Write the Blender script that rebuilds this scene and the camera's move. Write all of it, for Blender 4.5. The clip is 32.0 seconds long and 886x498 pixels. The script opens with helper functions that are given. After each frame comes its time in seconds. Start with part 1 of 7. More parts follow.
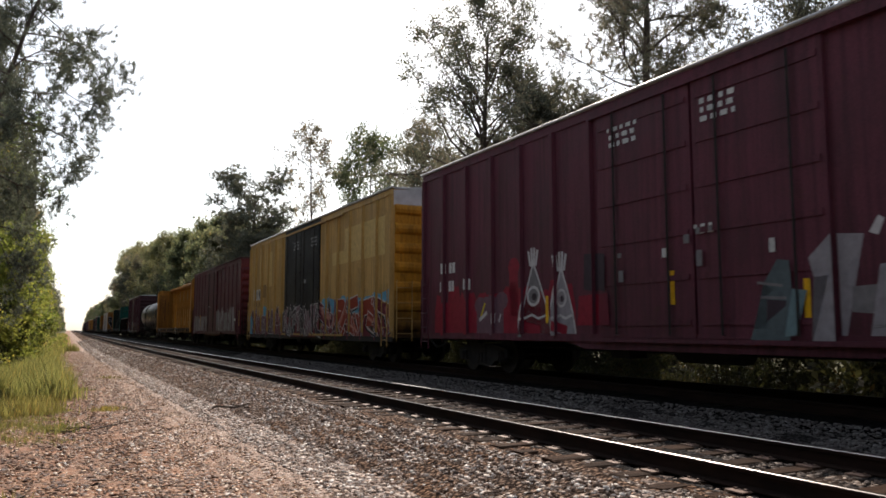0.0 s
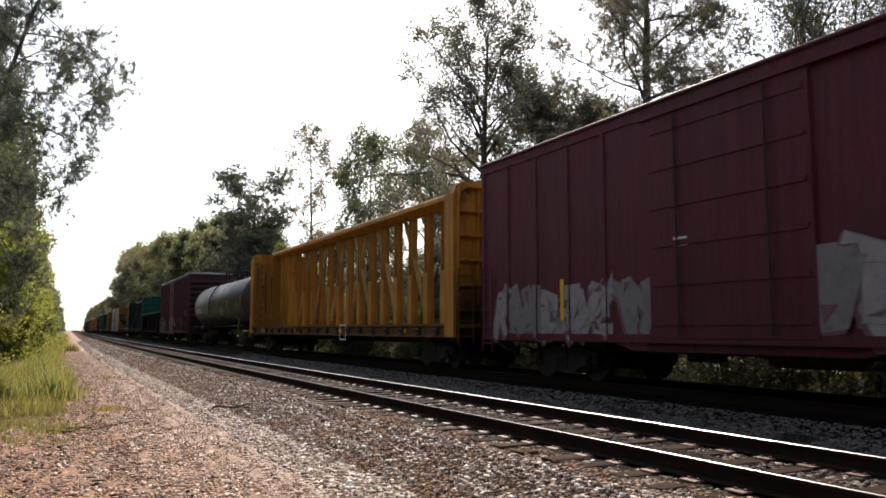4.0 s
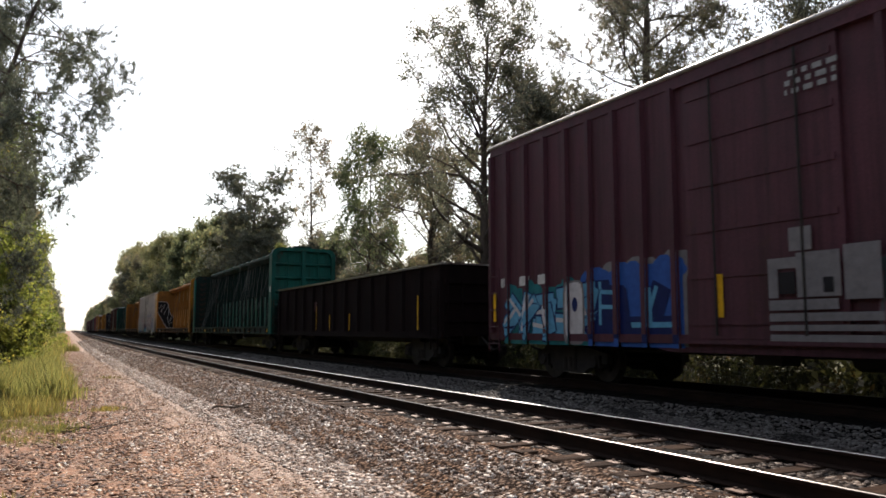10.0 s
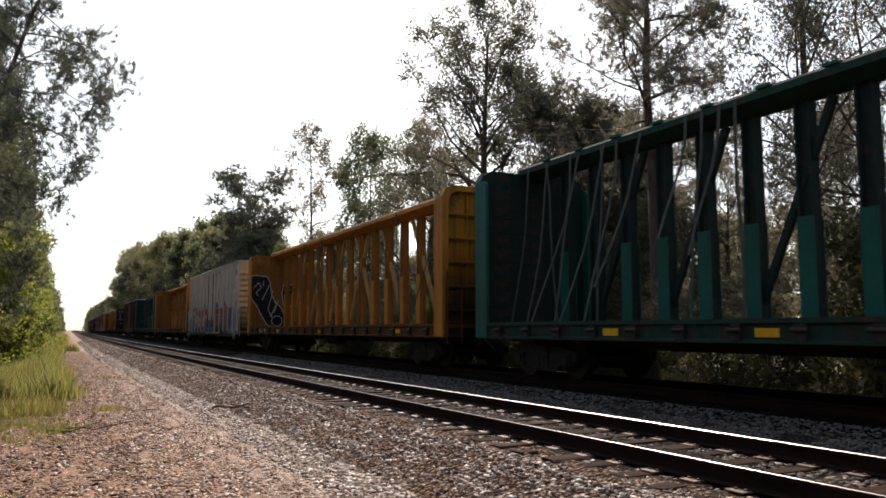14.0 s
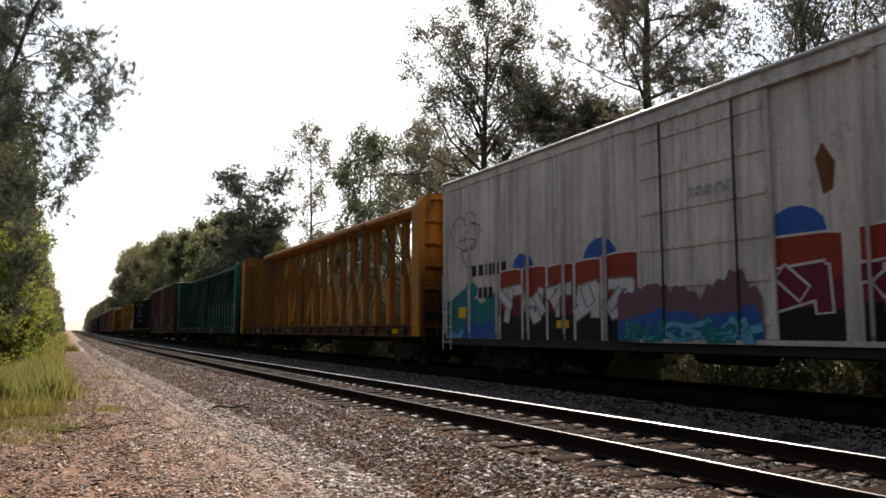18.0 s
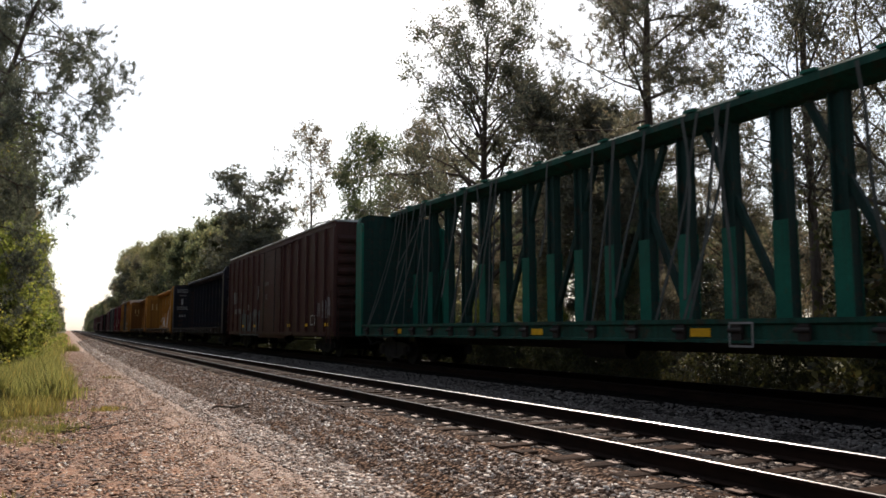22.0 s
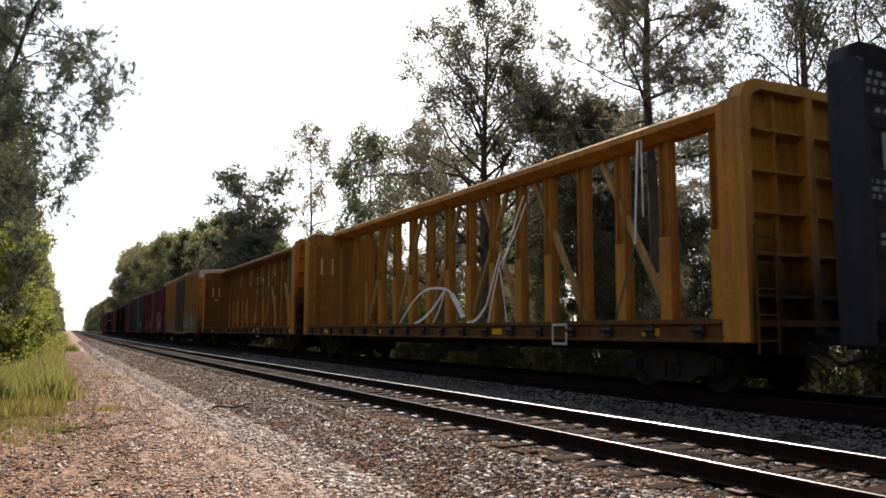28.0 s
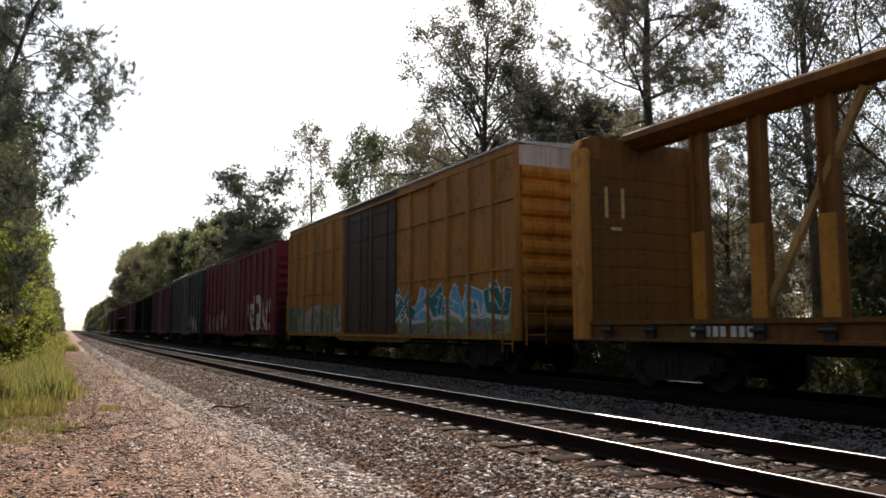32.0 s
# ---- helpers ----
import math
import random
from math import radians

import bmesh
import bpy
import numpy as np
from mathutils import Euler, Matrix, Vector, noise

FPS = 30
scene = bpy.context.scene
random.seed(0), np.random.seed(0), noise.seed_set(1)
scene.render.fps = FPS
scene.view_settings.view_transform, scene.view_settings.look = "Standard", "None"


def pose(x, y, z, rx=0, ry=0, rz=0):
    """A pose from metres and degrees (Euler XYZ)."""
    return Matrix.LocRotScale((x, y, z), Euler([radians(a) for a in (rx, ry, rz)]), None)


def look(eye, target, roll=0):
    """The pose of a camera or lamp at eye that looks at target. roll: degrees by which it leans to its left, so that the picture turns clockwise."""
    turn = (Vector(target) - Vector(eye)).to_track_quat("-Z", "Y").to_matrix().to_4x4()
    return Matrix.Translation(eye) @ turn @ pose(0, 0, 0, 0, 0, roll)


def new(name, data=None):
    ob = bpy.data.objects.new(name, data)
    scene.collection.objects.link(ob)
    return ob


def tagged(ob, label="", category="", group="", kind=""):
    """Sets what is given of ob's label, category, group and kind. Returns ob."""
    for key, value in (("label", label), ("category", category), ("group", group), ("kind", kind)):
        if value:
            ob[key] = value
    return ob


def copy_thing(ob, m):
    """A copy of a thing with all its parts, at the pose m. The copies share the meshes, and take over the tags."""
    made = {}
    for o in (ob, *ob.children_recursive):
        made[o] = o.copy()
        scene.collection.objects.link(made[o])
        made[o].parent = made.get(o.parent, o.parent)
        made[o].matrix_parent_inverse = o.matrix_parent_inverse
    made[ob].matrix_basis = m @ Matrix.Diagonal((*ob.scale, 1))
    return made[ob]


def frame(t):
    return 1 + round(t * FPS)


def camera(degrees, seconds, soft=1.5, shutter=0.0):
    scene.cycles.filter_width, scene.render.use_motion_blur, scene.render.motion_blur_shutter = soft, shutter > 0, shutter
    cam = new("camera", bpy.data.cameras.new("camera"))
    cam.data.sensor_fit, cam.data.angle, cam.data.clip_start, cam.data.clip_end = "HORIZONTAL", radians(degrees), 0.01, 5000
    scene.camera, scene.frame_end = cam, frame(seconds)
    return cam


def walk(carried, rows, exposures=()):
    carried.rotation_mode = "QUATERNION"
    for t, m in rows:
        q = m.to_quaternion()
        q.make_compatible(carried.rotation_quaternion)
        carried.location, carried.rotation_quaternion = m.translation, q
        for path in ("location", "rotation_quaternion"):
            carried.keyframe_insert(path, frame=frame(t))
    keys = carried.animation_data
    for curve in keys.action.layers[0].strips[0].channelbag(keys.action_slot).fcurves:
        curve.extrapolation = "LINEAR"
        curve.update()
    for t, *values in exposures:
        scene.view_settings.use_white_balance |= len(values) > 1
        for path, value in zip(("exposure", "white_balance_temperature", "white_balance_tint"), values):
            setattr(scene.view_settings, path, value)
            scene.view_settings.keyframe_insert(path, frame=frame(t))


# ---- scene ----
H_EYE = 1.116
cam = camera(59.92, 32.0, soft=1.65, shutter=0.12)
EYE = pose(0, 0, H_EYE, 96.0, 0, -27.6)
walk(cam, [(0.0, EYE), (32.0, EYE)], exposures=[(0.0, 0.14), (1.0, 0.28), (2.0, 0.42), (3.0, 0.45), (5.0, 0.32), (6.0, 0.25), (7.0, 0.20), (8.0, 0.16), (9.0, 0.22), (10.0, 0.38), (11.0, 0.40), (12.0, 0.26), (13.0, 0.20), (14.0, 0.14), (17.0, 0.05), (19.0, 0.02), (21.0, -0.03), (23.0, 0.02), (24.0, 0.10), (25.0, 0.24), (28.0, 0.28), (29.0, 0.15), (30.0, 0.06), (31.0, 0.06), (32.0, 0.08)])

# ---- daylight: high hazy sun behind the train ----
SUN_AZ, SUN_EL = 24.0, 41.0
world = bpy.data.worlds.new("hazy_sky")
scene.world = world
world.use_nodes = True
wt = world.node_tree
wt.nodes.clear()
sky = wt.nodes.new("ShaderNodeTexSky")
sky.sky_type = "NISHITA"
sky.sun_disc = False
sky.sun_elevation, sky.sun_rotation = radians(SUN_EL), radians(SUN_AZ)
sky.air_density, sky.dust_density, sky.ozone_density = 1.0, 1.6, 1.0
hazy = wt.nodes.new("ShaderNodeHueSaturation")
hazy.inputs["Saturation"].default_value = 0.5
hazy.inputs["Value"].default_value = 1.0
back = wt.nodes.new("ShaderNodeBackground")
back.inputs["Strength"].default_value = 0.15
wout = wt.nodes.new("ShaderNodeOutputWorld")
wt.links.new(sky.outputs[0], hazy.inputs["Color"])
wt.links.new(hazy.outputs[0], back.inputs[0])
wt.links.new(back.outputs[0], wout.inputs[0])

sun = new("sun", bpy.data.lights.new("sun", "SUN"))
sun.data.energy, sun.data.angle, sun.data.color = 4.1, radians(0.8), (1.0, 0.87, 0.76)
sd = Vector((math.sin(radians(SUN_AZ)) * math.cos(radians(SUN_EL)), math.cos(radians(SUN_AZ)) * math.cos(radians(SUN_EL)), math.sin(radians(SUN_EL))))
sun.matrix_world = look(sd * 80, (0, 0, 0))

# ---- the plan: the line runs along +y and bends gently to the right ----
NEAR_C, FAR_C = 5.90, 10.56       # centre lines of the empty and the occupied track
FAR_Z = 0.10                      # the occupied track lies a little higher
GROUND_Z = -0.60
SPEED = 10.25


def bend(y):
    return 0.0155 * (math.sqrt((y - 45.0) ** 2 + 2500.0) + (y - 45.0)) - 0.3458


def heading(y):
    return math.degrees(math.atan(0.0155 * ((y - 45.0) / math.sqrt((y - 45.0) ** 2 + 2500.0) + 1.0)))


def bend_np(y):
    return 0.0155 * (np.sqrt((y - 45.0) ** 2 + 2500.0) + (y - 45.0)) - 0.3458


# ---- materials ----
class Nodes:
    """A short hand for building node materials."""

    def __init__(self, name):
        self.mat = bpy.data.materials.new(name)
        self.mat.use_nodes = True
        self.t = self.mat.node_tree
        self.bsdf = self.t.nodes["Principled BSDF"]

    def add(self, kind, **inputs):
        n = self.t.nodes.new(kind)
        for k, v in inputs.items():
            n.inputs[k.replace("_", " ")].default_value = v
        return n

    def link(self, a, b):
        self.t.links.new(a, b)

    def coords(self, scale=(1, 1, 1)):
        c = self.t.nodes.new("ShaderNodeTexCoord")
        m = self.t.nodes.new("ShaderNodeMapping")
        m.inputs["Scale"].default_value = scale
        self.link(c.outputs["Object"], m.inputs[0])
        return m.outputs[0]

    def noise(self, scale, detail=5.0, rough=0.6, stretch=(1, 1, 1)):
        n = self.add("ShaderNodeTexNoise", Scale=scale, Detail=detail, Roughness=rough)
        self.link(self.coords(stretch), n.inputs["Vector"])
        return n.outputs["Fac"]

    def ramp(self, fac, *stops):
        r = self.t.nodes.new("ShaderNodeValToRGB")
        e = r.color_ramp.elements
        while len(e) < len(stops):
            e.new(0.5)
        for el, (p, c) in zip(e, stops):
            el.position = p
            el.color = (*c, 1) if len(c) == 3 else c
        self.link(fac, r.inputs[0])
        return r.outputs[0]

    def mix(self, fac, a, b, mode="MIX"):
        m = self.t.nodes.new("ShaderNodeMix")
        m.data_type, m.blend_type = "RGBA", mode
        for sock, v in ((m.inputs[0], fac), (m.inputs[6], a), (m.inputs[7], b)):
            if isinstance(v, (int, float)):
                sock.default_value = v
            elif isinstance(v, tuple):
                sock.default_value = (*v, 1)
            else:
                self.link(v, sock)
        return m.outputs[2]

    def bump(self, height, strength=0.3, distance=0.02):
        b = self.add("ShaderNodeBump", Strength=strength, Distance=distance)
        self.link(height, b.inputs["Height"])
        self.link(b.outputs[0], self.bsdf.inputs["Normal"])

    def color(self, c):
        if isinstance(c, tuple):
            self.bsdf.inputs["Base Color"].default_value = (*c, 1)
        else:
            self.link(c, self.bsdf.inputs["Base Color"])

    def done(self, rough=0.6, metal=0.0):
        if isinstance(rough, (int, float)):
            self.bsdf.inputs["Roughness"].default_value = rough
        else:
            self.link(rough, self.bsdf.inputs["Roughness"])
        self.bsdf.inputs["Metallic"].default_value = metal
        return self.mat


def scaled(c, k):
    return tuple(min(1.0, v * k) for v in c)


BUILT = {}


def car_paint(name, c, rust=0.35, fade=1.25, rough=0.55, grime=None):
    """Weathered freight car paint: faded patches, vertical dirt streaks, rust blooms."""
    n = Nodes(name)
    big = n.noise(0.55, 4, 0.6)
    base = n.mix(n.ramp(big, (0.35, (0, 0, 0)), (0.7, (1, 1, 1))), scaled(c, 0.78), scaled(c, fade))
    streak = n.noise(3.2, 5, 0.7, (1.0, 1.0, 0.10))
    base = n.mix(n.ramp(streak, (0.5, (0, 0, 0)), (0.75, (0.55, 0.55, 0.55))), base, (0.022, 0.015, 0.012))
    drip = n.noise(5.5, 6, 0.75, (1.0, 1.0, 0.05))
    base = n.mix(n.ramp(drip, (0.56, (0, 0, 0)), (0.70, (0.12 + 0.5 * rust,) * 3)), base, (0.060, 0.026, 0.014))
    fine = n.noise(9.0, 6, 0.7, (1.0, 1.0, 0.03))
    base = n.mix(n.ramp(fine, (0.46, (0, 0, 0)), (0.66, (0.5, 0.5, 0.5))), base, scaled(c, 0.30))
    spots = n.noise(2.3, 8, 0.72)
    base = n.mix(n.ramp(spots, (0.62 - 0.12 * rust, (0, 0, 0)), (0.80 - 0.1 * rust, (0.85, 0.85, 0.85))), base, (0.070, 0.030, 0.016))
    grain = n.noise(38, 3, 0.6)
    base = n.mix(1.0, base, n.ramp(grain, (0.3, (0.78, 0.78, 0.78)), (0.7, (1.12, 1.12, 1.12))), "MULTIPLY")
    if grime:
        # wheel dirt and painted-in shade, thick below and ragged at its upper edge
        tc = n.t.nodes.new("ShaderNodeTexCoord")
        sep = n.t.nodes.new("ShaderNodeSeparateXYZ")
        n.link(tc.outputs["Object"], sep.inputs[0])
        h = n.t.nodes.new("ShaderNodeMath")
        h.operation = "MULTIPLY_ADD"
        n.link(n.noise(2.6, 5, 0.7, (1, 1, 0.4)), h.inputs[0])
        h.inputs[1].default_value = -1.4
        n.link(sep.outputs["Z"], h.inputs[2])
        m = n.add("ShaderNodeMapRange", From_Min=grime[0], From_Max=grime[1], To_Min=0.93, To_Max=0.0)
        n.link(h.outputs[0], m.inputs["Value"])
        base = n.mix(m.outputs["Result"], base, (0.018, 0.012, 0.010))
    else:
        BUILT[name] = (c, rust, fade, rough)
    n.color(base)
    n.bsdf.inputs["Specular IOR Level"].default_value = 0.2
    n.bump(n.noise(1.6, 3, 0.5), 0.25, 0.02)
    return n.done(n.ramp(big, (0.3, (rough - 0.08,) * 3), (0.7, (rough + 0.15,) * 3)))


def grimy(key, low=0.9, high=1.9):
    """The same paint, its lower part darkened for wheel dirt and the next car's shade."""
    k = key + "_dirty_%.1f" % high
    if k not in M:
        M[k] = car_paint("dirty_" + M[key].name + "_%.1f" % high, *BUILT[M[key].name], grime=(low, high))
    return M[k]


def plain_paint(name, c, rough=0.6):
    n = Nodes(name)
    v = n.noise(6.0, 5, 0.7)
    n.color(n.mix(n.ramp(v, (0.35, (0, 0, 0)), (0.75, (0.8, 0.8, 0.8))), c, scaled(c, 0.55)))
    n.bsdf.inputs["Specular IOR Level"].default_value = 0.15
    return n.done(rough)


M = {}
M["maroon"] = car_paint("maroon_paint", (0.112, 0.030, 0.046), 0.2)
M["maroon_red"] = car_paint("red_maroon_paint", (0.092, 0.018, 0.029), 0.2)
M["maroon_dark"] = car_paint("dark_maroon_paint", (0.082, 0.029, 0.041), 0.3)
M["brown"] = car_paint("brown_paint", (0.066, 0.025, 0.022), 0.3)
M["red"] = car_paint("red_paint", (0.125, 0.016, 0.028), 0.25)
M["tan_yellow"] = car_paint("faded_yellow_paint", (0.53, 0.33, 0.108), 0.2, 1.2)
M["yellow"] = car_paint("yellow_paint", (0.66, 0.30, 0.028), 0.25, 1.15)
M["orange_yellow"] = car_paint("rusty_yellow_paint", (0.52, 0.21, 0.024), 0.75, 1.1)
M["gold"] = car_paint("gold_paint", (0.53, 0.240, 0.033), 0.6, 1.1)
M["gold_worn"] = car_paint("rust_bled_gold_paint", (0.52, 0.225, 0.032), 0.75, 1.15)
M["gold_dull"] = car_paint("dull_gold_paint", (0.36, 0.165, 0.036), 0.6, 1.15)
M["green"] = car_paint("green_paint", (0.008, 0.105, 0.082), 0.5, 1.3)
M["teal"] = car_paint("teal_green_paint", (0.009, 0.130, 0.088), 0.4, 1.3)
M["black_blue"] = car_paint("blue_black_paint", (0.016, 0.018, 0.030), 0.2, 1.4)
M["black"] = car_paint("black_paint", (0.006, 0.006, 0.009), 0.0, 1.4, 0.55)
M["grey_dark"] = car_paint("dark_grey_paint", (0.050, 0.060, 0.066), 0.2)
M["white"] = car_paint("dirty_white_paint", (0.60, 0.55, 0.50), 0.22, 1.15)
M["cream"] = car_paint("cream_paint", (0.74, 0.58, 0.36), 0.15, 1.15)
M["door_brown"] = car_paint("dark_door_paint", (0.050, 0.030, 0.026), 0.35)
for key, c in (("gold", (0.15, 0.070, 0.018)), ("gold_worn", (0.15, 0.070, 0.018)), ("orange_yellow", (0.12, 0.050, 0.014)), ("green", (0.012, 0.045, 0.034)), ("teal", (0.014, 0.078, 0.057)), ("black_blue", (0.010, 0.010, 0.014))):
    M[key + "_sill"] = car_paint("grimy_" + key + "_sill_paint", c, 0.8, 1.2, 0.7)
for key, c in (("gold", (0.36, 0.158, 0.024)), ("gold_worn", (0.21, 0.088, 0.018)), ("orange_yellow", (0.28, 0.115, 0.020)), ("green", (0.007, 0.022, 0.019)), ("teal", (0.010, 0.040, 0.034)), ("black_blue", (0.012, 0.013, 0.020))):
    M[key + "_post"] = car_paint("weathered_" + key + "_post_paint", c, 0.65, 1.25, 0.65)
M["pale_brace"] = car_paint("faded_brace_paint", (0.42, 0.27, 0.10), 0.5, 1.2, 0.7)
n = Nodes("tank_black_paint")
w = n.noise(2.2, 5, 0.65, (1.0, 1.0, 0.25))
n.color(n.ramp(w, (0.3, (0.016, 0.015, 0.016)), (0.6, (0.030, 0.028, 0.030)), (0.85, (0.066, 0.061, 0.060))))
n.bump(n.noise(1.1, 3, 0.5), 0.12, 0.02)
n.bsdf.inputs["Specular IOR Level"].default_value = 0.38
M["tank_black"] = n.done(n.ramp(w, (0.3, (0.36,) * 3), (0.8, (0.50,) * 3)))
n = Nodes("gondola_brown_paint")
w = n.noise(2.6, 5, 0.65, (1.0, 1.0, 0.2))
n.color(n.ramp(w, (0.3, (0.0055, 0.0036, 0.0038)), (0.65, (0.012, 0.0072, 0.0075)), (0.88, (0.030, 0.016, 0.012))))
n.bsdf.inputs["Specular IOR Level"].default_value = 0.06
M["gon_brown"] = n.done(0.85)
BUILT["gondola_brown_paint"] = ((0.009, 0.006, 0.006), 0.1, 1.2, 0.7)
n = Nodes("galvanised_roof")
n.color(n.ramp(n.noise(3, 5, 0.6), (0.3, (0.42, 0.42, 0.42)), (0.7, (0.62, 0.62, 0.62))))
M["galv"] = n.done(0.42, 0.6)
n = Nodes("bright_rolled_steel")
n.color(n.ramp(n.noise(6, 5, 0.6), (0.3, (0.28, 0.275, 0.27)), (0.7, (0.52, 0.51, 0.50))))
M["eave"] = n.done(0.38, 0.5)
n = Nodes("grimy_steel")
n.color(n.ramp(n.noise(5, 6, 0.65), (0.3, (0.007, 0.006, 0.006)), (0.75, (0.030, 0.022, 0.018))))
n.bump(n.noise(24, 4), 0.3, 0.01)
M["grime"] = n.done(0.78, 0.1)
n = Nodes("wheel_steel")
n.color(n.ramp(n.noise(9, 4), (0.3, (0.010, 0.008, 0.007)), (0.75, (0.040, 0.028, 0.022))))
M["wheel"] = n.done(0.65, 0.3)
n = Nodes("rail_steel_rusty")
n.color(n.ramp(n.noise(7, 6, 0.7, (1, 0.25, 1)), (0.3, (0.009, 0.006, 0.005)), (0.75, (0.030, 0.016, 0.011))))
n.bsdf.inputs["Specular IOR Level"].default_value = 0.1
n.bump(n.noise(40, 4), 0.35, 0.006)
M["rail"] = n.done(0.85)
n = Nodes("dusty_tie_plate")
n.color(n.ramp(n.noise(12, 5, 0.7), (0.3, (0.11, 0.066, 0.046)), (0.7, (0.30, 0.20, 0.15))))
M["plate"] = n.done(0.6, 0.1)
n = Nodes("rail_head_polished")
n.color(n.ramp(n.noise(3, 4, 0.6, (6, 0.15, 1)), (0.3, (0.50, 0.49, 0.48)), (0.7, (0.68, 0.67, 0.66))))
M["rail_top"] = n.done(n.ramp(n.noise(4, 3, 0.6, (8, 0.2, 1)), (0.3, (0.26,) * 3), (0.7, (0.36,) * 3)), 1.0)
n = Nodes("rail_head_dulled")
n.color(n.ramp(n.noise(3, 4, 0.6, (6, 0.15, 1)), (0.3, (0.11, 0.105, 0.10)), (0.7, (0.19, 0.18, 0.17))))
M["rail_dull"] = n.done(0.34, 1.0)
n = Nodes("worn_steel_coping")
n.color(n.ramp(n.noise(4, 5, 0.6), (0.3, (0.10, 0.085, 0.075)), (0.7, (0.42, 0.40, 0.38))))
M["worn"] = n.done(0.35, 0.8)
M["white_line"] = plain_paint("white_stencil_paint", (0.62, 0.62, 0.60))
M["grey_line"] = plain_paint("grey_stencil_paint", (0.30, 0.30, 0.30))
M["black_line"] = plain_paint("black_stencil_paint", (0.02, 0.02, 0.022))
M["reflector"] = plain_paint("yellow_reflector_strip", (0.80, 0.45, 0.02), 0.35)
M["patch_tan"] = plain_paint("pale_tan_patch_paint", (0.62, 0.44, 0.17))
M["patch_brown"] = plain_paint("brown_patch_paint", (0.28, 0.17, 0.06))
M["white_cloth"] = plain_paint("white_strap_webbing", (0.72, 0.70, 0.64), 0.8)
M["dark_strap"] = plain_paint("dark_strap_webbing", (0.055, 0.055, 0.05), 0.8)
M["pale_strap"] = plain_paint("pale_strap_webbing", (0.072, 0.08, 0.075), 0.8)
for nm, c in dict(g_red=(0.27, 0.016, 0.036), g_ice=(0.17, 0.26, 0.28), g_brick=(0.26, 0.035, 0.018), g_white=(0.58, 0.56, 0.56), g_grey=(0.30, 0.28, 0.30), g_blue=(0.03, 0.10, 0.36),
                  g_sky=(0.12, 0.36, 0.55), g_teal=(0.018, 0.17, 0.19), g_black=(0.014, 0.013, 0.016), g_green=(0.22, 0.30, 0.16),
                  g_yellow=(0.65, 0.48, 0.03), g_mauve=(0.16, 0.085, 0.11), g_salmon=(0.50, 0.22, 0.17), g_slate=(0.10, 0.13, 0.14), g_rust=(0.15, 0.055, 0.018), g_dust=(0.20, 0.19, 0.195), g_dark=(0.05, 0.035, 0.045), g_maroon=(0.15, 0.018, 0.035), g_navy=(0.008, 0.018, 0.10)).items():
    M[nm] = plain_paint("spray_paint_" + nm[2:], c, 0.5)

# ground, ballast, timber
def ballast_material(name, dark, mid, pale, tint):
    n = Nodes(name)
    v = n.add("ShaderNodeTexVoronoi", Scale=19.0, Randomness=1.0)
    n.link(n.coords(), v.inputs["Vector"])
    stone = n.ramp(v.outputs["Color"], (0.0, dark), (0.55, mid), (0.85, mid), (1.0, pale))
    gap = n.ramp(v.outputs["Distance"], (0.22, (1, 1, 1)), (0.6, (0.10, 0.08, 0.07)))
    warm = n.mix(1.0, stone, tint, "MULTIPLY")
    n.color(n.mix(1.0, n.mix(n.ramp(n.noise(0.6, 4), (0.35, (0.1,) * 3), (0.65, (0.9,) * 3)), stone, warm), gap, "MULTIPLY"))
    inv = n.t.nodes.new("ShaderNodeMath")
    inv.operation = "MULTIPLY"
    inv.inputs[1].default_value = -1.0
    n.link(v.outputs["Distance"], inv.inputs[0])
    n.bump(inv.outputs[0], 1.0, 0.05)
    n.bsdf.inputs["Specular IOR Level"].default_value = 0.06
    return n.done(0.9)


def stone_material(name, *stops):
    n = Nodes(name)
    rnd = n.t.nodes.new("ShaderNodeNewGeometry")
    n.color(n.mix(n.ramp(n.noise(30, 3), (0.35, (0, 0, 0)), (0.7, (0.5,) * 3)), n.ramp(rnd.outputs["Random Per Island"], *stops), (0.13, 0.095, 0.075)))
    return n.done(0.75)


M["ballast"] = ballast_material("brown_ballast", (0.105, 0.066, 0.047), (0.36, 0.255, 0.190), (0.78, 0.65, 0.56), (1.0, 0.78, 0.60))
M["ballast_grey"] = ballast_material("grey_ballast", (0.030, 0.029, 0.030), (0.078, 0.076, 0.077), (0.17, 0.168, 0.166), (0.9, 0.87, 0.84))
# stone of the train's track: the shade there put into a near-black colour
M["ballast_shaded"] = ballast_material("shade_blackened_ballast", (0.008, 0.008, 0.008), (0.017, 0.016, 0.016), (0.04, 0.038, 0.036), (0.95, 0.9, 0.86))
M["stone"] = stone_material("brown_ballast_stone", (0.0, (0.045, 0.026, 0.018)), (0.34, (0.19, 0.122, 0.088)), (0.62, (0.42, 0.295, 0.22)), (0.76, (0.72, 0.60, 0.51)), (1.0, (0.95, 0.91, 0.86)))
M["stone_grey"] = stone_material("grey_ballast_stone", (0.0, (0.036, 0.034, 0.034)), (0.6, (0.094, 0.090, 0.090)), (1.0, (0.20, 0.195, 0.192)))
M["stone_dim"] = stone_material("dusty_ballast_stone", (0.0, (0.016, 0.009, 0.006)), (0.6, (0.056, 0.036, 0.025)), (0.88, (0.17, 0.118, 0.084)), (1.0, (0.55, 0.45, 0.36)))
M["stone_road"] = stone_material("pale_road_stone", (0.0, (0.24, 0.140, 0.085)), (0.4, (0.58, 0.40, 0.29)), (0.75, (0.84, 0.67, 0.54)), (1.0, (0.96, 0.87, 0.78)))
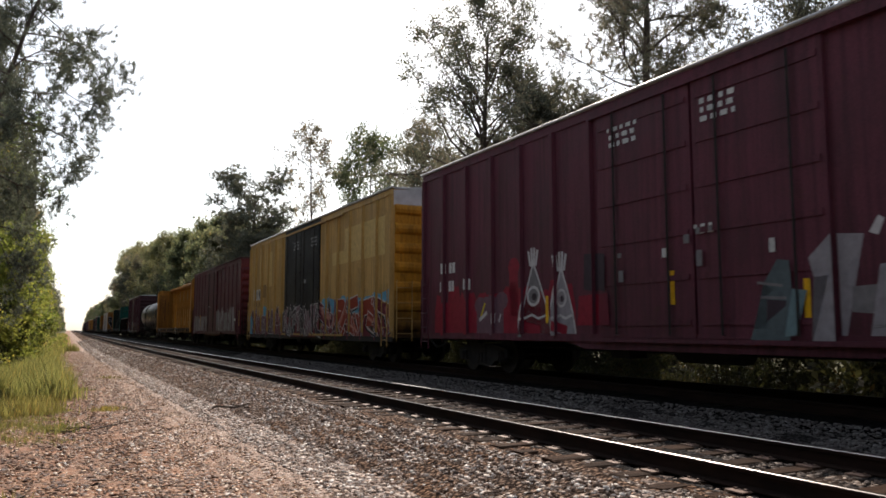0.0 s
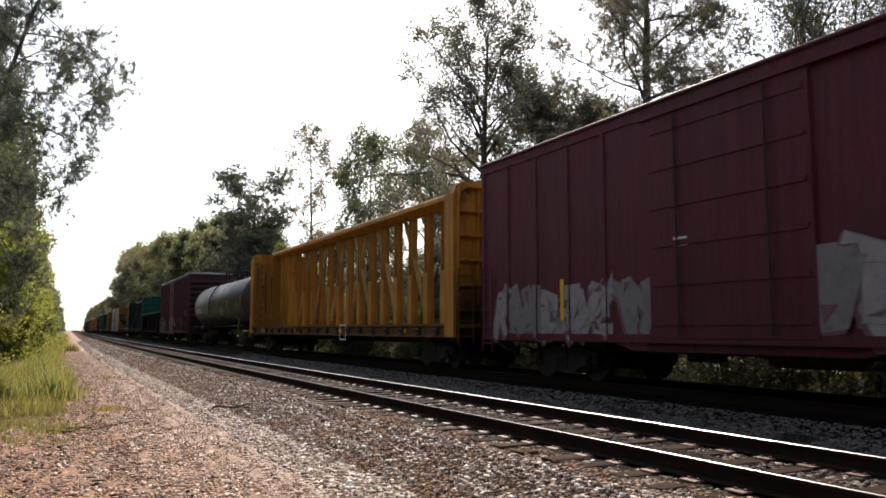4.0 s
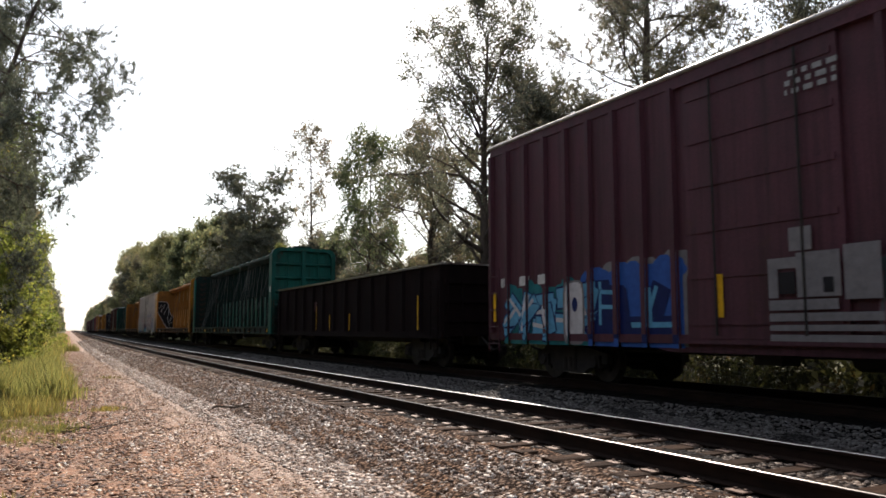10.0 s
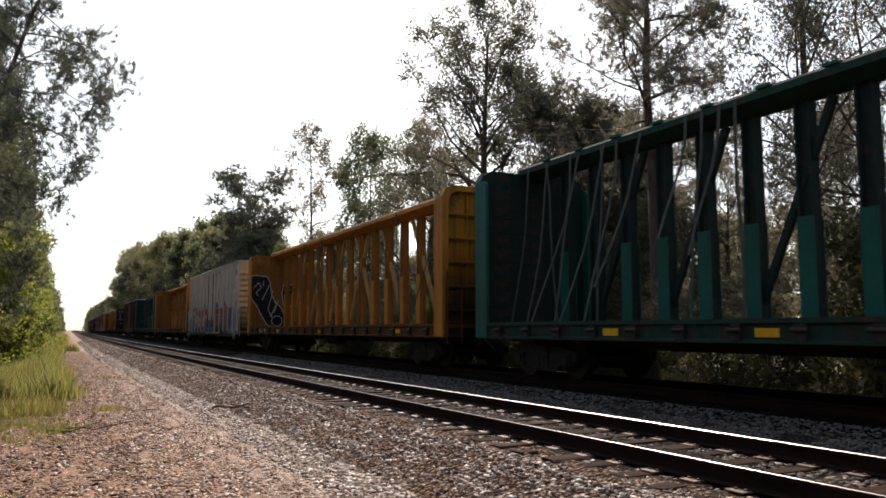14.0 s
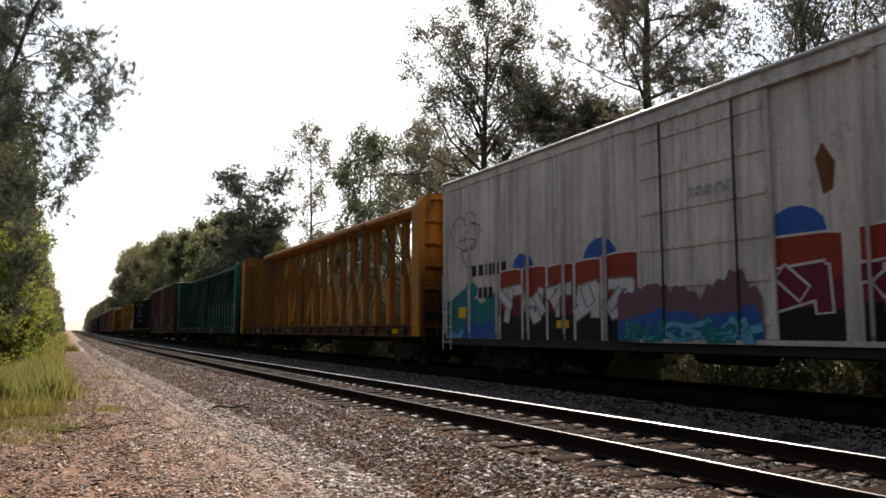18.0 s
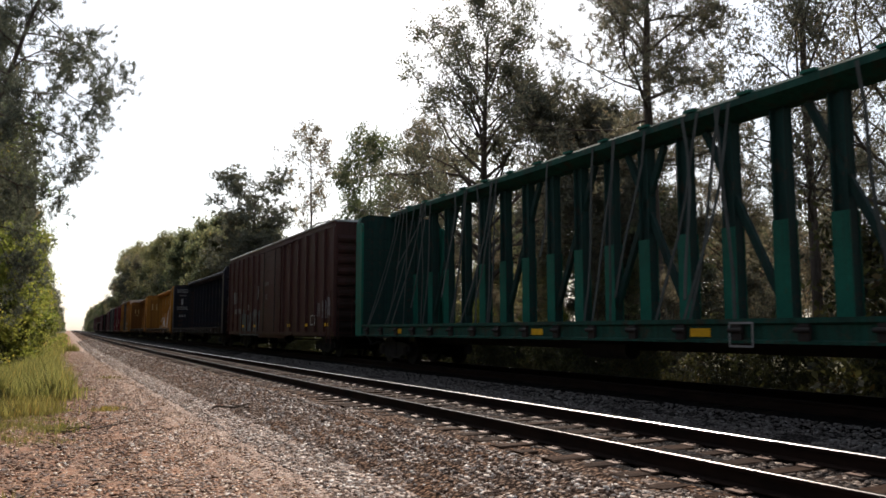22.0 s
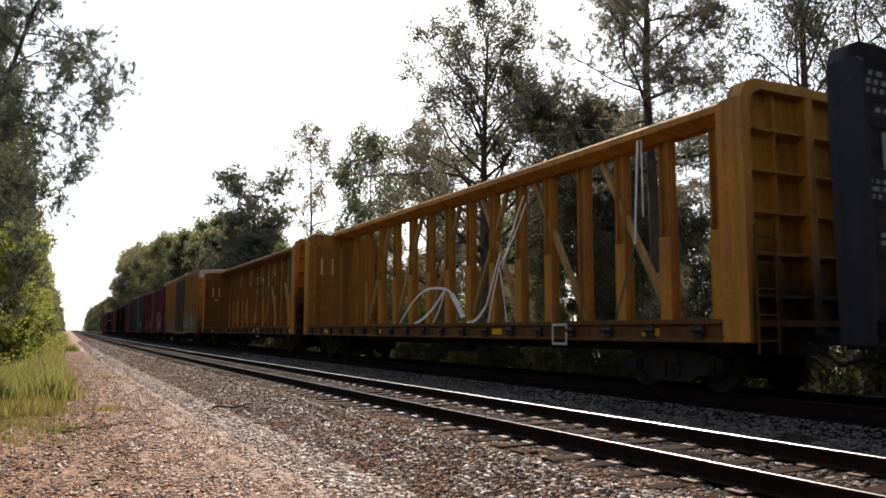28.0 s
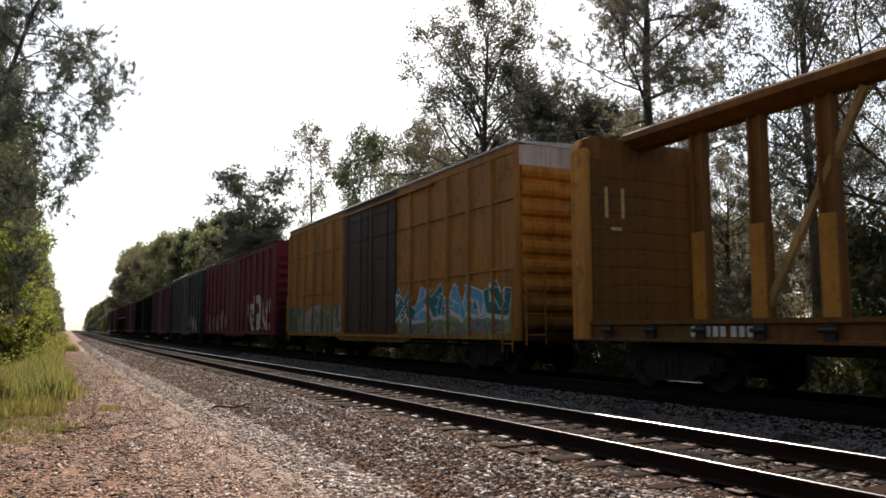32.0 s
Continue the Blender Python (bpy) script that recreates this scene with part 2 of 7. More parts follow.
M["straw"] = stone_material("rusty_pine_straw", (0.0, (0.030, 0.014, 0.008)), (0.5, (0.12, 0.052, 0.026)), (1.0, (0.30, 0.15, 0.075)))
M["litter"] = stone_material("brown_bark_litter", (0.0, (0.060, 0.028, 0.015)), (0.35, (0.29, 0.128, 0.062)), (0.7, (0.62, 0.35, 0.19)), (0.86, (0.85, 0.62, 0.42)), (1.0, (0.95, 0.84, 0.70)))

# the service road: brown pine litter on the verge half, pale gravel in the outer wheel track
n = Nodes("gravel_track_dirt")
fine, mid, wide = n.noise(34, 5, 0.75), n.noise(8, 6, 0.75), n.noise(0.8, 4, 0.6, (1, 0.3, 1))
litter = n.mix(n.ramp(wide, (0.38, (0, 0, 0)), (0.64, (1, 1, 1))), (0.29, 0.118, 0.052), (0.42, 0.205, 0.108))
litter = n.mix(n.ramp(n.noise(2.4, 6, 0.8, (0.55, 1.3, 1)), (0.45, (0, 0, 0)), (0.56, (0.9,) * 3)), litter, (0.125, 0.052, 0.024))
litter = n.mix(n.ramp(mid, (0.50, (0, 0, 0)), (0.60, (0.75,) * 3)), litter, (0.30, 0.185, 0.115))
litter = n.mix(n.ramp(fine, (0.54, (0, 0, 0)), (0.64, (0.9,) * 3)), litter, (0.56, 0.41, 0.29))
litter = n.mix(n.ramp(n.noise(27, 4, 0.7), (0.56, (0, 0, 0)), (0.66, (0.8,) * 3)), litter, (0.085, 0.042, 0.025))
pale = n.mix(n.ramp(fine, (0.42, (0, 0, 0)), (0.64, (1, 1, 1))), (0.25, 0.152, 0.105), (0.64, 0.50, 0.40))
pale = n.mix(n.ramp(n.noise(3.0, 6, 0.8), (0.48, (0, 0, 0)), (0.62, (0.75,) * 3)), pale, (0.22, 0.135, 0.092))
brown = n.mix(n.ramp(fine, (0.46, (0, 0, 0)), (0.64, (1, 1, 1))), (0.13, 0.078, 0.052), (0.40, 0.29, 0.225))
lat_at = n.t.nodes.new("ShaderNodeAttribute")
lat_at.attribute_name = "lateral"
wav = n.t.nodes.new("ShaderNodeMath")
wav.operation = "MULTIPLY_ADD"
n.link(n.noise(1.3, 5, 0.7, (1, 0.5, 1)), wav.inputs[0])
wav.inputs[1].default_value = 1.5
n.link(lat_at.outputs["Fac"], wav.inputs[2])


def between(v, lo, hi):
    m = n.add("ShaderNodeMapRange", From_Min=lo, From_Max=hi)
    n.link(v, m.inputs["Value"])
    return m.outputs["Result"]


c = n.mix(between(wav.outputs[0], 2.5, 3.3), litter, pale)
n.color(n.mix(between(wav.outputs[0], 3.9, 4.6), c, brown))
n.bump(n.mix(0.5, mid, fine), 0.7, 0.03)
M["dirt"] = n.done(0.9)

n = Nodes("woodland_floor")
a, b = n.noise(0.35, 5, 0.6), n.noise(6, 6, 0.75)
g = n.mix(n.ramp(a, (0.38, (0, 0, 0)), (0.65, (1, 1, 1))), (0.075, 0.085, 0.022), (0.15, 0.115, 0.055))
n.color(n.mix(n.ramp(b, (0.4, (0, 0, 0)), (0.72, (0.8,) * 3)), g, (0.045, 0.05, 0.016)))
n.bump(b, 0.8, 0.08)
M["soil"] = n.done(0.95)

n = Nodes("creosoted_timber")
oi = n.t.nodes.new("ShaderNodeObjectInfo")
w = n.noise(5.5, 6, 0.7, (0.25, 3.0, 3.0))
tone = n.ramp(oi.outputs["Random"], (0.0, (0.75,) * 3), (1.0, (1.25,) * 3))
n.color(n.mix(1.0, n.ramp(w, (0.28, (0.014, 0.008, 0.005)), (0.55, (0.046, 0.025, 0.015)), (0.82, (0.14, 0.082, 0.052))), tone, "MULTIPLY"))
n.bump(w, 0.7, 0.02)
n.bsdf.inputs["Specular IOR Level"].default_value = 0.08
M["tie"] = n.done(0.85)
# sleepers under the train, their shade painted in as almost black timber
n = Nodes("shade_darkened_timber")
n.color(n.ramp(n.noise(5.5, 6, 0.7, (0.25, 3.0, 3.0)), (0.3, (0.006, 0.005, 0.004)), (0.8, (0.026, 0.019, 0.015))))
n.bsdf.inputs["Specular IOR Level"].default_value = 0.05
M["tie_shaded"] = n.done(0.85)


def leaf_material(name, dark, light, warm=0.12, through_light=0.56):
    n = Nodes(name)
    geo = n.t.nodes.new("ShaderNodeNewGeometry")
    oi = n.t.nodes.new("ShaderNodeObjectInfo")
    c = n.ramp(geo.outputs["Random Per Island"], (0.0, dark), (0.7, light), (1.0 - warm * 0.5, scaled(light, 1.25)), (1.0, (light[0] * 1.45 + 0.01, light[1] * 1.08, light[2] * 0.92)))
    c = n.mix(1.0, c, n.ramp(oi.outputs["Random"], (0.0, (0.72, 0.82, 0.75)), (1.0, (1.2, 1.1, 0.95))), "MULTIPLY")
    n.color(c)
    n.done(0.55)
    tr = n.t.nodes.new("ShaderNodeBsdfTranslucent")
    n.link(n.mix(1.0, c, (2.42, 2.34, 1.92), "MULTIPLY"), tr.inputs["Color"])
    mx = n.add("ShaderNodeMixShader", Fac=through_light)
    n.link(n.bsdf.outputs[0], mx.inputs[1])
    n.link(tr.outputs[0], mx.inputs[2])
    n.link(mx.outputs[0], n.t.nodes["Material Output"].inputs["Surface"])
    return n.mat


M["leaf"] = leaf_material("broad_leaves", (0.052, 0.062, 0.042), (0.140, 0.148, 0.094), 0.2)
M["leaf_dark"] = leaf_material("dark_leaves", (0.052, 0.053, 0.047), (0.128, 0.124, 0.106), 0.25, 0.5)
M["leaf_green"] = leaf_material("green_leaves", (0.040, 0.056, 0.024), (0.122, 0.144, 0.054), 0.15, 0.58)
# leaves with the wood's shade put into their colour
M["leaf_shade"] = leaf_material("shaded_undergrowth_leaves", (0.014, 0.016, 0.009), (0.042, 0.046, 0.022), 0.2)
M["leaf_sun"] = leaf_material("yellow_green_leaves", (0.062, 0.084, 0.020), (0.160, 0.182, 0.050), 0.12, 0.56)
M["needle"] = leaf_material("pine_needles", (0.048, 0.050, 0.045), (0.118, 0.119, 0.106), 0.2, 0.42)
M["grass"] = leaf_material("tall_grass", (0.062, 0.074, 0.028), (0.165, 0.172, 0.072), 0.2)
M["grass_dry"] = leaf_material("dry_weeds", (0.070, 0.068, 0.022), (0.165, 0.150, 0.060), 0.3)
# grass behind the train, darkened in colour for the shade there
M["grass_dim"] = leaf_material("shaded_verge_grass", (0.014, 0.014, 0.007), (0.036, 0.033, 0.016), 0.5)
n = Nodes("dead_wood")
n.color(n.ramp(n.noise(9, 5, 0.7), (0.3, (0.16, 0.12, 0.085)), (0.7, (0.42, 0.35, 0.27))))
M["dead_wood"] = n.done(0.8)
n = Nodes("bark")
w = n.noise(7, 6, 0.7, (1, 1, 0.22))
n.color(n.ramp(w, (0.3, (0.030, 0.022, 0.017)), (0.7, (0.125, 0.092, 0.07))))
n.bump(w, 0.8, 0.04)
M["bark"] = n.done(0.92)


# ---- mesh helpers ----
def bx(bm, x0, x1, y0, y1, z0, z1):
    """A box from its extents."""
    v = [bm.verts.new(p) for p in ((x0, y0, z0), (x1, y0, z0), (x1, y1, z0), (x0, y1, z0), (x0, y0, z1), (x1, y0, z1), (x1, y1, z1), (x0, y1, z1))]
    for f in ((3, 2, 1, 0), (4, 5, 6, 7), (0, 1, 5, 4), (1, 2, 6, 5), (2, 3, 7, 6), (3, 0, 4, 7)):
        bm.faces.new([v[i] for i in f])
    return v


def prism(bm, pts, axis, a, b):
    """A polygon drawn out along an axis from a to b. pts are the two other coordinates in order."""
    def place(p, s):
        return {"x": (s, p[0], p[1]), "y": (p[0], s, p[1]), "z": (p[0], p[1], s)}[axis]
    lo = [bm.verts.new(place(p, a)) for p in pts]
    hi = [bm.verts.new(place(p, b)) for p in pts]
    bm.faces.new(lo[::-1])
    bm.faces.new(hi)
    k = len(pts)
    for i in range(k):
        bm.faces.new((lo[i], lo[(i + 1) % k], hi[(i + 1) % k], hi[i]))


def rod(bm, p, q, r, sides=6, r2=None):
    """A round bar from p to q."""
    p, q = Vector(p), Vector(q)
    d = (q - p).normalized()
    u = d.orthogonal().normalized()
    w = d.cross(u)
    r2 = r if r2 is None else r2
    lo, hi = [], []
    for i in range(sides):
        a = 2 * math.pi * i / sides
        e = u * math.cos(a) + w * math.sin(a)
        lo.append(bm.verts.new(p + e * r))
        hi.append(bm.verts.new(q + e * r2))
    for i in range(sides):
        j = (i + 1) % sides
        bm.faces.new((lo[i], lo[j], hi[j], hi[i]))
    bm.faces.new(lo[::-1])
    bm.faces.new(hi)


def beam(bm, p, q, a, b, side=(0, 1, 0)):
    """A bar of rectangular section a (along side) by b from p to q."""
    p, q, s = Vector(p), Vector(q), Vector(side)
    d = (q - p).normalized()
    s = (s - d * s.dot(d)).normalized()
    w = d.cross(s)
    vs = []
    for c in (p, q):
        for i, j in ((-1, -1), (1, -1), (1, 1), (-1, 1)):
            vs.append(bm.verts.new(c + s * (i * a / 2) + w * (j * b / 2)))
    for f in ((3, 2, 1, 0), (4, 5, 6, 7), (0, 1, 5, 4), (1, 2, 6, 5), (2, 3, 7, 6), (3, 0, 4, 7)):
        bm.faces.new([vs[i] for i in f])


def lathe(bm, profile, axis_from, axis_dir, sides=20):
    """A body of revolution: profile rows of (distance along, radius)."""
    o, d = Vector(axis_from), Vector(axis_dir).normalized()
    u = d.orthogonal().normalized()
    w = d.cross(u)
    rings = []
    for s, r in profile:
        rings.append([bm.verts.new(o + d * s + (u * math.cos(2 * math.pi * i / sides) + w * math.sin(2 * math.pi * i / sides)) * max(r, 1e-4)) for i in range(sides)])
    for a, b in zip(rings, rings[1:]):
        for i in range(sides):
            j = (i + 1) % sides
            bm.faces.new((a[i], a[j], b[j], b[i]))
    bm.faces.new(rings[0][::-1])
    bm.faces.new(rings[-1])


def to_mesh(name, bm, *mats, smooth=False):
    bmesh.ops.recalc_face_normals(bm, faces=bm.faces)
    me = bpy.data.meshes.new(name)
    bm.to_mesh(me)
    bm.free()
    for m in mats:
        me.materials.append(m)
    if smooth:
        me.polygons.foreach_set("use_smooth", [True] * len(me.polygons))
    return me


def part(name, bm, material, parent, label="", smooth=False, at=None):
    """Link a bmesh or a finished mesh as one mesh object under a thing or a part."""
    me = bm if isinstance(bm, bpy.types.Mesh) else to_mesh(name, bm, *(material if isinstance(material, (list, tuple)) else [material]), smooth=smooth)
    ob = new(name, me)
    ob.parent = parent
    if at is not None:
        ob.matrix_local = at
    if label:
        ob["label"] = label
    return ob


def raw_mesh(name, verts, faces, *mats, smooth=False):
    """A mesh from numpy arrays: verts (n, 3), faces (m, k)."""
    me = bpy.data.meshes.new(name)
    verts, faces = np.asarray(verts, np.float32), np.asarray(faces, np.int32)
    me.vertices.add(len(verts))
    me.vertices.foreach_set("co", verts.ravel())
    k = faces.shape[1]
    me.loops.add(faces.size)
    me.loops.foreach_set("vertex_index", faces.ravel())
    me.polygons.add(len(faces))
    me.polygons.foreach_set("loop_start", np.arange(0, faces.size, k, dtype=np.int32))
    if smooth:
        me.polygons.foreach_set("use_smooth", np.ones(len(faces), bool))
    me.update(calc_edges=True)
    for m in mats:
        me.materials.append(m)
    return me


# ---- ground, ballast and tracks ----
YS = np.concatenate([np.linspace(-500, -60, 23)[:-1], np.linspace(-60, 0, 13)[:-1], np.linspace(0, 60, 61)[:-1], np.linspace(60, 300, 61)[:-1], np.linspace(300, 1600, 40)])


def strip(name, profile, y_rows, mat, rough=0.0, seed=1, bottom=None):
    """A sheet that follows the bend of the line: profile rows of (lateral, height)."""
    rng = np.random.default_rng(seed)
    lat = np.array([p[0] for p in profile])
    z = np.array([p[1] for p in profile])
    X = lat[None, :] + bend_np(y_rows)[:, None]
    Y = np.repeat(y_rows[:, None], len(lat), 1)
    Z = np.repeat(z[None, :], len(y_rows), 0) + rng.normal(0, 1, X.shape) * rough
    if bottom is not None:
        X = np.concatenate([X, X[:, ::-1]], 1)
        Y = np.concatenate([Y, Y], 1)
        Z = np.concatenate([Z, np.full(Z.shape, bottom)], 1)
    L = np.concatenate([lat, lat[::-1]]) if bottom is not None else lat
    w = X.shape[1]
    idx = np.arange(X.size).reshape(X.shape)
    f = np.stack([idx[:-1, :-1], idx[:-1, 1:], idx[1:, 1:], idx[1:, :-1]], -1).reshape(-1, 4)
    me = raw_mesh(name, np.stack([X, Y, Z], -1).reshape(-1, 3), f, mat, smooth=True)
    me.attributes.new("lateral", "FLOAT", "POINT").data.foreach_set("value", np.tile(L, len(y_rows)).astype(np.float32))
    return me


ground_profile = [(-900, 0.0), (-200, -0.3), (-60, -0.45)] + [(x, GROUND_Z + 0.02 * math.sin(x * 1.7) - (0.25 if -0.4 < x < 13.7 else 0.0)) for x in np.linspace(-20, 30, 101)] + [(60, -0.5), (200, -0.4), (900, 0.0), (2000, 0.0)]
ground = new("ground", strip("ground", ground_profile, YS, M["soil"], 0.012))
tagged(ground, "brown-green woodland floor with dry grass beside the line", "ground", kind="structure")
fine_y = np.concatenate([np.linspace(-420, -20, 81)[:-1], np.linspace(-20, 60, 161)[:-1], np.linspace(60, 200, 71)[:-1], np.linspace(200, 1500, 60)])
road = new("gravel_road", strip("gravel_road", [(-0.75, -0.66)] + [(x, -0.575 - 0.035 * math.exp(-((x - 0.55) / 0.35) ** 2) - 0.035 * math.exp(-((x - 2.3) / 0.4) ** 2)) for x in np.linspace(-0.6, 4.2, 49)] + [(4.4, -0.70)], fine_y, M["dirt"], 0.006, 2))
tagged(road, "rutted sandy gravel service road with pine litter", "gravel road", kind="structure")
bed = new("ballast_bed", strip("ballast_bed", [(3.2, -0.70)] + [(x, z) for x, z in zip(np.linspace(3.45, 4.4, 13), np.linspace(-0.585, -0.218, 13))] + [(x, -0.196) for x in np.linspace(4.5, 7.4, 30)]
          + [(7.8, -0.25), (8.35, -0.21), (8.6, -0.195), (8.8, -0.142), (9.05, -0.075)] + [(x, -0.070) for x in np.linspace(9.1, 12.0, 12)] + [(12.4, -0.16), (13.6, -0.57), (13.9, -0.68)], fine_y, M["ballast"], 0.012, 3))
bed.data.materials.append(M["ballast_grey"])
bed.data.materials.append(M["ballast_shaded"])
# grey stone beside the train's track, the shade-black stone beneath it
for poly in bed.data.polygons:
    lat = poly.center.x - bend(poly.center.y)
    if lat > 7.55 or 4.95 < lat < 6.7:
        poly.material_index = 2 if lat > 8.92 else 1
tagged(bed, "grey-brown crushed stone ballast bed under two tracks", "ballast", kind="structure")


def rail_mesh(lat, top, rows, head_mat="rail_top", first=11):
    """One rail with foot, web and head, swept along the line."""
    head = [(0.0365 * math.sin(a) / math.sin(1.05), 0.0125 * (math.cos(a) - 1) / (1 - math.cos(1.05))) for a in np.linspace(1.05, -1.05, 9)]
    prof = [(-0.07, -0.171), (0.07, -0.171), (0.07, -0.160), (0.012, -0.140), (0.010, -0.045), (0.036, -0.036)] + head + [(-0.036, -0.036), (-0.010, -0.045), (-0.012, -0.140), (-0.07, -0.160)]
    k = len(prof)
    V = np.array([[lat + p[0] + bend(y), y, top + p[1]] for y in rows for p in prof])
    F, mi = [], []
    for i in range(len(rows) - 1):
        for j in range(k):
            a, b = i * k + j, i * k + (j + 1) % k
            F.append((a, b, b + k, a + k))
            mi.append(1 if first <= j <= 12 else 0)
    me = raw_mesh("rail", V, F, M["rail"], M[head_mat])
    me.polygons.foreach_set("material_index", mi)
    me.polygons.foreach_set("use_smooth", [m == 1 for m in mi])
    return me


rail_y = np.concatenate([np.linspace(-400, -60, 35)[:-1], np.linspace(-60, 300, 91)[:-1], np.linspace(300, 1400, 60)])
near_track = tagged(new("railway_track"), "empty railway track, polished rails on brown timber sleepers", "railway track", "railway tracks")
far_track = tagged(new("railway_track"), "railway track on higher ballast that carries the freight train", "railway track", "railway tracks")
for tr, cx, top in ((near_track, NEAR_C, 0.0), (far_track, FAR_C, FAR_Z)):
    for s in (-1, 1):
        # the far rail heads take dark wheel steel for the train's shade
        part("rail", rail_mesh(cx + s * 0.7525, top, rail_y, ("rail_dull" if s < 0 else "rail_top") if tr is near_track else "wheel", 12 if s < 0 else 11), None, tr, "rusty rail with a polished head")

# ---- freight cars: local y runs from the leading end (-) to the trailing end (+), z = 0 on the rail heads ----
cars = []                # (thing, place along the line at 0 s)
wheelsets = {-1: [], 1: []}


def wheelset_mesh():
    bm = bmesh.new()
    rod(bm, (-1.05, 0, 0), (1.05, 0, 0), 0.075, 10)
    for s in (-1, 1):
        lathe(bm, [(-0.07, 0.30), (-0.068, 0.41), (-0.03, 0.42), (0.045, 0.425), (0.05, 0.452), (0.07, 0.45), (0.072, 0.33), (0.03, 0.30), (0.02, 0.14), (0.08, 0.13)], (s * 0.76, 0, 0), (-s, 0, 0), 28)
    for k in range(5):
        a = 2 * math.pi * k / 5
        for s in (-1, 1):
            bx(bm, s * 0.845 - 0.012, s * 0.845 + 0.012, 0.2 * math.cos(a) - 0.035, 0.2 * math.cos(a) + 0.035, 0.2 * math.sin(a) - 0.035, 0.2 * math.sin(a) + 0.035)
    return to_mesh("wheelset", bm, M["wheel"])


def truck_mesh():
    bm = bmesh.new()
    for s in (-1, 1):
        x0, x1 = s * 0.98 - 0.07, s * 0.98 + 0.07
        prism(bm, [(-1.15, 0.36), (-1.15, 0.56), (-0.62, 0.66), (0.62, 0.66), (1.15, 0.56), (1.15, 0.36), (0.80, 0.38), (0.42, 0.16), (-0.42, 0.16), (-0.80, 0.38)], "x", x0, x1)
        for y in (-0.85, 0.85):
            bx(bm, s * 1.02 - 0.09, s * 1.02 + 0.09, y - 0.14, y + 0.14, 0.28, 0.52)
            rod(bm, (s * 1.08, y, 0.40), (s * 1.15, y, 0.40), 0.10, 10)
        for y in (-0.16, 0.0, 0.16):
            rod(bm, (s * 1.03, y, 0.22), (s * 1.03, y, 0.48), 0.065, 8)
    bx(bm, -1.08, 1.08, -0.20, 0.20, 0.46, 0.68)
    for y in (-0.36, 0.36):
        rod(bm, (-0.8, y, 0.33), (0.8, y, 0.33), 0.05, 6)
    return to_mesh("truck", bm, M["grime"])


WHEELSET, TRUCK = wheelset_mesh(), truck_mesh()


def coupler_mesh():
    bm = bmesh.new()
    bx(bm, -0.09, 0.09, 0.0, 0.62, 0.78, 0.96)
    prism(bm, [(-0.17, 0.56), (0.17, 0.56), (0.19, 0.80), (0.05, 0.90), (0.02, 0.76), (-0.10, 0.74), (-0.17, 0.86)], "z", 0.73, 1.01)
    rod(bm, (0.32, 0.05, 0.82), (0.28, 0.55, 0.50), 0.03, 6)
    rod(bm, (0.28, 0.55, 0.50), (0.12, 0.85, 0.62), 0.03, 6)
    return to_mesh("coupler", bm, M["grime"])


COUPLER = coupler_mesh()


def running_gear(car, L, inset):
    """Two trucks with their wheelsets, and a coupler at each end."""
    for s in (-1, 1):
        t = part("truck", TRUCK, None, car, at=pose(0, s * (L / 2 - inset), 0))
        for k in (-1, 1):
            wheelsets[k].append(part("wheelset", WHEELSET, None, t, at=pose(0, k * 0.85, 0.42)))
        part("coupler", COUPLER, None, car, at=pose(0, s * (L / 2 - 0.02), 0, 0, 0, 0 if s > 0 else 180))


def start_car(name, label, category, lead, trail):
    car = tagged(new(name), label, category, "cars of the freight train")
    cars.append((car, (lead + trail) / 2))
    return car, trail - lead


def band(bm, pts, w, thick, side):
    """A flat strap that follows pts in one piece."""
    side = Vector(side)
    rings = []
    for i, p in enumerate(pts):
        d = (pts[min(i + 1, len(pts) - 1)] - pts[max(i - 1, 0)]).normalized()
        s = (side - d * side.dot(d)).normalized()
        n2 = d.cross(s)
        rings.append([bm.verts.new(p + s * (a * w / 2) + n2 * (b * thick / 2)) for a, b in ((-1, -1), (1, -1), (1, 1), (-1, 1))])
    for a, b in zip(rings, rings[1:]):
        for i in range(4):
            j = (i + 1) % 4
            bm.faces.new((a[i], a[j], b[j], b[i]))
    bm.faces.new(rings[0][::-1])
    bm.faces.new(rings[-1])


def ladder(car, x, y, z0, z1, mat, across="y", w=0.42, rungs=6):
    """A side or end ladder: two stiles and its rungs."""
    bm = bmesh.new()
    e = (0, 1, 0) if across == "y" else (1, 0, 0)
    for s in (-1, 1):
        p = Vector((x, y, z0)) + Vector(e) * (s * w / 2)
        rod(bm, p, p + Vector((0, 0, z1 - z0)), 0.018, 5)
    for i in range(rungs):
        z = z0 + (z1 - z0) * (i + 0.5) / rungs
        p = Vector((x, y, z))
        rod(bm, p - Vector(e) * (w / 2), p + Vector(e) * (w / 2), 0.014, 5)
    part("ladder", bm, mat, car)


def flat_poly(bm, pts, x, mi, side=-1):
    """A flat painted shape on a car's side, pts of (y, z)."""
    vs = [bm.verts.new((x, p[0], p[1])) for p in pts]
    f = bm.faces.new(vs)
    f.material_index = mi
    return f


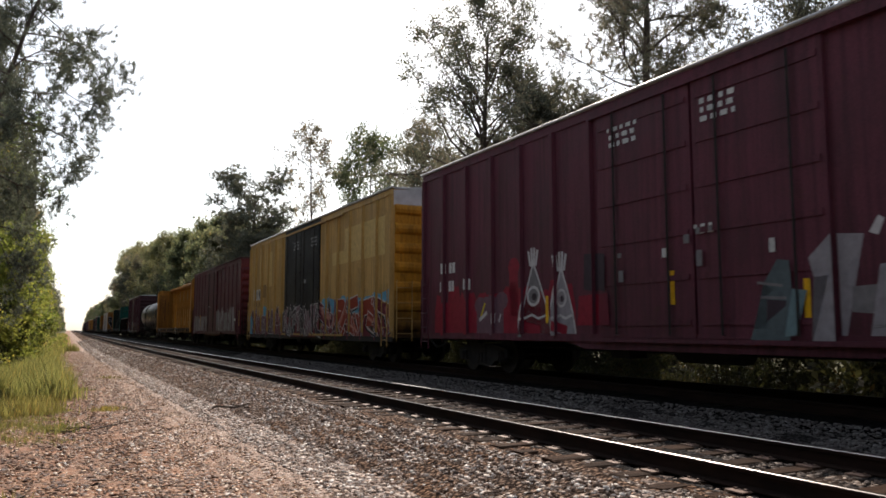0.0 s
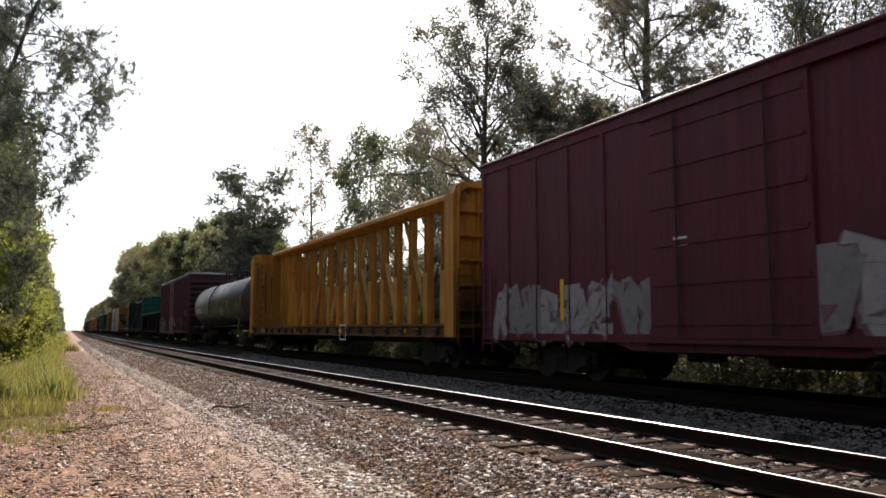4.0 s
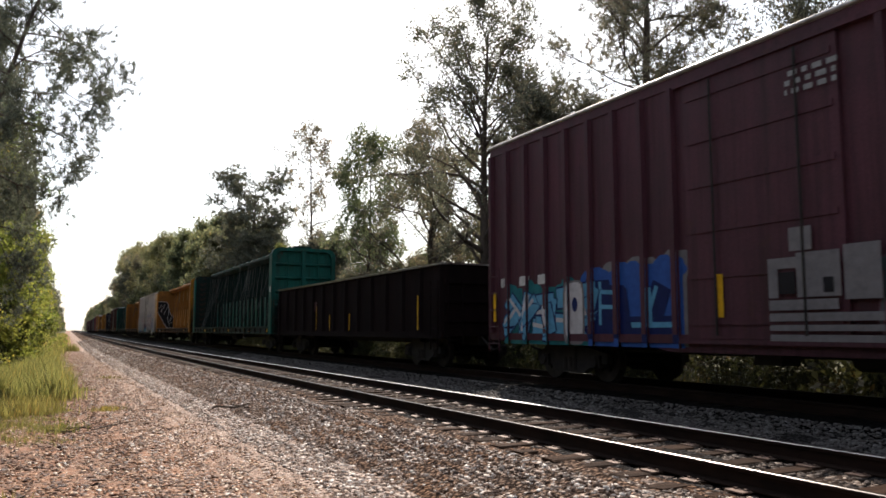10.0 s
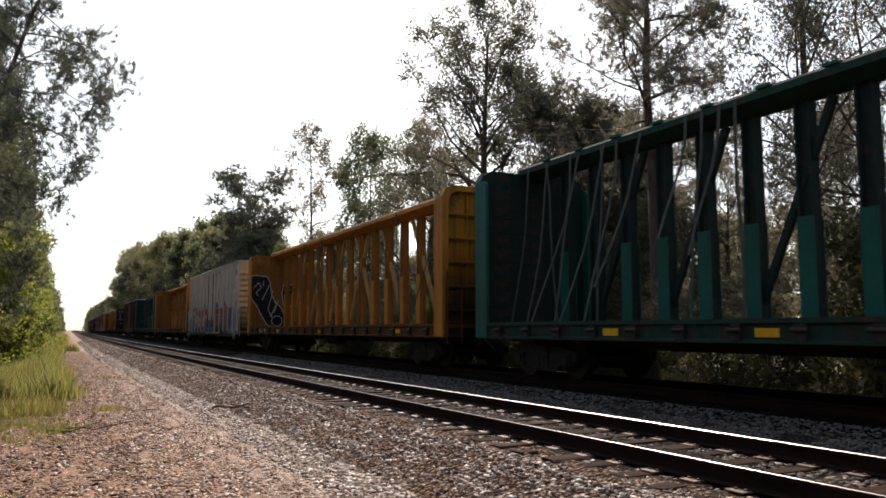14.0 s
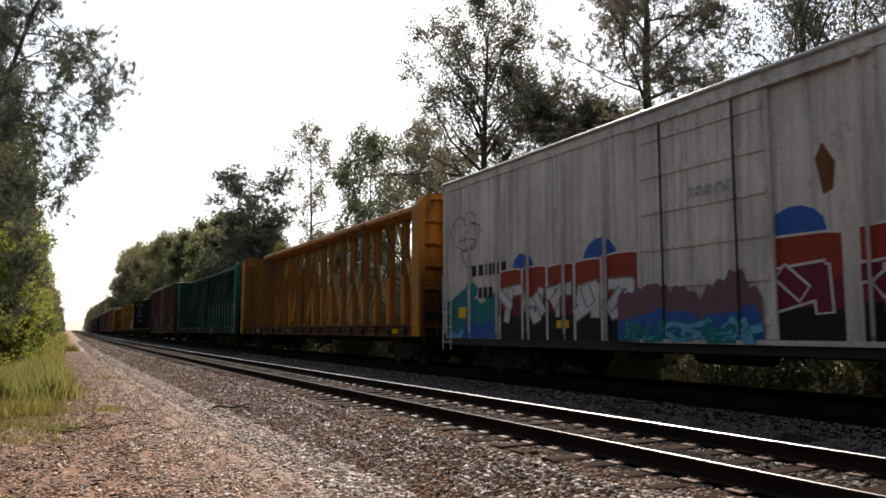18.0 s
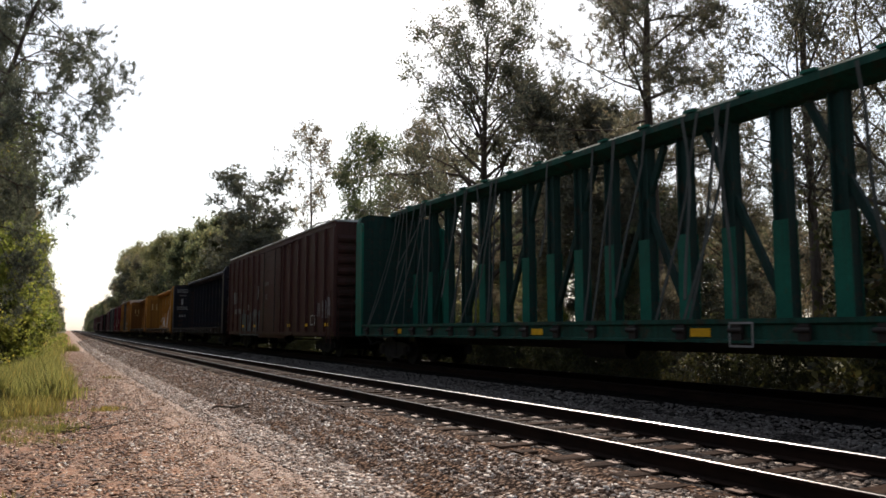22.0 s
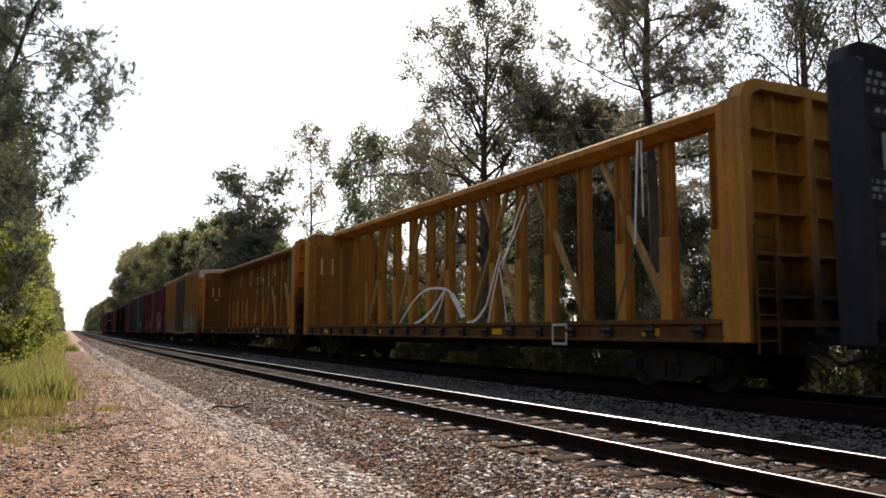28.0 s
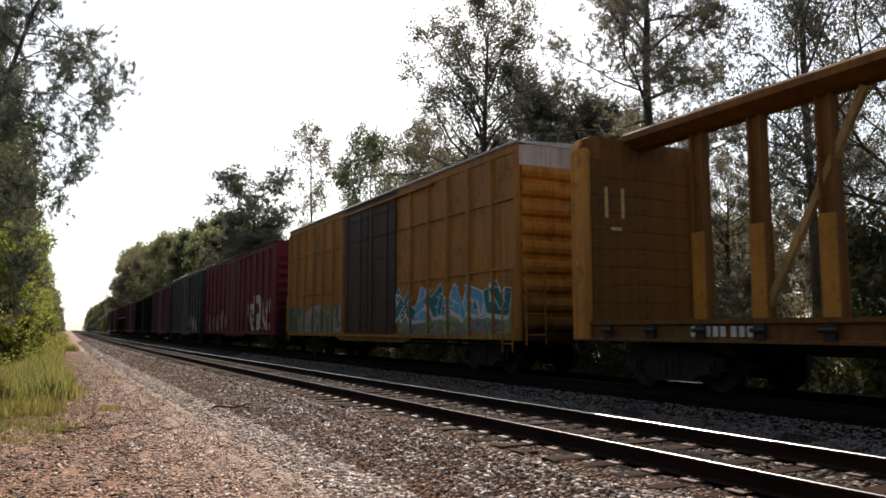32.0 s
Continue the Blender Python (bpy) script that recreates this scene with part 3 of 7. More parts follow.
def over_ribs(bm, ribs, depth, side=-1):
    """Lift what is painted across the ribs onto their faces. ribs: (y0, y1)."""
    for y0, y1 in ribs:
        for y in (y0, y1):
            bmesh.ops.bisect_plane(bm, geom=bm.verts[:] + bm.edges[:] + bm.faces[:], plane_co=(0, y, 0), plane_no=(0, 1, 0))
        inside = [f for f in bm.faces if y0 < f.calc_center_median().y < y1]
        if inside:
            bmesh.ops.split(bm, geom=inside)
            inside = [f for f in bm.faces if y0 < f.calc_center_median().y < y1]
            for v in {v for f in inside for v in f.verts}:
                v.co.x += side * depth


def paint_field(bm, rng, y0, y1, z0, z1, x, mi):
    """An uneven field of paint: columns of different height with slanting tops."""
    k = max(3, int((y1 - y0) / 0.22))
    cut = [y0 + (y1 - y0) * (i + (rng.uniform(-0.3, 0.3) if 0 < i < k else 0)) / k for i in range(k + 1)]
    h = z1 - z0
    tops = [z1 + h * (rng.uniform(-0.22, 0.12) + 0.10 * math.sin(i * 0.9)) for i in range(k + 1)]
    tops[0] -= h * 0.25
    tops[-1] -= h * 0.25
    lows = [z0 + h * rng.uniform(0.0, 0.07) for _ in range(k + 1)]
    for i in range(k):
        mid = (cut[i] + cut[i + 1]) / 2
        flat_poly(bm, [(cut[i], lows[i]), (cut[i + 1], lows[i + 1]), (cut[i + 1], tops[i + 1]), (mid, max(tops[i], tops[i + 1]) + h * rng.uniform(0, 0.06)), (cut[i], tops[i])], x, mi)


def thick_line(pts, w):
    """The quads of a broad brush line."""
    out = []
    for (a, b), (c, d) in zip(pts, pts[1:]):
        dy, dz = c - a, d - b
        l = math.hypot(dy, dz) or 1
        ny, nz = -dz / l * w / 2, dy / l * w / 2
        ey, ez = dy / l * w * 0.3, dz / l * w * 0.3
        out.append([(a - ey + ny, b - ez + nz), (a - ey - ny, b - ez - nz), (c + ey - ny, d + ez - nz), (c + ey + ny, d + ez + nz)])
    return out


FIGURES = [
    [[(0.2, 1), (0.65, 0.55), (0.25, 0.5), (0.8, 0)]],
    [[(0.1, 0.95), (0.2, 0.12), (0.7, 0.0), (0.95, 0.45)], [(0.6, 0.55), (0.75, 1.0)]],
    [[(0, 0.15), (0.3, 0.9), (0.55, 0.25), (0.95, 1)]],
    [[(0.2, 0.2), (0.1, 0.7), (0.5, 1), (0.9, 0.7), (0.75, 0.2), (0.4, 0.05)]],
    [[(0, 0), (0.9, 0.3), (0.1, 0.6), (1, 0.95)]],
    [[(0.1, 0), (0.5, 1)], [(0.45, 0), (0.95, 1)], [(0.1, 0.6), (0.9, 0.3)]],
    [[(0.5, 0), (0.45, 0.5), (0.0, 1)], [(0.5, 0.5), (1.0, 0.85), (0.8, 0.3)]],
    [[(0, 0.9), (0.6, 1), (0.95, 0.6), (0.3, 0.45)], [(0.35, 0.6), (0.2, 0.0), (0.9, 0.15)]],
]


def capsule(cy, cz, ry, rz, n=20, power=0.45):
    """A rounded upright block outline."""
    out = []
    for u in range(n):
        a = 2 * math.pi * u / n
        ca, sa = math.cos(a), math.sin(a)
        out.append((cy + math.copysign(abs(ca) ** power, ca) * ry, cz + math.copysign(abs(sa) ** power, sa) * rz))
    return out


def block_piece(spans, z0, z1, seed, fill, outline):
    """Blocks of paint, brick red above and black below, each with a bold figure and a thin white edge; returns shapes."""
    rng = random.Random(seed)
    h, out = z1 - z0, []
    for i, (a, b) in enumerate(spans):
        w, top, split = b - a, z1 - h * rng.uniform(0.0, 0.05), z0 + h * rng.uniform(0.50, 0.62)
        out += [("g_brick", [(a, split), (b, split), (b, top - 0.03), (b - w * 0.3, top), (a + w * 0.2, top), (a, top - 0.04)]), ("g_maroon", [(a, z0 + h * 0.3), (b, z0 + h * 0.3), (b, split), (a, split)]), ("g_black", [(a, z0), (b, z0), (b, z0 + h * 0.36), (a, z0 + h * 0.30)])]
        out += brush("g_white", [(a, z0 + h * 0.02), (a, top - 0.03), (a + w * 0.2, top), (b - w * 0.3, top), (b, top - 0.03), (b, z0 + h * 0.02)], 0.035)
    for i, (a, b) in enumerate(spans):
        out += big_letters(a + 0.08, b - 0.05, z0 + h * 0.22, z0 + h * 0.74, 1, [fill], seed + i * 2, outline, "", "", 0.30, edge=0.07, jitter=0.06, spikes=0)
    return out


def graffiti(car, x, y0, y1, z0, z1, fills, outline, cloud, seed, style="wild", ribs=(), depth=0.08, name_label="", letters=None, side=-1):
    """Spray-painted shapes: a field behind, jagged figures, their outlines."""
    rng = random.Random(seed)
    mats = [M[m] for m in ([cloud] if cloud else ["g_grey"])] + [M[outline]] + [M[f] for f in fills]
    bm = bmesh.new()
    h = z1 - z0
    k = letters or max(2, round((y1 - y0) / (h * 0.72)))
    step = (y1 - y0) / k
    off = [0.004, 0.007, 0.010, 0.013]
    if cloud:
        paint_field(bm, rng, y0 - 0.12, y1 + 0.12, z0 - 0.02 * h, z0 + h * 0.86, x + side * off[0], 0)
    for i in range(k):
        cy, w = y0 + (i + 0.5) * step, step * 0.52
        mi = 2 + rng.randrange(len(fills))
        lay = off[1] + 0.0006 * (i % 3)
        if style == "field":
            continue
        # slanted interlocking figures with a dark shadow, a thin outline and spikes
        fig = rng.choice(FIGURES)
        flip, slant, wd = rng.random() < 0.6, rng.uniform(-0.5, 0.5), step * rng.uniform(1.1, 1.5)
        hh, zb = h * rng.uniform(0.84, 1.04), z0 + h * rng.uniform(-0.02, 0.06)
        strokes = []
        for line in fig:
            pts = []
            for u, v in line:
                u, v = u + rng.uniform(-0.20, 0.20), min(1.05, max(-0.02, v + rng.uniform(-0.16, 0.16)))
                pts.append((cy + ((1 - u if flip else u) - 0.5) * wd + slant * (v - 0.5) * h * 0.5, zb + v * hh))
            strokes.append(pts)
        if rng.random() < 0.6:
            p = rng.choice(strokes)[-1]
            strokes.append([p, (p[0] + step * rng.uniform(-0.7, 0.7), p[1] + h * rng.uniform(-0.2, 0.2))])
        sw = min(step, h) * rng.uniform(0.20, 0.34)
        for j, (g, m, dy) in enumerate(((sw + 0.13, 0 if cloud else 1, 0.03), (sw + 0.055, 1, 0.0), (sw, mi, 0.0))):
            if j == 0 and not cloud:
                continue
            for v, line in enumerate(strokes):
                for w2, q in enumerate(thick_line([(p[0] + dy, p[1] - dy) for p in line], g)):
                    flat_poly(bm, q, x + side * (lay + 0.0022 * j + 0.0002 * (v + w2)), m)
        for u in range(4):
            by, bz = cy + step * rng.uniform(-0.6, 0.6), z0 + h * rng.uniform(0.0, 0.7)
            ty, tz = by + step * rng.uniform(-0.4, 0.4), bz + h * rng.uniform(0.12, 0.35)
            wa = step * rng.uniform(0.04, 0.12)
            for k2, (g, m) in enumerate(((0.018, 1), (0.0, 2 + rng.randrange(len(fills))))):
                flat_poly(bm, [(by - wa - g, bz - g), (by + wa + g, bz), (ty + g, tz + g * 2), (ty - wa * 0.4 - g, tz)], x + side * (lay + 0.0068 + 0.0006 * k2 + 0.00015 * u), m)
        for u in range(2):
            q0 = rng.choice(rng.choice(strokes))
            blob = [(q0[0] + sw * 0.3 * math.cos(t), q0[1] + sw * 0.3 * math.sin(t)) for t in np.linspace(0, 5.2, 6)]
            flat_poly(bm, blob, x + side * (lay + 0.0082), 2 + rng.randrange(len(fills)))
    for v in bm.verts:
        v.co.z = max(v.co.z, z0 - 0.015)
    if ribs:
        over_ribs(bm, [r for r in ribs if r[1] > y0 - 0.6 and r[0] < y1 + 0.6], depth, side)
    me = bpy.data.meshes.new("graffiti")
    bm.to_mesh(me)
    bm.free()
    for m in mats:
        me.materials.append(m)
    ob = new("graffiti", me)
    ob.parent = car
    ob["label"] = name_label or "spray-painted graffiti"
    ob["kind"] = "stuff"
    return ob


FORMS = [
    [[(0.12, 0), (0.15, 1)], [(0.2, 0.42), (0.92, 1)], [(0.38, 0.62), (0.98, 0)]],
    [[(0.12, 0), (0.2, 1), (0.88, 0.9), (0.8, 0.56), (0.25, 0.5), (0.98, 0)]],
    [[(0.95, 0.95), (0.2, 0.9), (0.12, 0.06), (0.95, 0.1)], [(0.15, 0.5), (0.75, 0.52)]],
    [[(0.0, 0.9), (1.0, 1.0)], [(0.5, 0.95), (0.45, 0)]],
    [[(0.05, 0), (0.42, 1), (0.6, 1), (0.95, 0)], [(0.25, 0.36), (0.8, 0.36)]],
    [[(0.95, 0.85), (0.3, 1), (0.1, 0.65), (0.85, 0.45), (0.8, 0.1), (0.05, 0.05)]],
    [[(0.1, 1), (0.15, 0.1), (0.85, 0.05), (0.9, 1)]],
]


def ring(cy, cz, ry, rz, n=14, a0=0.0, a1=6.2832):
    """Points of an oval or of an arc."""
    return [(cy + ry * math.cos(a0 + (a1 - a0) * i / n), cz + rz * math.sin(a0 + (a1 - a0) * i / n)) for i in range(n + (a1 - a0 < 6.2))]


def painted(car, x, shapes, label, ribs=(), depth=0.08, side=-1):
    """Spray paint in flat layers, each a little proud of the last: rows of (paint, outline points)."""
    names = sorted({m for m, _ in shapes})
    bm = bmesh.new()
    for i, (m, pts) in enumerate(shapes):
        flat_poly(bm, pts, x + side * (0.004 + 0.00025 * i), names.index(m))
    bmesh.ops.triangulate(bm, faces=[f for f in bm.faces if len(f.verts) > 4])
    if ribs:
        lo, hi = min(v.co.y for v in bm.verts), max(v.co.y for v in bm.verts)
        over_ribs(bm, [r for r in ribs if r[1] > lo and r[0] < hi], depth, side)
    me = bpy.data.meshes.new("graffiti")
    bm.to_mesh(me)
    bm.free()
    for m in names:
        me.materials.append(M[m])
    ob = new("graffiti", me)
    ob.parent, ob["label"], ob["kind"] = car, label, "stuff"
    return ob


def brush(mat, pts, w):
    return [(mat, q) for q in thick_line(pts, w)]


def big_letters(y0, y1, z0, z1, n, fills, seed, outline="g_white", shade="g_black", shine="", weight=0.27, lean=0.0, edge=0.07, jitter=0.16, spikes=3):
    """Bold angular figures with a dark cast side, a thin outline and a fill; returns shapes for painted()."""
    rng = random.Random(seed)
    step, h, out = (y1 - y0) / n, z1 - z0, []
    for i in range(n):
        w = min(step, h * 0.8) * weight * rng.uniform(0.85, 1.2)
        a, wide = y0 + i * step - step * 0.12, step * 1.25
        top, low = z1 - h * rng.uniform(0, 0.14), z0 + h * rng.uniform(0, 0.08)
        k = rng.uniform(-0.30, 0.30) + lean
        flip, turn = rng.random() < 0.6, rng.random() < 0.5
        lines = []
        for line in rng.choice(FORMS) + [[(rng.uniform(0.2, 0.8), rng.uniform(0.2, 0.6)), (rng.uniform(-0.2, 1.2), rng.uniform(0.7, 1.1))]]:
            pts = []
            for u, v in line:
                u, v = (u if flip else 1 - u) + rng.uniform(-jitter, jitter), (v if turn else 1 - v) + rng.uniform(-jitter, jitter)
                pts.append((a + w / 2 + (wide - w) * u + k * (v - 0.5) * h, low + w / 2 + (top - low - w) * min(1.08, max(-0.04, v))))
            lines.append(pts)
        if shade:
            for line in lines:
                out += brush(shade, [(p + 0.05, q - 0.05) for p, q in line], w + edge * 1.6)
        fill = fills[rng.randrange(len(fills))]
        for line in lines:
            out += brush(outline, line, w + edge)
            out += brush(fill, line, w * 0.98)
        for u in range(spikes):
            p, q = rng.choice(rng.choice(lines))
            ty, tz, g = p + step * rng.uniform(-0.5, 0.5), min(z1 + h * 0.08, max(z0, q + h * rng.uniform(-0.3, 0.4))), w * rng.uniform(0.25, 0.5)
            m = fills[rng.randrange(len(fills))] if u % 2 else (shade or outline)
            out += [(outline, [(p - g - edge / 2, q - edge / 2), (p + g + edge / 2, q), (ty, tz + edge)]), (m, [(p - g, q), (p + g, q + 0.01), (ty, tz)])]
        if shine:
            for line in lines:
                out += brush(shine, [(p + w * 0.2, q + w * 0.2) for p, q in line[:2]], w * 0.22)
    return out


def cloud_edge(y0, y1, z0, z1, mat, seed, lump=0.3):
    """A soft-edged bank of paint made of overlapping lumps over a flat body."""
    rng = random.Random(seed)
    out = [(mat, [(y0, z0), (y1, z0), (y1, z1 - lump * 0.5), (y0, z1 - lump * 0.5)])]
    y = y0
    while y < y1:
        r = lump * rng.uniform(0.6, 1.2)
        out.append((mat, ring(min(max(y, y0 + r * 0.3), y1 - r * 0.3), z1 - lump * 0.6 + rng.uniform(-0.1, 0.1), r, r * rng.uniform(0.6, 0.95), 10)))
        y += r * 1.1
    return out


def ghost(cy, half, z0, top, mat="g_dust"):
    """A bell-shaped pale figure with a round eye and a spread of white fingers over its head."""
    h = top - z0
    body = [(cy - half, z0), (cy + half, z0), (cy + half * 0.8, z0 + h * 0.35), (cy + half * 0.45, z0 + h * 0.7), (cy + half * 0.1, top), (cy - half * 0.3, z0 + h * 0.72), (cy - half * 0.75, z0 + h * 0.35)]
    out = [(mat, body)] + brush("g_white", body[1:] + body[:1], 0.05)
    out += [("g_white", ring(cy + half * 0.1, z0 + h * 0.55, half * 0.42, h * 0.14)), (mat, ring(cy + half * 0.1, z0 + h * 0.55, half * 0.30, h * 0.10)), ("g_dark", ring(cy + half * 0.05, z0 + h * 0.54, half * 0.15, h * 0.05))]
    for k in range(4):
        f = (k - 1.5) * 0.11
        out += brush("g_white", [(cy + half * 0.1 + f * 0.6, top - 0.05), (cy + half * 0.1 + f, top + 0.32 - abs(f) * 0.5)], 0.07)
    out += brush("g_white", [(cy - half * 0.8, z0 + h * 0.3), (cy - half * 0.2, z0 + h * 0.25), (cy + half * 0.2, z0 + h * 0.3), (cy + half * 0.85, z0 + h * 0.24)], 0.05)
    out += brush("g_red", [(cy - half * 0.2, z0 + h * 0.08), (cy + half * 0.6, z0 + h * 0.14)], h * 0.14)
    return out


def bars(car, x, rows, mat, name="stencil", label="", ribs=(), depth=0.08, side=-1):
    """Unreadable lettering and marks as plain bars: rows of (y0, y1, z0, z1)."""
    bm = bmesh.new()
    for y0, y1, z0, z1 in rows:
        flat_poly(bm, [(y0, z0), (y1, z0), (y1, z1), (y0, z1)], x + side * 0.012, 0)
    if ribs:
        over_ribs(bm, ribs, depth, side)
    ob = part(name, bm, mat, car, label)
    if len(rows) > 1:
        ob["kind"] = "stuff"
    return ob


def word(y, z, h, widths, gap=0.05):
    """A row of bars the size of letters."""
    out = []
    for w in widths:
        out.append((y, y + w, z, z + h))
        y += w + gap
    return out


def small_print(y, z, w, lines=3, h=0.055):
    rng = random.Random(int(y * 100 + z * 10))
    out = []
    for i in range(lines):
        a = y + rng.uniform(0, 0.12) * w
        while a < y + w:
            b = a + rng.uniform(0.06, 0.16)
            out.append((a, min(b, y + w), z - i * h * 1.7, z - i * h * 1.7 + h))
            a = b + 0.075
    return out


def boxcar(label, lead, trail, paint, top=5.25, door=None, door_paint=None, posts=16, end_paint=None, roof="galv", end_cap=None, W=3.14, bottom=0.78, post_w=0.13, post_d=0.08,
           beltline=(), doors=1, category="boxcar", end_ribs=9, end_dark=(0.6, 2.8), sill=None):
    """An outside-post boxcar. door: (y0, y1) from the leading end. Returns the car, its length and its ribs."""
    car, L = start_car("boxcar", label, category, lead, trail)
    P, hw = M[paint], W / 2 - post_d
    D = M[door_paint or paint]
    EP = grimy(end_paint or paint, *end_dark)
    d0, d1 = (door[0] - L / 2, door[1] - L / 2) if door else (-0.8, 0.8)
    # side walls, with a deeper sill in the middle
    for s in (-1, 1):
        bm = bmesh.new()
        prism(bm, [(-L / 2, bottom), (d0 - 1.0, bottom), (d0 - 0.5, bottom - 0.12), (d1 + 0.5, bottom - 0.12), (d1 + 1.0, bottom), (L / 2, bottom), (L / 2, top - 0.18), (-L / 2, top - 0.18)], "x", s * hw, s * (hw - 0.05))
        part("side_wall", bm, P, car)
        for ya, yb, m in ((-L / 2, d0 - 0.06, P), (d0 - 0.06, d1 + 0.06, D), (d1 + 0.06, L / 2, P)):
            bm = bmesh.new()
            bx(bm, min(s * (hw + 0.027), s * (hw - 0.02)), max(s * (hw + 0.027), s * (hw - 0.02)), ya, yb, top - 0.30, top - 0.128)
            part("top_rail", bm, m, car)
        bm = bmesh.new()
        bx(bm, min(s * (hw + 0.04), s * (hw - 0.02)), max(s * (hw + 0.04), s * (hw - 0.02)), -L / 2, L / 2, bottom + (-0.125 if sill else 0.02), bottom + (0.03 if sill else 0.16))
        part("side_sill", bm, M[sill or paint], car)
    # posts
    ribs = []
    bm = bmesh.new()
    prism(bm, [(-post_w / 2, 0.02), (-post_w * 0.36, -post_d), (post_w * 0.36, -post_d), (post_w / 2, 0.02)], "z", bottom + 0.16, top - 0.30)
    for v in bm.verts:
        v.co.x, v.co.y = v.co.y, v.co.x
    post = to_mesh("side_post", bm, P)
    step = L / posts
    ys = [-L / 2 + 0.06] + [-L / 2 + i * step for i in range(1, posts)] + [L / 2 - 0.06]
    for y in ys:
        if d0 - 0.12 < y < d1 + 0.12:
            continue
        ribs.append((y - post_w * 0.45, y + post_w * 0.45))
        for s in (-1, 1):
            part("side_post", post, None, car, at=pose(s * hw, y, 0, 0, 0, 0 if s < 0 else 180))
    # doors
    for s in (-1, 1):
        w = (d1 - d0) / doors
        for k in range(doors):
            a, b = d0 + k * w + 0.03, d0 + (k + 1) * w - 0.03
            bm = bmesh.new()
            x0, x1 = sorted((s * (hw + 0.005), s * (hw + 0.055)))
            bx(bm, x0, x1, a, b, bottom + 0.10, top - 0.34)
            dr = part("door", bm, D, car, "" if not door_paint else "dark door")
            for z in np.linspace(bottom + 0.35, top - 0.6, 6):
                bm = bmesh.new()
                xa, xb = sorted((s * (hw + 0.05), s * (hw + 0.075)))
                bx(bm, xa, xb, a + 0.08, b - 0.08, z - 0.045, z + 0.045)
                part("stiffener", bm, D, dr)
            for f in (0.22, 0.78):
                bm = bmesh.new()
                rod(bm, (s * (hw + 0.105), a + (b - a) * f, bottom + 0.15), (s * (hw + 0.105), a + (b - a) * f, top - 0.4), 0.02, 6)
                part("lock_rod", bm, M["grime"], dr)
        for z in (bottom + 0.02, top - 0.36):
            bm = bmesh.new()
            xa, xb = sorted((s * (hw + 0.02), s * (hw + 0.10)))
            bx(bm, xa, xb, d0 - (d1 - d0) * 0.55, d1 + 0.15, z, z + 0.07)
            part("door_track", bm, P, car)
    for z in beltline:
        for s in (-1, 1):
            xa, xb = sorted((s * hw, s * (hw + 0.045)))
            for ya, yb in ((-L / 2, d0 - 0.15), (d1 + 0.15, L / 2)):
                bm = bmesh.new()
                bx(bm, xa, xb, ya, yb, z, z + 0.07)
                part("belt_rail", bm, P, car)
    # ends with rounded corrugations
    for s in (-1, 1):
        bm = bmesh.new()
        xa = W / 2 - post_d
        y0, y1 = sorted((s * (L / 2 - 0.05), s * (L / 2 - 0.005)))
        prism(bm, [(-xa, bottom), (xa, bottom), (xa, top - 0.16), (0, top - 0.02), (-xa, top - 0.16)], "y", y0, y1)
        end = part("end_wall", bm, EP, car)
        zs = np.linspace(bottom + 0.35, top - 0.75, end_ribs)
        for z in zs:
            bm = bmesh.new()
            o = s * (L / 2 - 0.008)
            r = min(0.17, (zs[1] - zs[0]) * 0.40)
            prism(bm, [(o, z - r), (o + s * 0.075, z - r * 0.6), (o + s * 0.10, z), (o + s * 0.075, z + r * 0.6), (o, z + r)], "x", -xa + 0.06, xa - 0.06)
            part("corrugation", bm, EP, end)
        if end_cap:
            bm = bmesh.new()
            y0, y1 = sorted((s * (L / 2 - 0.01), s * (L / 2 + 0.012)))
            prism(bm, [(-xa + 0.01, top - 0.62), (xa - 0.01, top - 0.62), (xa - 0.01, top - 0.17), (0, top - 0.04), (-xa + 0.01, top - 0.17)], "y", y0, y1)
            part("end_panel", bm, M[end_cap], car, "pale upper end panel")
        ladder(car, -W / 2 + 0.42, s * (L / 2 + 0.10), bottom - 0.1, bottom + 1.7, P, "x", 0.5, 4)
        ladder(car, -W / 2 - 0.05, s * (L / 2 - 0.32), bottom - 0.25, bottom + 1.6, P, "y", 0.42, 5)
    # roof with its panels
    bm = bmesh.new()
    xa = W / 2 - post_d + 0.03
    prism(bm, [(-xa, top - 0.127), (xa, top - 0.127), (xa, top - 0.085), (0, top), (-xa, top - 0.085)], "y", -L / 2 - 0.03, L / 2 + 0.03)
    part("roof", bm, M[roof], car, "galvanised peaked roof" if roof == "galv" else "")
    for s in (-1, 1):
        bm = bmesh.new()
        rod(bm, (s * (xa + 0.012), -L / 2 - 0.03, top - 0.088), (s * (xa + 0.012), L / 2 + 0.03, top - 0.088), 0.036, 10)
        part("eave", bm, M["eave"] if roof == "galv" else M[roof], car, "bright rolled roof edge" if roof == "galv" else "", smooth=True)
    bm = bmesh.new()
    prism(bm, [(-xa, top - 0.085), (0, top), (xa, top - 0.085), (xa, top - 0.07), (0, top + 0.035), (-xa, top - 0.07)], "y", -0.03, 0.03)
    seam = to_mesh("roof_seam", bm, M[roof])
    for y in np.linspace(-L / 2 + 0.6, L / 2 - 0.6, 13):
        part("roof_seam", seam, None, car, at=pose(0, y, 0))
    # underframe
    bm = bmesh.new()
    bx(bm, -0.35, 0.35, -L / 2 + 0.1, L / 2 - 0.1, 0.70, 1.0)
    bx(bm, -hw + 0.06, hw - 0.06, -L / 2 + 0.06, L / 2 - 0.06, 0.96, 1.06)
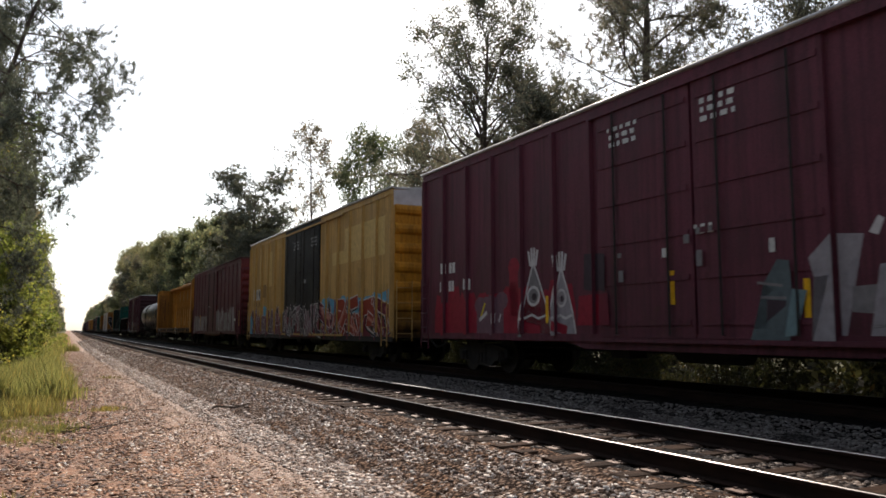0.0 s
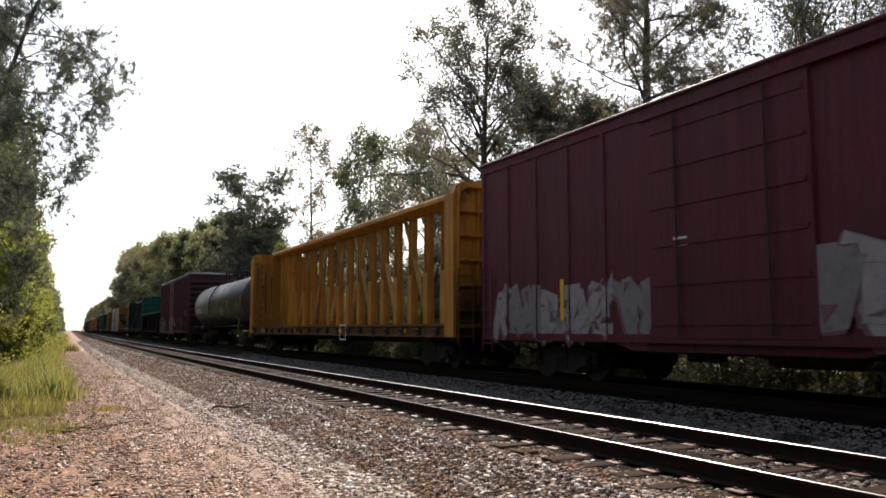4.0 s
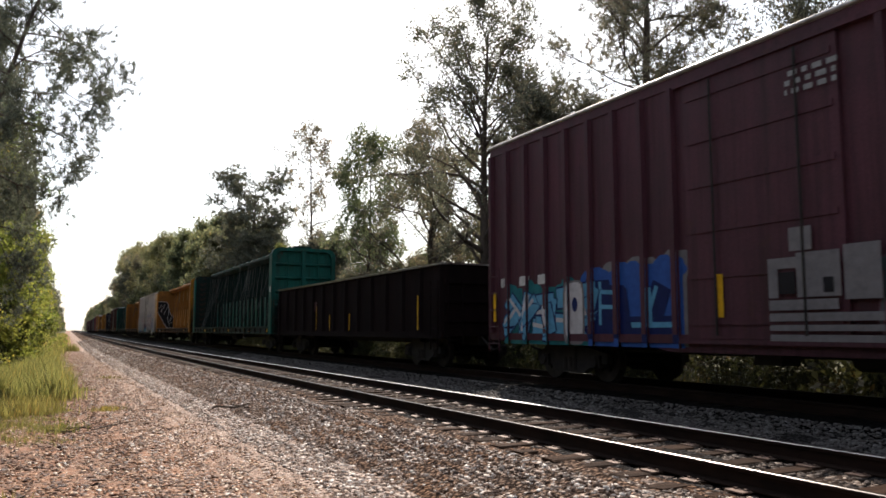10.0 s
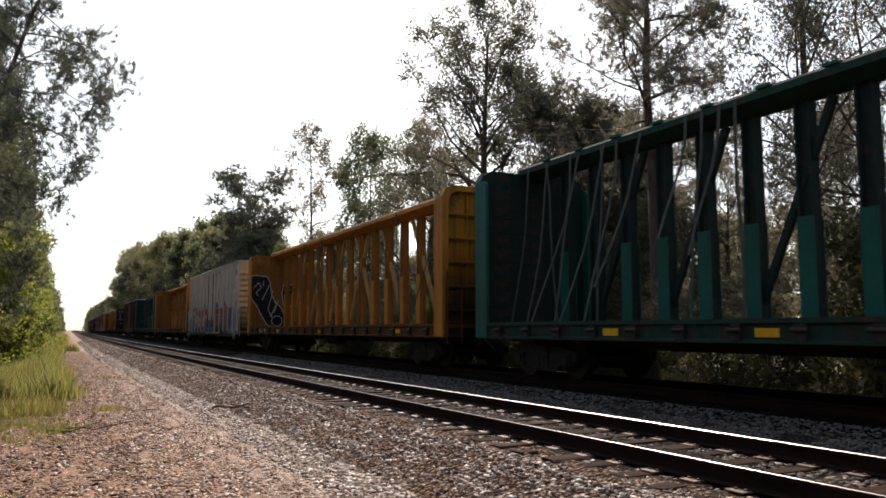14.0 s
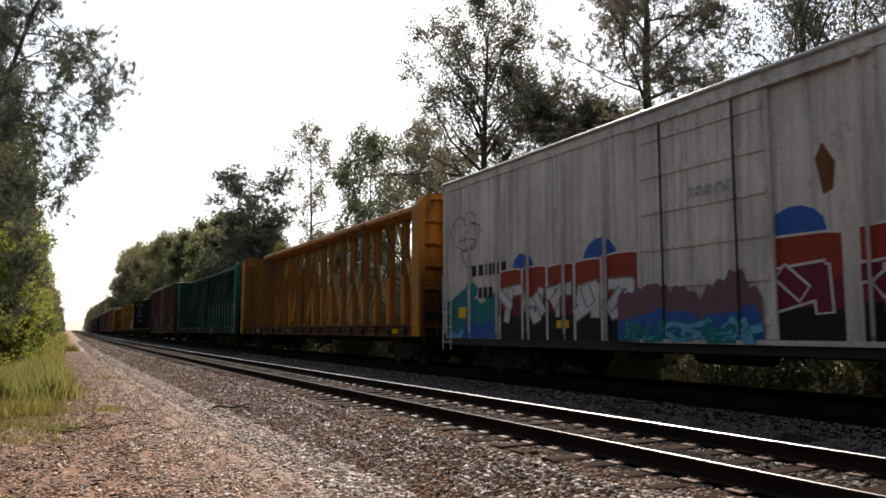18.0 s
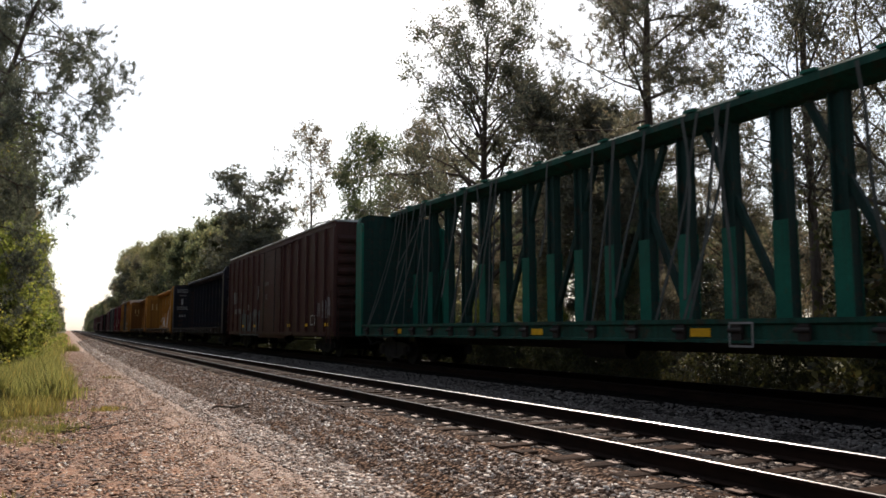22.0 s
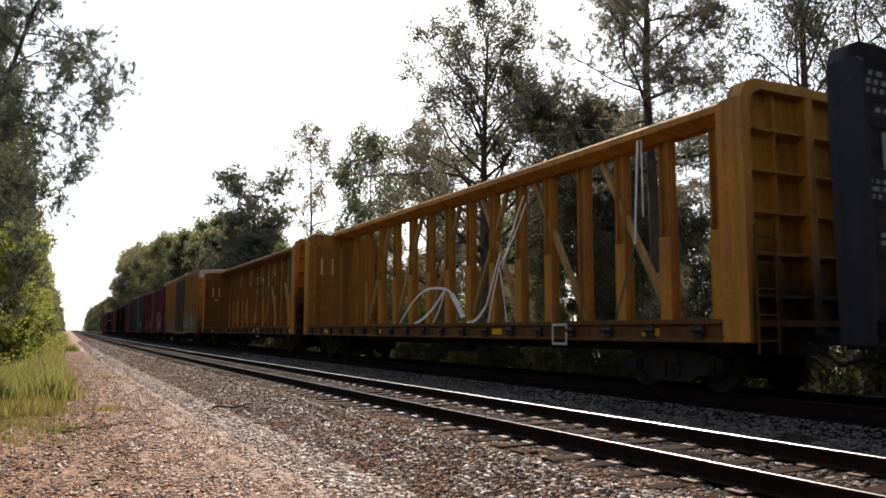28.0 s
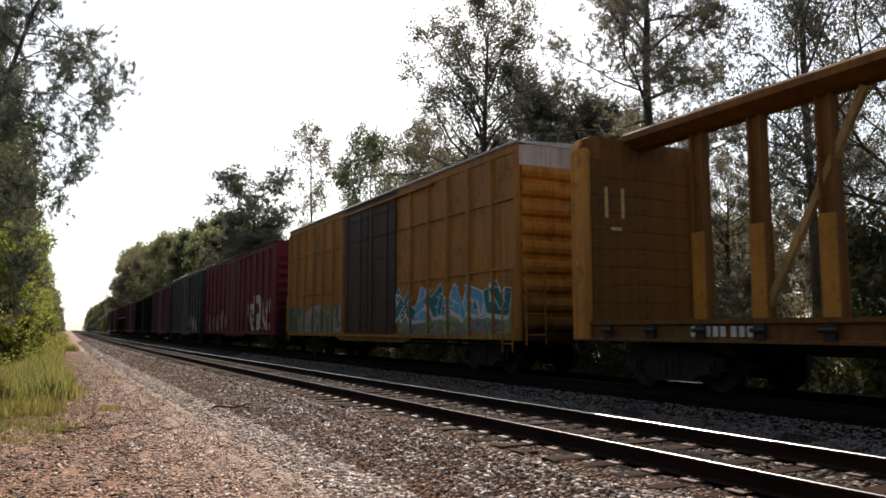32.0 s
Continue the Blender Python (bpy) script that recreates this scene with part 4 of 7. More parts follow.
    for y in np.linspace(-L / 2 + 3.6, L / 2 - 3.6, 7):
        bx(bm, -hw + 0.1, hw - 0.1, y - 0.06, y + 0.06, 0.76, 0.98)
    rod(bm, (-0.9, -1.2, 0.66), (-0.9, 0.2, 0.66), 0.2, 10)
    bx(bm, -1.2, -0.8, 1.2, 1.7, 0.5, 0.85)
    rod(bm, (-0.6, -L / 2 + 2.5, 0.62), (-0.6, L / 2 - 2.5, 0.62), 0.03, 5)
    part("underframe", bm, M["grime"], car)
    running_gear(car, L, 2.35)
    return car, L, ribs, -(W / 2 - post_d)


def centerbeam(label, lead, trail, paint, posts=17, top=4.80, chord=4.93, panel_len=1.6, strap=None, strap_n=0, seed=1, scallop=False, end_paint=None, diag=True, tall_posts=False, W=3.02):
    """A centre-beam flat car: deck, two end bulkheads, a trussed wall down the middle with its top chord."""
    car, L = start_car("centerbeam_flatcar", label, "flatcar", lead, trail)
    P, hw = M[paint], W / 2
    EP = M[end_paint or paint]
    OP = grimy(end_paint or paint, *((1.2, 2.7) if paint == "gold_worn" else (0.9, 2.4) if paint == "orange_yellow" else (0.8, 1.8)))
    PP = M[paint + "_post"]
    SP = M[paint + "_sill"]
    rng = random.Random(seed)
    deck = 1.16
    bm = bmesh.new()
    bx(bm, -hw + 0.12, hw - 0.12, -L / 2, L / 2, deck - 0.10, deck)
    part("deck", bm, SP, car)
    for s in (-1, 1):
        bm = bmesh.new()
        prism(bm, [(s * (hw - 0.12), deck + 0.02), (s * hw, deck + 0.02), (s * hw, deck - 0.05), (s * (hw - 0.05), deck - 0.08), (s * (hw - 0.05), deck - 0.28), (s * hw, deck - 0.30), (s * hw, deck - 0.34), (s * (hw - 0.14), deck - 0.34)], "y", -L / 2, L / 2)
        part("side_sill", bm, SP, car, "grimy side sill")
    bm = bmesh.new()
    bx(bm, -0.035, 0.035, -0.09, 0.09, -0.12, 0.12)
    rod(bm, (-0.05, -0.13, 0.03), (-0.05, 0.13, 0.03), 0.035, 8)
    winch = to_mesh("strap_winch", bm, M["grime"])
    for y in np.linspace(-L / 2 + 1.0, L / 2 - 1.0, 19):
        for s in (-1, 1):
            part("strap_winch", winch, None, car, at=pose(s * (hw - 0.025), y, deck - 0.18, 0, 0, 0 if s < 0 else 180))
    # bulkheads: a ribbed wall with deep side flanges and clipped upper corners
    for s in (-1, 1):
        e = s * L / 2
        y0, y1 = sorted((e - s * 0.20, e - s * 0.28))
        bm = bmesh.new()
        cc = 0.30
        rim = [(-hw, deck - 0.3), (hw, deck - 0.3), (hw, top - cc), (hw - 0.09, top - cc * 0.3), (hw - cc, top), (-hw + cc, top), (-hw + 0.09, top - cc * 0.3), (-hw, top - cc)]
        prism(bm, rim, "y", y0, y1)
        for f in bm.faces:
            if abs(f.calc_center_median().y - (e - s * 0.20)) < 0.01:
                f.material_index = 1
        wall = part("bulkhead", bm, [PP, OP], car)
        if s > 0:
            bm = bmesh.new()
            bx(bm, -hw + 0.09, hw - 0.09, e - 0.300, e - 0.278, -0.172, 0.172)
            bmesh.ops.bevel(bm, geom=bm.edges[:], offset=0.004, segments=1, affect="EDGES")
            board = to_mesh("lining_board", bm, PP)
            for k in range(int((top - deck - 0.3) / 0.352)):
                part("lining_board", board, None, wall, at=pose(0.004 * (k % 3 - 1), -0.002 * (k % 2), deck + 0.20 + 0.352 * k))
        for x0, x1 in ((-hw - 0.004, -hw + 0.07), (hw - 0.07, hw + 0.004)):
            bm = bmesh.new()
            prism(bm, [(e, deck - 0.32), (e - s * 0.50, deck - 0.32), (e - s * 0.50, top - cc - 0.08), (e - s * 0.42, top - cc), (e, top - cc)], "x", x0, x1)
            part("flange", bm, EP, wall)
        # the rolled frame that closes the outer face round its top and sides
        ya, yb = sorted((e, e - s * 0.20))
        inner = [(p * (1 - 0.17 / hw), min(q, top - 0.02) if q < top - 0.5 else q - 0.15) for p, q in rim]
        for i in range(1, len(rim)):
            j = (i + 1) % len(rim)
            bm = bmesh.new()
            prism(bm, [rim[i], rim[j], inner[j], inner[i]], "y", ya, yb)
            part("end_frame", bm, EP if i in (2, 3, 4, 5, 6) else OP, wall)
        for x, w, m in ((0.0, 0.085, 0.01), (-0.72, 0.02, 0.09), (0.72, 0.02, 0.09)):
            bm = bmesh.new()
            yc, yd = sorted((e - s * m, e - s * 0.20))
            bx(bm, x - w, x + w, yc, yd, deck - 0.3, top - 0.15)
            part("end_post", bm, OP, wall)
        for z in np.linspace(deck + 0.35, top - 0.75, 5):
            bm = bmesh.new()
            yc, yd = sorted((e - s * 0.05, e - s * 0.20))
            prism(bm, [(yc if s < 0 else yd, z - 0.02), (yc if s > 0 else yd, z - 0.09), (yc if s > 0 else yd, z + 0.05), (yc if s < 0 else yd, z + 0.02)], "x", -hw + 0.17, hw - 0.17)
            part("end_rib", bm, OP, wall)
        ladder(car, -hw + 0.32, e + s * 0.05, deck - 0.5, deck + 1.4, SP, "x", 0.42, 5)
        # solid stretch of the middle wall behind each bulkhead
        if panel_len < 0.6:
            continue
        ya, yb = sorted((e - s * 0.28, e - s * (0.28 + panel_len)))
        bm = bmesh.new()
        bx(bm, -0.09, 0.09, ya, yb, deck, chord - 0.30)
        part("wall_panel", bm, P, car)
        bm = bmesh.new()
        yi = e - s * (0.28 + panel_len)
        prism(bm, [(yi, chord - 0.30), (yi, chord - 2.3)] + [(yi - s * (0.10 + 0.75 * (1 - math.cos(a))), chord - 2.3 + 2.0 * math.sin(a)) for a in np.linspace(0.0, 1.5, 8)], "x", -0.05, 0.05)
        part("gusset", bm, P, car, "curved gusset under the top chord")
        for f in (0.3, 0.65, 1.0):
            y = e - s * (0.28 + panel_len * f)
            bm = bmesh.new()
            bx(bm, -0.16, 0.16, y - 0.09, y + 0.09, deck, chord - 0.30)
            part("panel_post", bm, P, car)
    # top chord
    bm = bmesh.new()
    prism(bm, [(-0.42, chord - 0.05), (-0.38, chord), (0.38, chord), (0.42, chord - 0.05), (0.42, chord - 0.17), (0.36, chord - 0.20), (0.14, chord - 0.31), (-0.14, chord - 0.31), (-0.36, chord - 0.20), (-0.42, chord - 0.17)], "y", -L / 2 + 0.24, L / 2 - 0.24)
    part("top_chord", bm, SP if paint in ("green", "teal") else PP if paint == "gold_worn" else P, car)
    if scallop:
        bm = bmesh.new()
        bx(bm, -0.45, 0.45, -0.13, 0.13, chord - 0.02, chord + 0.028)
        shoe = to_mesh("chord_shoe", bm, P)
        for y in np.arange(-L / 2 + 1.2, L / 2 - 0.8, 1.22):
            part("chord_shoe", shoe, None, car, at=pose(0, y, 0))
    # posts and diagonals
    inner = L / 2 - 0.28 - panel_len
    ys = np.linspace(-inner, inner, posts + 1)
    bm = bmesh.new()
    prism(bm, [(-0.10, -0.14), (0.10, -0.14), (0.10, -0.10), (0.03, -0.08), (0.03, 0.08), (0.10, 0.10), (0.10, 0.14), (-0.10, 0.14), (-0.10, 0.10), (-0.03, 0.08), (-0.03, -0.08), (-0.10, -0.10)], "z", deck, chord - 0.31)
    post = to_mesh("wall_post", bm, PP)
    bm = bmesh.new()
    for x in (-0.118, 0.102):
        bx(bm, x, x + 0.016, -0.15, 0.15, deck + 0.002, deck + 1.62)
    guard = to_mesh("post_guard", bm, P)
    for y in ys[1:-1]:
        po = part("wall_post", post, None, car, at=pose(0, y, 0))
        if rng.random() < 0.85 and paint != "black_blue":
            part("post_guard", guard, None, po, "brighter painted guard")
    if diag:
        for i in range(1, len(ys) - 1):
            if i % 2 == 0:
                d = 1 if ys[i] < 0 else -1
                j = i + d * 2
                if 0 < j < len(ys):
                    bm = bmesh.new()
                    zt = chord - 0.34
                    beam(bm, (0, ys[i], deck + 0.1), (0, ys[i] + d * (ys[1] - ys[0]) * 1.5, zt), 0.12, 0.10)
                    part("diagonal_brace", bm, M["pale_brace"] if paint in ("gold", "gold_worn", "orange_yellow") else PP, car)
    # tie-down straps that hang from the chord
    for k in range(strap_n):
        y = rng.uniform(-inner, inner)
        for sgn in (-1,):
            bm = bmesh.new()
            x0, x1 = sgn * 0.46, sgn * rng.uniform(0.5, hw - 0.05)
            lean = rng.uniform(-0.9, 0.9)
            low = deck + rng.choice((0.02, 0.02, rng.uniform(0.3, 1.9)))
            pts = [Vector((x0, y, chord - 0.1))]
            for i in range(1, 6):
                f = i / 5
                pts.append(Vector((x0 + (x1 - x0) * f ** 1.4, y + lean * f + 0.05 * math.sin(f * 6 + k), chord - 0.1 + (low - chord + 0.1) * f)))
            band(bm, pts, 0.06, 0.012, (0, 1, 0))
            part("tie_down_strap", bm, M[strap], car)
    # underframe
    bm = bmesh.new()
    bx(bm, -0.32, 0.32, -L / 2 + 0.1, L / 2 - 0.1, 0.62, deck - 0.1)
    for y in np.linspace(-L / 2 + 1.5, L / 2 - 1.5, 15):
        prism(bm, [(-hw + 0.16, deck - 0.11), (hw - 0.16, deck - 0.11), (hw - 0.16, deck - 0.22), (0.34, deck - 0.40), (-0.34, deck - 0.40), (-hw + 0.16, deck - 0.22)], "y", y - 0.05, y + 0.05)
    rod(bm, (-0.85, -1.5, 0.66), (-0.85, -0.2, 0.66), 0.19, 10)
    part("underframe", bm, M["grime"], car)
    running_gear(car, L, 2.1)
    return car, L, deck, hw, chord


def on_bulkhead(car, L, draw):
    """Turn paint drawn on a side plane onto the inner face of the trailing bulkhead."""
    ob = draw()
    ob.matrix_local = pose(0, L / 2 - 0.304, 0, 0, 0, 90)
    return ob


def marks_on_sill(car, L, deck, hw, spots, mat="reflector"):
    rows = [(y, y + 0.42, deck - 0.25, deck - 0.12) for y in spots]
    return bars(car, -(hw - 0.046), rows, M[mat], "reflector", "yellow reflective sill marker")


# the consist, from the car that is passing at the start to the tail
c, L, ribs, X = boxcar("maroon boxcar with outside posts and red graffiti", 0.5, 18.67, "maroon", 5.32, (5.9, 10.7), None, 15, doors=2)
T = L / 2
graffiti(c, X, T - 6.6, T - 0.8, 0.88, 2.05, ["g_red"], "g_red", "g_red", 11, "field", ribs, 0.08, "red spray-painted field")
painted(c, X, cloud_edge(4.35, 4.75, 1.3, 2.45, "g_red", 5, 0.2) + cloud_edge(5.0, 6.2, 0.9, 1.75, "g_mauve", 6, 0.25) + brush("g_white", [(5.6, 1.18), (5.55, 1.4)], 0.05) + brush("g_white", [(5.4, 1.16), (5.38, 1.38)], 0.05) + brush("g_white", [(5.2, 1.2), (5.12, 1.36)], 0.05)
        + brush("g_yellow", [(6.0, 1.32), (5.82, 1.62)], 0.06) + brush("g_white", [(6.05, 1.25), (5.75, 1.4)], 0.09), "red and mauve patches with a small white scrawl", ribs)
painted(c, X, ghost(3.75, 0.60, 0.86, 2.42) + ghost(2.78, 0.42, 0.90, 2.25, "g_grey"), "two pale bell-shaped figures with white fingers", ribs)
painted(c, X, big_letters(-7.6, -4.3, 0.86, 2.4, 2, ["g_grey", "g_dust"], 13, "g_dust", "", weight=0.34, edge=0.04), "large grey block letters", ribs)
painted(c, X - 0.09, [("g_slate", [(-2.34, 1.99), (-2.53, 1.96), (-2.56, 1.51), (-2.49, 0.82), (-1.8, 0.8), (-1.9, 1.03), (-2.12, 1.03), (-2.02, 1.19), (-2.13, 1.31), (-2.11, 1.46), (-2.28, 1.57), (-2.1, 1.67)]),
                      ("g_dark", [(-2.12, 1.12), (-2.45, 1.34), (-2.46, 1.41), (-2.14, 1.44)]), ("g_ice", [(-2.56, 1.57), (-2.79, 1.54), (-2.59, 0.94), (-2.41, 0.92)]),
                      ("g_grey", [(-2.83, 1.97), (-3.17, 2.26), (-3.17, 0.83), (-2.83, 0.82), (-3.12, 1.72), (-2.9, 1.71)])]
        + brush("g_dust", [(-2.0, 1.68), (-2.4, 1.62)], 0.04) + brush("g_dust", [(-2.05, 1.47), (-2.45, 1.45)], 0.04) + brush("g_dust", [(-1.75, 0.82), (-2.45, 0.84)], 0.05), "slate and pale blue graffiti figure beside a tall grey one")
painted(c, X, [("g_grey", [(-3.2, 2.26), (-3.57, 2.22), (-3.25, 0.83), (-3.2, 0.83)]), ("g_dust", [(-3.38, 1.56), (-3.76, 1.58), (-3.70, 1.21), (-3.36, 1.24)]), ("g_grey", [(-3.76, 1.82), (-4.2, 1.86), (-4.1, 0.84), (-3.57, 0.83)]), ("g_white", [(-3.64, 2.23), (-3.77, 2.43), (-3.85, 2.38), (-3.76, 2.18)])], "large grey block figures", ribs)
painted(c, X - 0.09, [("g_maroon", [(1.55, 1.66), (1.3, 1.68), (1.27, 1.1), (1.55, 1.1)]), ("g_dark", [(1.55, 2.42), (1.37, 2.39), (1.39, 1.71), (1.55, 1.74)])], "red and dark patch on the door's edge")
painted(c, X, [("g_red", [(2.26, 1.66), (1.65, 1.67), (1.65, 1.1), (2.33, 1.1)]), ("g_dark", [(2.08, 2.45), (1.65, 2.42), (1.65, 1.72), (2.11, 1.77)])], "red and dark patch beside the door", ribs)
bars(c, X - 0.09, [(0.9, 1.0, 2.28, 2.36), (0.86, 0.98, 1.85, 2.05), (-0.98, -0.86, 2.0, 2.25), (-0.72, -0.6, 2.38, 2.52), (-0.95, -0.86, 2.5, 2.6), (-1.2, -1.12, 2.52, 2.6)], M["g_dust"], "worn_mark", "pale worn mark")
bars(c, X, word(7.28, 2.44, 0.26, (0.14, 0.14), 0.04) + word(7.78, 2.44, 0.26, (0.14,)) + word(6.5, 1.98, 0.26, (0.11, 0.11), 0.04) + word(7.34, 1.98, 0.26, (0.12, 0.12), 0.04) + word(7.93, 1.98, 0.26, (0.06, 0.06), 0.06), M["white_line"], "stencil", "white lettering", ribs)
bars(c, X - 0.06, small_print(-1.75, 4.55, 0.75, 3, 0.085) + small_print(0.45, 4.6, 0.8, 3, 0.085) + small_print(-1.2, 2.6, 0.4, 2) + [(-2.3, -2.2, 2.1, 2.3), (-0.2, -0.08, 2.2, 2.35)], M["white_line"], "stencil", "white lettering")
for y, z in ((-T + 1.5, 1.15), (-2.82, 1.15), (-0.34, 1.42), (T - 5.9, 1.15)):
    bars(c, X - 0.055, [(y, y + 0.1, z, z + 0.55)], M["reflector"], "reflector", "yellow reflective strip")

c, L, ribs, X = boxcar("faded yellow boxcar with black doors and a graffiti band", 20.8, 39.0, "tan_yellow", 5.36, (6.9, 11.7), "black", 15, end_paint="yellow", end_cap="galv", doors=2, end_dark=(0.2, 1.6), end_ribs=7, post_w=0.11, post_d=0.09, sill="grime")
T = L / 2
painted(c, X, cloud_edge(-T + 0.3, -2.6, 0.80, 2.12, "g_sky", 25, 0.26) + [("g_maroon", [(-T + 0.2, 0.70), (-2.55, 0.70), (-2.6, 1.6), (-T + 0.3, 1.55)])]
        + big_letters(-T + 0.25, -2.55, 0.68, 2.12, 5, ["g_brick", "g_maroon", "g_red"], 21, "g_white", "g_black", "g_salmon", 0.36, edge=0.06), "bold red graffiti letters with white outlines over pale blue clouds", ribs, 0.09)
painted(c, X - 0.09, [("g_maroon", [(-2.4, 0.74), (2.3, 0.74), (2.3, 1.5), (1.0, 1.62), (-0.4, 1.45), (-2.4, 1.6)])] + big_letters(-2.4, 2.35, 0.78, 2.0, 8, ["g_dark", "g_maroon", "g_mauve", "g_dark"], 22, "g_white", "g_black", "", 0.30, edge=0.045), "dark graffiti letters with pale outlines across the doors")
painted(c, X, [("g_maroon", [(2.5, 0.70), (T - 0.75, 0.70), (T - 0.9, 1.5), (2.5, 1.55)])] + cloud_edge(5.6, 6.4, 1.6, 2.05, "g_sky", 24, 0.2)
        + big_letters(2.5, T - 0.75, 0.70, 2.0, 7, ["g_maroon", "g_mauve", "g_dark", "g_maroon", "g_mauve"], 23, "g_white", "g_black", "", 0.31, edge=0.045), "maroon graffiti letters with thin pale outlines", ribs, 0.09)
painted(c, X, cloud_edge(T - 0.85, T - 0.12, 0.72, 1.75, "g_sky", 29, 0.22) + brush("g_yellow", [(T - 0.95, 0.95), (T - 0.6, 1.1)], 0.2), "pale blue patch with a yellow mark", ribs, 0.09)
bars(c, X, [(-T + 0.6, -T + 4.3, 3.30, 3.85), (-T + 4.3, -T + 5.5, 3.30, 3.75), (-T + 0.6, -T + 4.2, 3.85, 4.5), (4.9, 5.5, 3.0, 4.6), (6.6, 7.2, 3.1, 4.6)], M["patch_tan"], "paint_patch", "pale tan repaint patch", ribs, 0.09)
bars(c, X, [(5.85, 6.55, 2.52, 3.12), (6.75, 7.35, 2.10, 2.36), (7.6, 8.1, 2.10, 2.36)], M["patch_brown"], "paint_patch", "brown repaint patch", ribs, 0.09)
bars(c, X - 0.002, [(6.94, 7.40, 2.44, 2.96), (7.46, 8.24, 2.44, 2.96)], M["white_line"], "paint_patch", "white lettering patch", ribs, 0.09)
bars(c, X - 0.004, [(7.09, 7.25, 2.53, 2.87), (7.62, 7.76, 2.53, 2.87), (7.92, 8.06, 2.53, 2.87)], M["black_line"], "stencil", "black lettering", ribs, 0.09)
bars(c, X - 0.06, small_print(-2.0, 4.5, 0.8, 3, 0.08) + small_print(0.45, 4.55, 0.8, 3, 0.08) + [(-0.6, -0.3, 2.85, 3.0)], M["grey_line"], "stencil", "grey lettering")

c, L, ribs, X = boxcar("maroon boxcar with a row of white graffiti letters", 41.0, 56.4, "maroon_red", 4.93, (6.6, 9.8), None, 14, end_paint="maroon_red", roof="maroon_dark", post_d=0.03)
T = L / 2
painted(c, X, big_letters(-6.1, -1.0, 0.80, 2.3, 8, ["g_grey", "g_dust", "g_grey"], 31, "g_dust", "g_mauve", "", 0.42, edge=0.04), "row of tall white and grey graffiti letters", ribs, 0.03)
painted(c, X, big_letters(1.9, 7.1, 0.80, 1.95, 9, ["g_grey", "g_dust", "g_dust"], 32, "g_dust", "g_mauve", "", 0.42, edge=0.04), "row of tall white and grey graffiti letters", ribs, 0.03)
bars(c, X - 0.05, [(1.2, 1.5, 2.35, 2.5), (-T + 0.9, -T + 1.3, 1.5, 1.62)], M["white_line"], "stencil", "white mark")
for y in (-7.6, -7.1, T - 3.2):
    bars(c, X - 0.035, [(y, y + 0.12, 1.2, 2.0)], M["reflector"], "reflector", "yellow reflective strip")

c, L, dk, hw, ch = centerbeam("yellow centre-beam flatcar, empty, with rusty posts", 57.9, 79.9, "gold", 15, seed=3, panel_len=1.9)
marks_on_sill(c, L, dk, hw, (-8, -2.6, 3.0, 8.6, 10.3))
on_bulkhead(c, L, lambda: bars(c, 0, [(0.5, 0.54, 2.3, 3.7), (0.8, 0.85, 1.9, 3.9), (0.92, 0.96, 2.6, 3.3), (1.2, 1.23, 2.9, 4.1)], M["black_line"], "scrape_mark", "black scrape streaks"))
bars(c, -(hw - 0.046), word(L / 2 - 3.3, dk - 0.25, 0.16, (0.1, 0.1, 0.1, 0.1, 0, 0.1, 0.1, 0.1, 0.1)), M["white_line"], "stencil", "white lettering")
bars(c, -(hw + 0.002), [(-3.2, -2.55, 0.66, 0.72), (-3.2, -2.55, 1.14, 1.2), (-3.2, -3.14, 0.66, 1.2), (-2.61, -2.55, 0.66, 1.2)], M["white_line"], "placard_frame", "white outlined placard")


